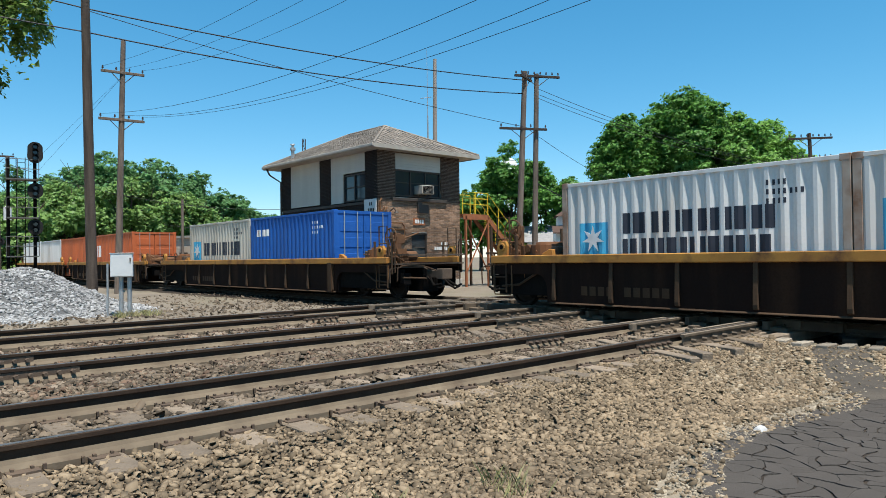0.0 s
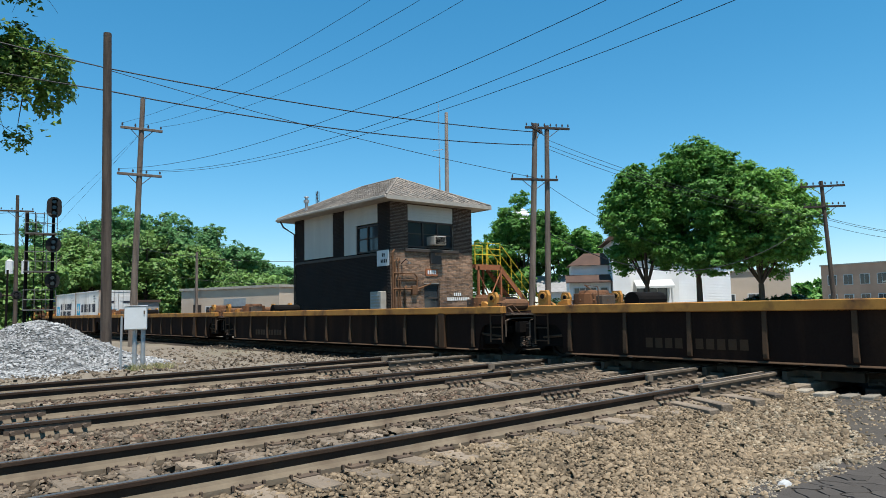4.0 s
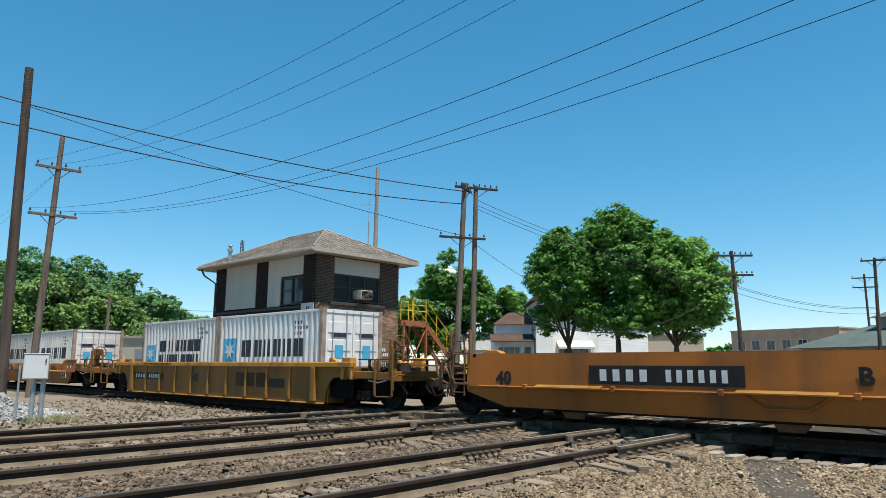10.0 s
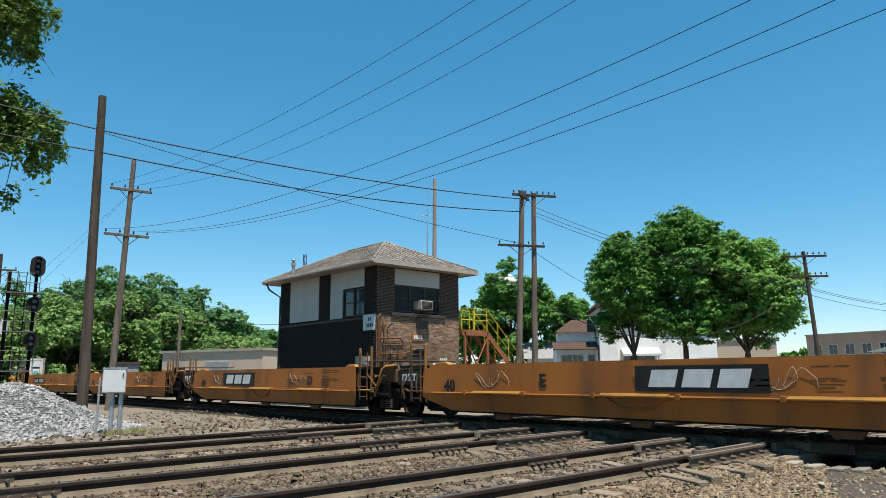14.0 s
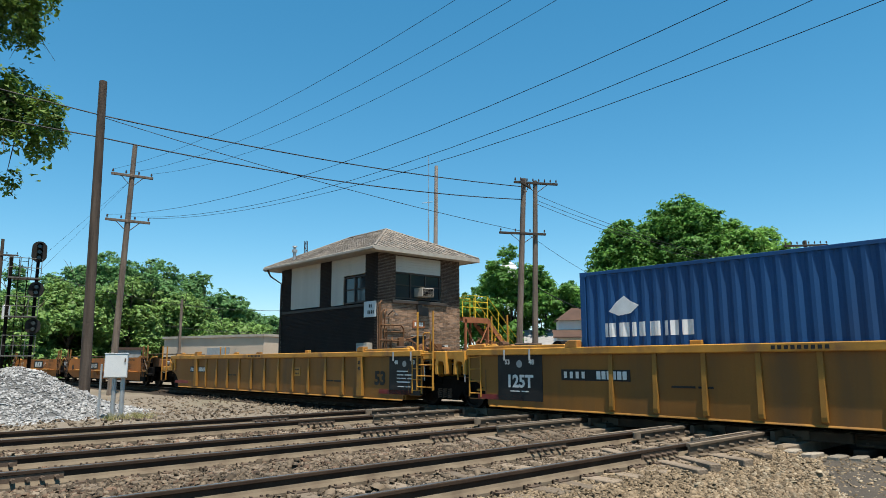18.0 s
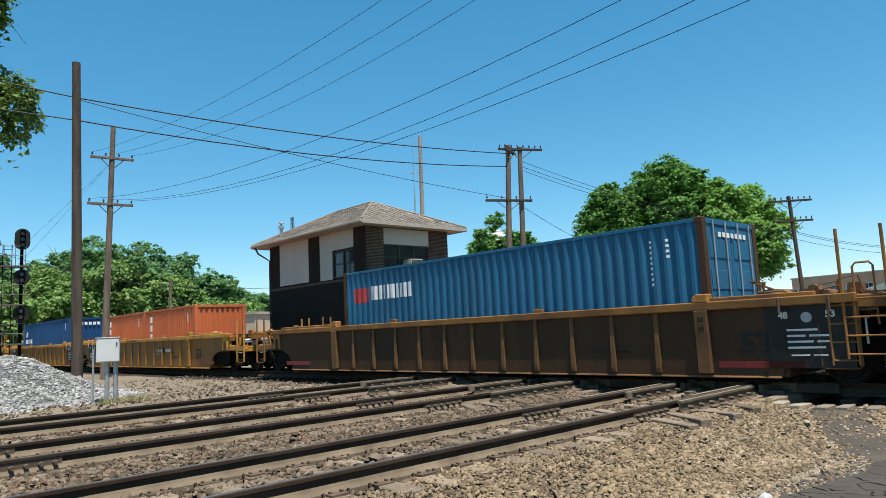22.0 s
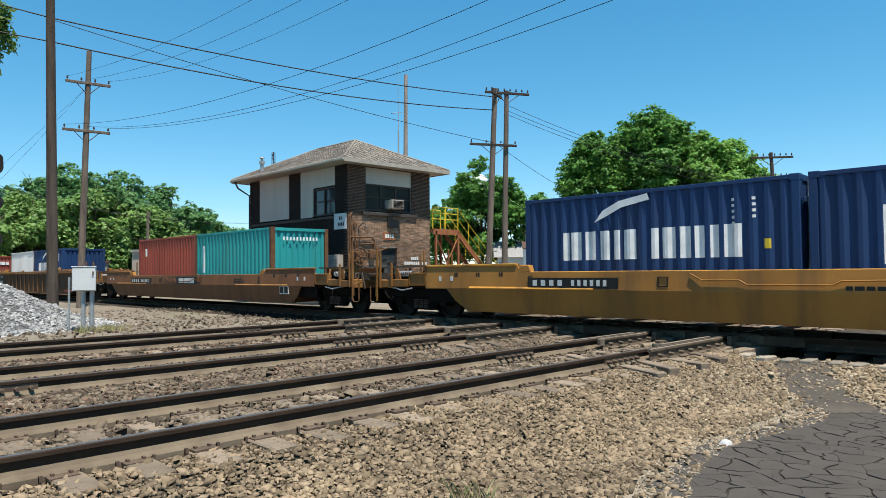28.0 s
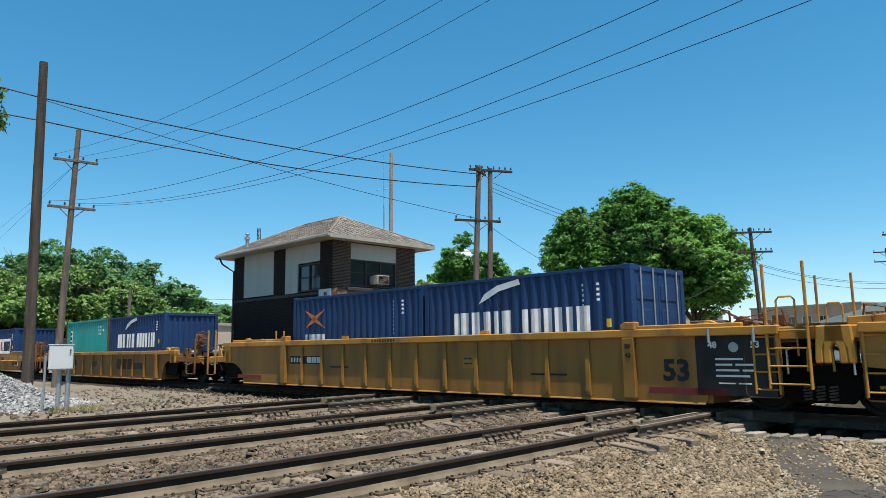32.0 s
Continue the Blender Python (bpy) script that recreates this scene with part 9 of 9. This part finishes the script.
def container(u_lead, length, height, paint, label, post=None, doors_rear=True, roof=None, floor=0.31):
    post = post or paint
    L = length / 2
    box_ob = mover(thing("shipping_container", label, "shipping container", group="containers on the train"), u_lead - L)
    key = (round(length, 2), round(height, 2), paint.name)
    z0, z1 = floor, floor + height

    def side_mesh(s):
        g = Geo()
        wave_strip(g, -L + 0.12, L - 0.12, z0 + 0.12, z1 - 0.08)
        if s > 0:
            g.v = [(-x, y, z) for x, y, z in g.v]
        return g.mesh("side_panel", paint)
    for s in (-1, 1):
        part("side_panel", shared(("cs", s) + key, lambda: side_mesh(s)), paint, box_ob, "corrugated steel side")
        part("bottom_rail", shared(("cb", s) + key, lambda: Geo().box(s * 1.219, s * 1.14, -L + 0.1, L - 0.1, z0, z0 + 0.14).mesh("bottom_rail", paint, 0.006)), paint, box_ob)
        part("top_rail", shared(("ct", s) + key, lambda: Geo().box(s * 1.219, s * 1.14, -L + 0.1, L - 0.1, z1 - 0.09, z1 - 0.012).mesh("top_rail", paint, 0.006)), paint, box_ob)
        for e in (-1, 1):
            part("corner_post", shared(("cp", s, e, post.name) + key, lambda: Geo().box(s * 1.219, s * 1.06, e * L, e * (L - 0.14), z0 + 0.1, z1 - 0.1).mesh("corner_post", post, 0.008)), post, box_ob)
            for zz in (z0, z1 - 0.118):
                part("corner_casting", shared(("cc", s, e, zz, post.name) + key, lambda: Geo().box(s * 1.222, s * 1.05, e * (L + 0.003), e * (L - 0.178), zz, zz + 0.121).mesh("corner_casting", post, 0.01)), post, box_ob)
    part("roof", shared(("cr",) + key, lambda: Geo().box(-1.2, 1.2, -L + 0.1, L - 0.1, z1 - 0.05, z1 - 0.02).mesh("roof", paint)), paint, box_ob)
    part("floor", shared(("cf",) + key, lambda: Geo().box(-1.2, 1.2, -L + 0.1, L - 0.1, z0 + 0.04, z0 + 0.1).mesh("floor", paint)), paint, box_ob)

    def end_mesh(e):
        g = Geo()
        x = -1.07
        pts = []
        while x < 1.07:
            pts += [(x, 0.03), (x + 0.1, 0.03), (x + 0.13, 0.075), (x + 0.22, 0.075)]
            x += 0.25
        pts = [p for p in pts if p[0] <= 1.08]
        n = len(pts)
        g.add([(x, e * (L - d), z0 + 0.12) for x, d in pts] + [(x, e * (L - d), z1 - 0.1) for x, d in pts], [(i, i + 1, n + i + 1, n + i) for i in range(n - 1)])
        g.box(-1.07, 1.07, e * L, e * (L - 0.1), z0, z0 + 0.13)
        g.box(-1.07, 1.07, e * L, e * (L - 0.1), z1 - 0.12, z1 - 0.012)
        return g.mesh("end_panel", paint)
    part("end_panel", shared(("ce", 1) + key, lambda: end_mesh(1)), paint, box_ob)
    if doors_rear:
        for s in (-1, 1):
            door = part("door", shared(("cd", s) + key, lambda: door_mesh(s, L, z0, z1, paint)), paint, box_ob, "steel door leaf")
            for x in (0.28, 0.82):
                part("lock_bar", shared(("lb", s, x) + key, lambda: Geo().rod((s * x, -L - 0.02, z0 + 0.06), (s * x, -L - 0.02, z1 - 0.05), 0.018, 0.018, 8).box(s * x - 0.035, s * x + 0.035, -L - 0.05, -L, z0 + 0.9, z0 + 1.0).mesh("lock_bar", GALV)), GALV, door)
        part("door_sill", shared(("cef",) + key, lambda: Geo().box(-1.07, 1.07, -L, -L + 0.1, z0, z0 + 0.12).mesh("door_sill", paint)), paint, box_ob)
        part("door_header", shared(("ceh",) + key, lambda: Geo().box(-1.07, 1.07, -L, -L + 0.1, z1 - 0.12, z1 - 0.012).mesh("door_header", paint)), paint, box_ob)
    else:
        part("end_panel", shared(("ce", -1) + key, lambda: end_mesh(-1)), paint, box_ob)
    # code bars near the rear end of the near side
    y = -L + 1.15
    zt = z1 - 0.42
    return box_ob, L, z0, z1


def door_mesh(s, L, z0, z1, paint):
    g = Geo()
    a, b = sorted((s * 0.01, s * 1.06))
    g.box(a, b, -L + 0.02, -L + 0.06, z0 + 0.12, z1 - 0.12)
    h = (z1 - z0 - 0.4) / 4
    for k in range(4):
        g.box(a + 0.08, b - 0.08, -L + 0.005, -L + 0.02, z0 + 0.22 + k * h, z0 + 0.22 + k * h + h * 0.62)
    return g.mesh("door", paint, 0.006)


def code_bars(box_ob, L, z1, material, upright=False):
    if upright:
        for k, n in enumerate((9, 4)):
            for j in range(n):
                decal(box_ob, -L + 0.82 + 0.38 * (1 - k), -L + 0.76 + 0.38 * (1 - k), z1 - 0.40 - j * 0.11, z1 - 0.345 - j * 0.11, material, "code_bar")
    else:
        for row, n in enumerate((4, 7, 4)):
            for j in range(n):
                decal(box_ob, -L + 1.4 - j * 0.1, -L + 1.355 - j * 0.1, z1 - 0.43 - row * 0.17, z1 - 0.33 - row * 0.17, material, "code_bar")


def star_box(box_ob, y, z, size):
    """Sky-blue square with a white seven-pointed shape."""
    decal(box_ob, y + size / 2, y - size / 2, z - size * 0.5, z + size * 0.5, L_BLUE, "logo_square")
    g = Geo()
    pts = []
    for k in range(14):
        r = size * (0.42 if k % 2 == 0 else 0.17)
        a = math.pi / 2 + k * math.pi / 7
        pts.append((y + r * math.cos(a), z + r * math.sin(a)))
    g.prism(pts, "x", OUT - 0.012, OUT - 0.008)
    part("logo_star", g, L_WHITE, box_ob)


def grey20(u, paint, label, style, post=None):
    ob, L, z0, z1 = container(u, 6.058, 2.591, paint, label, post)
    big = style != "two_lines"
    if style == "two_lines":
        star_box(ob, L - 0.85, z1 - 1.3, 0.72)
        word(ob, L - 1.6, z1 - 0.99, [0.58, 0.46, 0.4, 0.46, 0.42, 0.44], 0.44, 0.09, L_NAVY)
        word(ob, L - 1.6, z1 - 1.5, [0.36, 0.34, 0.42, 0.34, 0.42, 0.42, 0.42], 0.36, 0.07, L_NAVY)
    else:
        star_box(ob, L - 0.85, z1 - 1.22, 0.84)
        word(ob, L - 1.6, z1 - 1.16, [0.62, 0.5, 0.42, 0.48, 0.46, 0.5], 0.56, 0.1, L_NAVY)
    code_bars(ob, L, z1, L_NAVY)
    for s in (-1, 1):
        part("door_logo", Geo().box(s * 0.55 - 0.16, s * 0.55 + 0.16, -L - 0.001, -L + 0.004, z1 - 1.5, z1 - 1.1), L_BLUE, ob)
        part("door_bar", Geo().box(s * 0.55 - 0.3, s * 0.55 + 0.3, -L - 0.001, -L + 0.004, z1 - 0.85, z1 - 0.72), L_NAVY, ob)
    return ob


def cma20(u, label, plate=False, paint=None, doors=True):
    ob, L, z0, z1 = container(u, 6.058, 2.591, paint or C_NAVY, label, doors_rear=doors)
    zc = z1 - 1.13
    a = [0.52, 0.64, 0.56]
    b = [0.56, 0.54, 0.64]
    if plate:
        decal(ob, L - 1.1, L - 5.0, zc - 0.48, zc + 0.48, L_WHITE, "logo_field")
        g = Geo()
        word_lift(ob, L - 1.25, zc, a, 0.62, 0.05, L_RED)
        word_lift(ob, L - 3.15, zc, [0.54, 0.5, 0.6], 0.62, 0.05, L_NAVY)
    else:
        word(ob, L - 1.05, zc, a, 0.62, 0.06, L_WHITE)
        word(ob, L - 3.2, zc, b, 0.62, 0.06, L_WHITE)
        g = Geo()
        pts = [(L - 1.9, zc + 0.5), (L - 2.1, zc + 0.74), (L - 2.5, zc + 0.92), (L - 3.15, zc + 1.03), (L - 3.2, zc + 0.9), (L - 2.55, zc + 0.78), (L - 2.2, zc + 0.62)]
        g.prism(pts, "x", OUT - 0.01, OUT - 0.005)
        part("logo_swoosh", g, L_WHITE, ob)
    code_bars(ob, L, z1, L_WHITE, True)
    decal(ob, -L + 0.62, -L + 0.5, z1 - 1.3, z1 - 1.12, L_YELLOW, "sticker")
    return ob


def word_lift(ob, y, z, widths, h, gap, material):
    for k, w in enumerate(widths):
        block(ob, y, w, z, h, material, "logo_block", k, 0.008)
        y -= w + gap


def build_train():
    # far ahead, already past when the clip begins
    dark_unit(69.5, 53.5, "dark brown well car with worn yellow sills far down the line", ("shared", ""))
    dark_unit(52.0, 36.9, "dark brown well car with a red container", ("shared", ""))
    container(67.4, 6.058, 2.591, C_WHITE, "dirty white container far down the line")
    container(61.2, 6.058, 2.591, C_GREY, "pale grey container far down the line")
    ob, L, z0, z1 = container(55.1 - 0.1, 6.058, 2.591, C_ORANGE, "orange-red container with a white block")
    ob2, L, z0, z1 = container(49.4, 12.192 - 2.6, 2.591, C_ORANGE, "orange-red container with white blocks ahead of the brown car")
    word(ob2, L - 3.0, z1 - 1.0, [0.5, 0.3], 0.7, 0.1, L_WHITE)
    car = dark_unit(34.6, 16.3, "dark brown ribbed well car with two containers", ("shared", "truck"), wheel=-1)
    grey20(31.8, C_TAN, "tan-grey container with dark lettering blocks", "one_line")
    ob, L, z0, z1 = container(25.65, 6.058, 2.591, C_COBALT, "bright blue container with a small white mark")
    word(ob, L - 0.5, z1 - 0.62, [0.35, 0.3, 0.25], 0.26, 0.03, L_WHITE)
    word(ob, L - 0.55, z1 - 0.62, [0.12], 0.2, 0.03, L_RED)
    code_bars(ob, L, z1, L_WHITE)
    # five units on shared trucks
    dark_unit(12.0, -4.2, "dark brown ribbed well car with yellow sills under two grey containers", ("truck", "shared"), wheel=1)
    dark_unit(-4.9, -21.7, "empty dark brown ribbed well car with yellow sills", ("", "shared"))
    dark_unit(-22.6, -39.3, "empty dark brown ribbed well car with stained yellow sills", ("", "shared"))
    dark_unit(-40.3, -57.2, "empty dark brown well car with worn yellow sills", ("", "shared"))
    dark_unit(-58.3, -75.9, "dark brown well car with yellow sills and a brake wheel", ("", "truck"), wheel=-1)
    grey20(10.0, C_GREY, "pale grey container with blue square and dark blocks in two lines", "two_lines", C_POST)
    grey20(3.92, C_GREY, "pale grey container with blue square and one line of dark blocks", "one_line", C_POST)
    grey20(-60.05, C_GREY, "pale grey container with star square, streaked with rust", "one_line", C_POST)
    grey20(-66.1, C_GREY, "pale grey container with two lines of dark blocks", "two_lines", C_POST)
    # single car with plain sloping sides
    car = fold_car(-86.15, "orange-yellow well car with plain sides and sloping ends", 7.25, 5.85, 6.3, ORG, YELTOP, 4.5)
    letters(car, "40", 0.4, -1.47, 6.1, 0.9, SOOT)
    grey20(-80.1, C_GREY2, "dull grey container with blue square and dark blocks", "one_line")
    grey20(-86.15, C_GREY, "bright pale grey container with blue star square", "one_line", C_POST)
    # single yellow ribbed car
    ribbed40(-106.03, "yellow ribbed well car with dark road number bars")
    grey20(-99.95, C_GREY, "pale grey container with patched corner and two lines of blocks", "two_lines", C_POST)
    grey20(-106.05, C_WHITE, "clean pale container with blue star square", "one_line", C_POST)
    # five empty orange units
    spans = [(-118.0, -132.2), (-134.9, -147.5), (-150.5, -163.1), (-166.0, -179.4), (-182.2, -196.0)]
    opts = [("plate", ("B", -1.2), False), (1.8, ("C", -3.9), True), (1.9, ("D", -3.4), True), (-1.4, ("E", 2.4), True), ("plate", ("A", -1.2), True)]
    for k, ((f, r), (nm, bg, code)) in enumerate(zip(spans, opts)):
        car = orange_smooth(f, r, ("empty orange-brown well car with plain sides and a long number panel", "empty orange-brown well car with graffiti scrawls", "empty orange-brown well car with a white block panel",
                                   "empty orange-brown well car with a large white block panel", "empty dull orange well car at the end of its set")[k],
                            ("truck" if k == 0 else "", "shared" if k < 4 else "truck"), code, bg, nm)
        h = (f - r) / 2
        if k in (1, 2, 3):
            rr = random.Random(k)
            for y in (h - 2.2, -h + 4.2):
                pts = [(y + 0.4 * math.cos(a * 0.31 + k) * (1 - a / 60) - a * 0.022, 1.1 + 0.16 * math.sin(a * 0.47 + k) + 0.05 * math.sin(a * 1.1)) for a in range(44)]
                scribble(car, -1.468, pts, C_TAN)
    # yellow 53-foot sets of three
    yellow53(-200.0, -218.1, "empty yellow ribbed well car", ("truck", "shared"), (False, True))
    yellow53(-219.9, -237.7, "yellow ribbed well car under a dark blue container", ("", "shared"), (True, True), mid=-229.4, name_at=5.9)
    yellow53(-239.2, -258.9, "yellow ribbed well car under two orange containers", ("", "truck"), (True, False), lead=2.28, mid=-249.0, name_at=-2.45)
    ob, L, z0, z1 = container(-223.3, 12.192, 2.896, C_BLUE, "long dark blue container with white emblem and lettering blocks", doors_rear=False)
    word(ob, L - 0.6, z1 - 1.32, [0.3, 0.28, 0.34, 0.28, 0.34, 0.28], 0.3, 0.06, L_WHITE)
    g = Geo().prism([(L - 0.75, z1 - 0.92), (L - 0.95, z1 - 0.72), (L - 1.15, z1 - 0.6), (L - 1.3, z1 - 0.72), (L - 1.5, z1 - 0.82), (L - 1.3, z1 - 0.98), (L - 1.0, z1 - 1.02)], "x", OUT - 0.01, OUT - 0.005)
    part("logo_emblem", g, L_WHITE, ob)
    code_bars(ob, L, z1, L_WHITE, True)
    word_end(ob, L, z1 - 0.38, [0.17] * 6, 0.19, 0.09, L_WHITE, -0.78)
    for k, u in enumerate((-242.9, -249.05)):
        ob, L, z0, z1 = container(u, 6.058, 2.591, C_ORANGE, "weathered orange container with a column of white blocks", doors_rear=False)
        for j in range(4):
            decal(ob, L - 0.75, L - 1.05, z1 - 0.62 - j * 0.42, z1 - 0.32 - j * 0.42, L_WHITE)
        code_bars(ob, L, z1, L_WHITE, True)
        decal(ob, -L + 0.7, -L + 0.5, z1 - 1.75, z1 - 1.5, L_YELLOW, "sticker")
    yellow53(-262.5, -281.4, "dirty yellow-brown ribbed well car under a petrol-blue container", ("truck", "shared"), (False, True), dirty=True, mid=-272.6)
    yellow53(-283.0, -301.2, "dirty yellow-brown ribbed well car under two maroon containers", ("", "shared"), (True, True), dirty=True, mid=-292.2)
    yellow53(-302.7, -321.95, "dirty yellow-brown ribbed well car under white and navy containers", ("", "truck"), (True, False), dirty=True, mid=-312.0)
    ob, L, z0, z1 = container(-266.6, 12.192, 2.896, C_SEA, "long petrol-blue container with red and white lettering blocks", BRN)
    word(ob, L - 0.55, z1 - 0.78, [0.4, 0.36], 0.46, 0.05, L_RED)
    word(ob, L - 1.42, z1 - 0.74, [0.34, 0.36, 0.36, 0.32, 0.36], 0.42, 0.05, L_WHITE)
    code_bars(ob, L, z1, L_WHITE, True)
    decal(ob, -L + 1.1, -L + 0.95, z1 - 2.0, z1 - 1.8, L_YELLOW, "sticker")
    word_end(ob, L, z1 - 0.32, [0.12] * 7, 0.1, 0.07, L_WHITE, -0.6)
    ob, L, z0, z1 = container(-286.15, 6.058, 2.591, C_RED, "maroon container with a small dark emblem", doors_rear=False)
    decal(ob, L - 0.75, L - 1.15, z1 - 0.95, z1 - 0.4, L_NAVY, "logo_square")
    decal(ob, L - 0.82, L - 1.0, z1 - 0.62, z1 - 0.5, L_YELLOW)
    code_bars(ob, L, z1, L_WHITE, True)
    ob, L, z0, z1 = container(-292.25, 6.058, 2.591, C_RED, "maroon container with a column of white blocks", doors_rear=False)
    for j in range(3):
        decal(ob, L - 0.55, L - 0.85, z1 - 0.75 - j * 0.5, z1 - 0.32 - j * 0.5, L_WHITE)
    word_end(ob, L, z1 - 0.6, [0.16, 0.26, 0.24], 0.26, 0.04, L_WHITE, -0.4)
    code_bars(ob, L, z1, L_WHITE, True)
    container(-305.95, 6.058, 2.591, C_WHITE, "plain white container with rusty corner posts", RUST)
    cma20(-312.05, "navy container with white blocks and a curved stroke", doors=False)
    # brown single car
    car = fold_car(-335.75, "rusty brown well car with plain sides and a dark name panel", 9.35, 6.2, 8.0, RUSTCAR, BRNTOP, 6.0)
    part("name_panel", Geo().box(-1.478, -1.45, -0.95, 0.95, 0.84, 1.14), SOOT, car)
    for k in range(3):
        part("logo_block", Geo().box(-1.484, -1.478, 0.25 - 0.5 * k, 0.7 - 0.5 * k, 0.88, 1.08), CHALK, car)
    ob, L, z0, z1 = container(-330.0, 6.058, 2.591, C_RED, "faded maroon container with a small white mark")
    decal(ob, L - 0.8, L - 1.0, z1 - 0.8, z1 - 0.45, L_WHITE)
    ob, L, z0, z1 = container(-336.05, 6.058, 2.591, C_TEAL, "teal container with pale upright panel", RUST, doors_rear=False)
    decal(ob, L - 0.6, L - 0.85, z1 - 1.6, z1 - 0.5, L_WHITE, "logo_field")
    word_end(ob, L, z1 - 0.4, [0.07] * 11, 0.13, 0.07, L_WHITE, -0.75)
    # orange-yellow single car
    car = fold_car(-359.75, "orange-yellow well car with plain sides under two navy containers", 9.4, 6.2, 8.0, YELNEW, YELTOP, 5.95)
    letters(car, "53", 0.42, -1.474, -6.95, 0.67, SOOT)
    for k in range(3):
        y = -1.95 - 0.66 * k
        part("logo_block", Geo().prism([(y, 0.99), (y - 0.58, 0.99), (y - 0.62, 0.86), (y - 0.04, 0.86)], "x", -1.482, -1.45), REDDECAL, car)
        part("logo_block", Geo().prism([(y - 0.2, 0.8), (y - 0.42, 0.8), (y - 0.5, 0.46), (y - 0.28, 0.46)], "x", -1.476, -1.40), REDDECAL, car)
    cma20(-353.55, "navy container with white blocks and a white stroke")
    cma20(-359.75, "navy container with red and dark blocks on a white field", plate=True, doors=False)
    ribbed40(-381.5, "yellow ribbed well car under teal and navy containers")
    ob, L, z0, z1 = container(-375.4, 6.058, 2.591, C_TEAL, "teal container with a white upright lettering panel", RUST)
    decal(ob, L - 0.62, L - 0.92, z0 + 0.5, z1 - 0.5, L_WHITE, "logo_field")
    for j in range(6):
        g = Geo()
        wave_strip(g, L - 0.86, L - 0.68, z0 + 0.62 + j * 0.25, z0 + 0.78 + j * 0.25, 0.008)
        part("logo_block", g, L_NAVY, ob)
    code_bars(ob, L, z1, L_WHITE)
    cma20(-381.55, "navy container with bright white blocks and stroke", doors=False)
    yellow53(-393.25, -412.3, "clean yellow ribbed well car under two navy containers", ("truck", "shared"), (False, True), body=YELNEW, name_at=5.35, mid=-403.3)
    yellow53(-413.5, -432.0, "clean yellow ribbed well car at the end of the view", ("", "truck"), (True, False), body=YELNEW)
    ob, L, z0, z1 = container(-397.2, 6.058, 2.591, C_NAVY, "navy container with an orange crossed emblem", doors_rear=False)
    for a in (1, -1):
        g = Geo().prism([(L - 0.65, z1 - 0.72 + a * 0.3), (L - 1.15, z1 - 0.72 + a * 0.02 + 0.09), (L - 1.75, z1 - 0.72 - a * 0.3), (L - 1.15, z1 - 0.72 + a * 0.02 - 0.09)], "x", OUT - 0.01, OUT - 0.005)
        part("logo_stroke", g, L_ORANGE, ob)
    word(ob, L - 0.6, z1 - 1.3, [0.22, 0.1, 0.22, 0.2, 0.2], 0.22, 0.04, L_WHITE)
    code_bars(ob, L, z1, L_WHITE, True)
    cma20(-403.35, "navy container with white blocks, a stroke and lock bars")


def word_end(ob, L, z, widths, h, gap, material, x0):
    x = x0
    for w in widths:
        part("logo_block", Geo().box(x, x + w, -L - 0.012, -L - 0.004, z - h / 2, z + h / 2), material, ob)
        x += w + gap


def ribbed40(uc, label):
    le = 7.85
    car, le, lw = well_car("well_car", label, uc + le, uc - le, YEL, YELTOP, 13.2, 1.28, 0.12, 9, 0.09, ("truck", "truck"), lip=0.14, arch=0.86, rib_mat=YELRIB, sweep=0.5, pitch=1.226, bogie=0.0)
    for e in (-1, 1):
        open_end(car, le, e, 1.62, YEL, wheel=(e < 0), box=False, posts=(0.9, 1.58), zt=1.36)
        end_casting(car, e * (le - 0.25), 0.8, YELTOP)
        part("size_post", Geo().box(-1.57, -1.46, e * 6.13 - 0.1, e * 6.13 + 0.1, 0.16, 1.14), YELRIB, car, bevel=0.01)
    part("name_panel", Geo().box(-1.48, -1.474, lw - 3.2, lw - 0.6, 0.62, 0.88), SOOT, car, "dark panel with pale bars")
    bar_row(car, -1.483, lw - 0.75, 0.75, [0.19] * 4, 0.17, CHALK, 0.04)
    bar_row(car, -1.483, lw - 1.95, 0.75, [0.13] * 6, 0.17, CHALK, 0.03)
    letters(car, "40", 0.42, -1.474, 0.9, 0.72, SOOT)
    for k in range(3):
        part("logo_block", Geo().box(-1.476, -1.472, -2.3 - 0.62 * k, -1.8 - 0.62 * k, 0.5, 0.95), BRN, car)
    part("placard", Geo().box(-1.479, -1.472, -lw + 2.0, -lw + 2.8, 0.5, 0.78), SOOT, car)
    bar_row(car, -1.563, 5.0, 1.22, [0.07] * 22, 0.06, SOOT, 0.035)
    return car


build_train()


def motions():
    """The train runs by at a steady pace; every wheel turns with it."""
    for ob, u in MOVERS:
        walk(ob, [(t, line_pose(u, t)) for t in SECONDS])
    firsts = {}
    steps = 720
    for ws, k in SPINNERS:
        if k not in firsts:
            rows, w = [], -0.9 if k == 0 else 0.9
            for i in range(steps + 1):
                t = 32.0 * i / steps
                rows.append((t, pose(0, w, 0.42) @ Matrix.Rotation(-travelled(t) / 0.42, 4, "X")))
            walk(ws, rows)
            firsts[k] = ws.animation_data
        else:
            d = ws.animation_data_create()
            ws.rotation_mode = "QUATERNION"
            d.action = firsts[k].action
            d.action_slot = firsts[k].action_slot


motions()
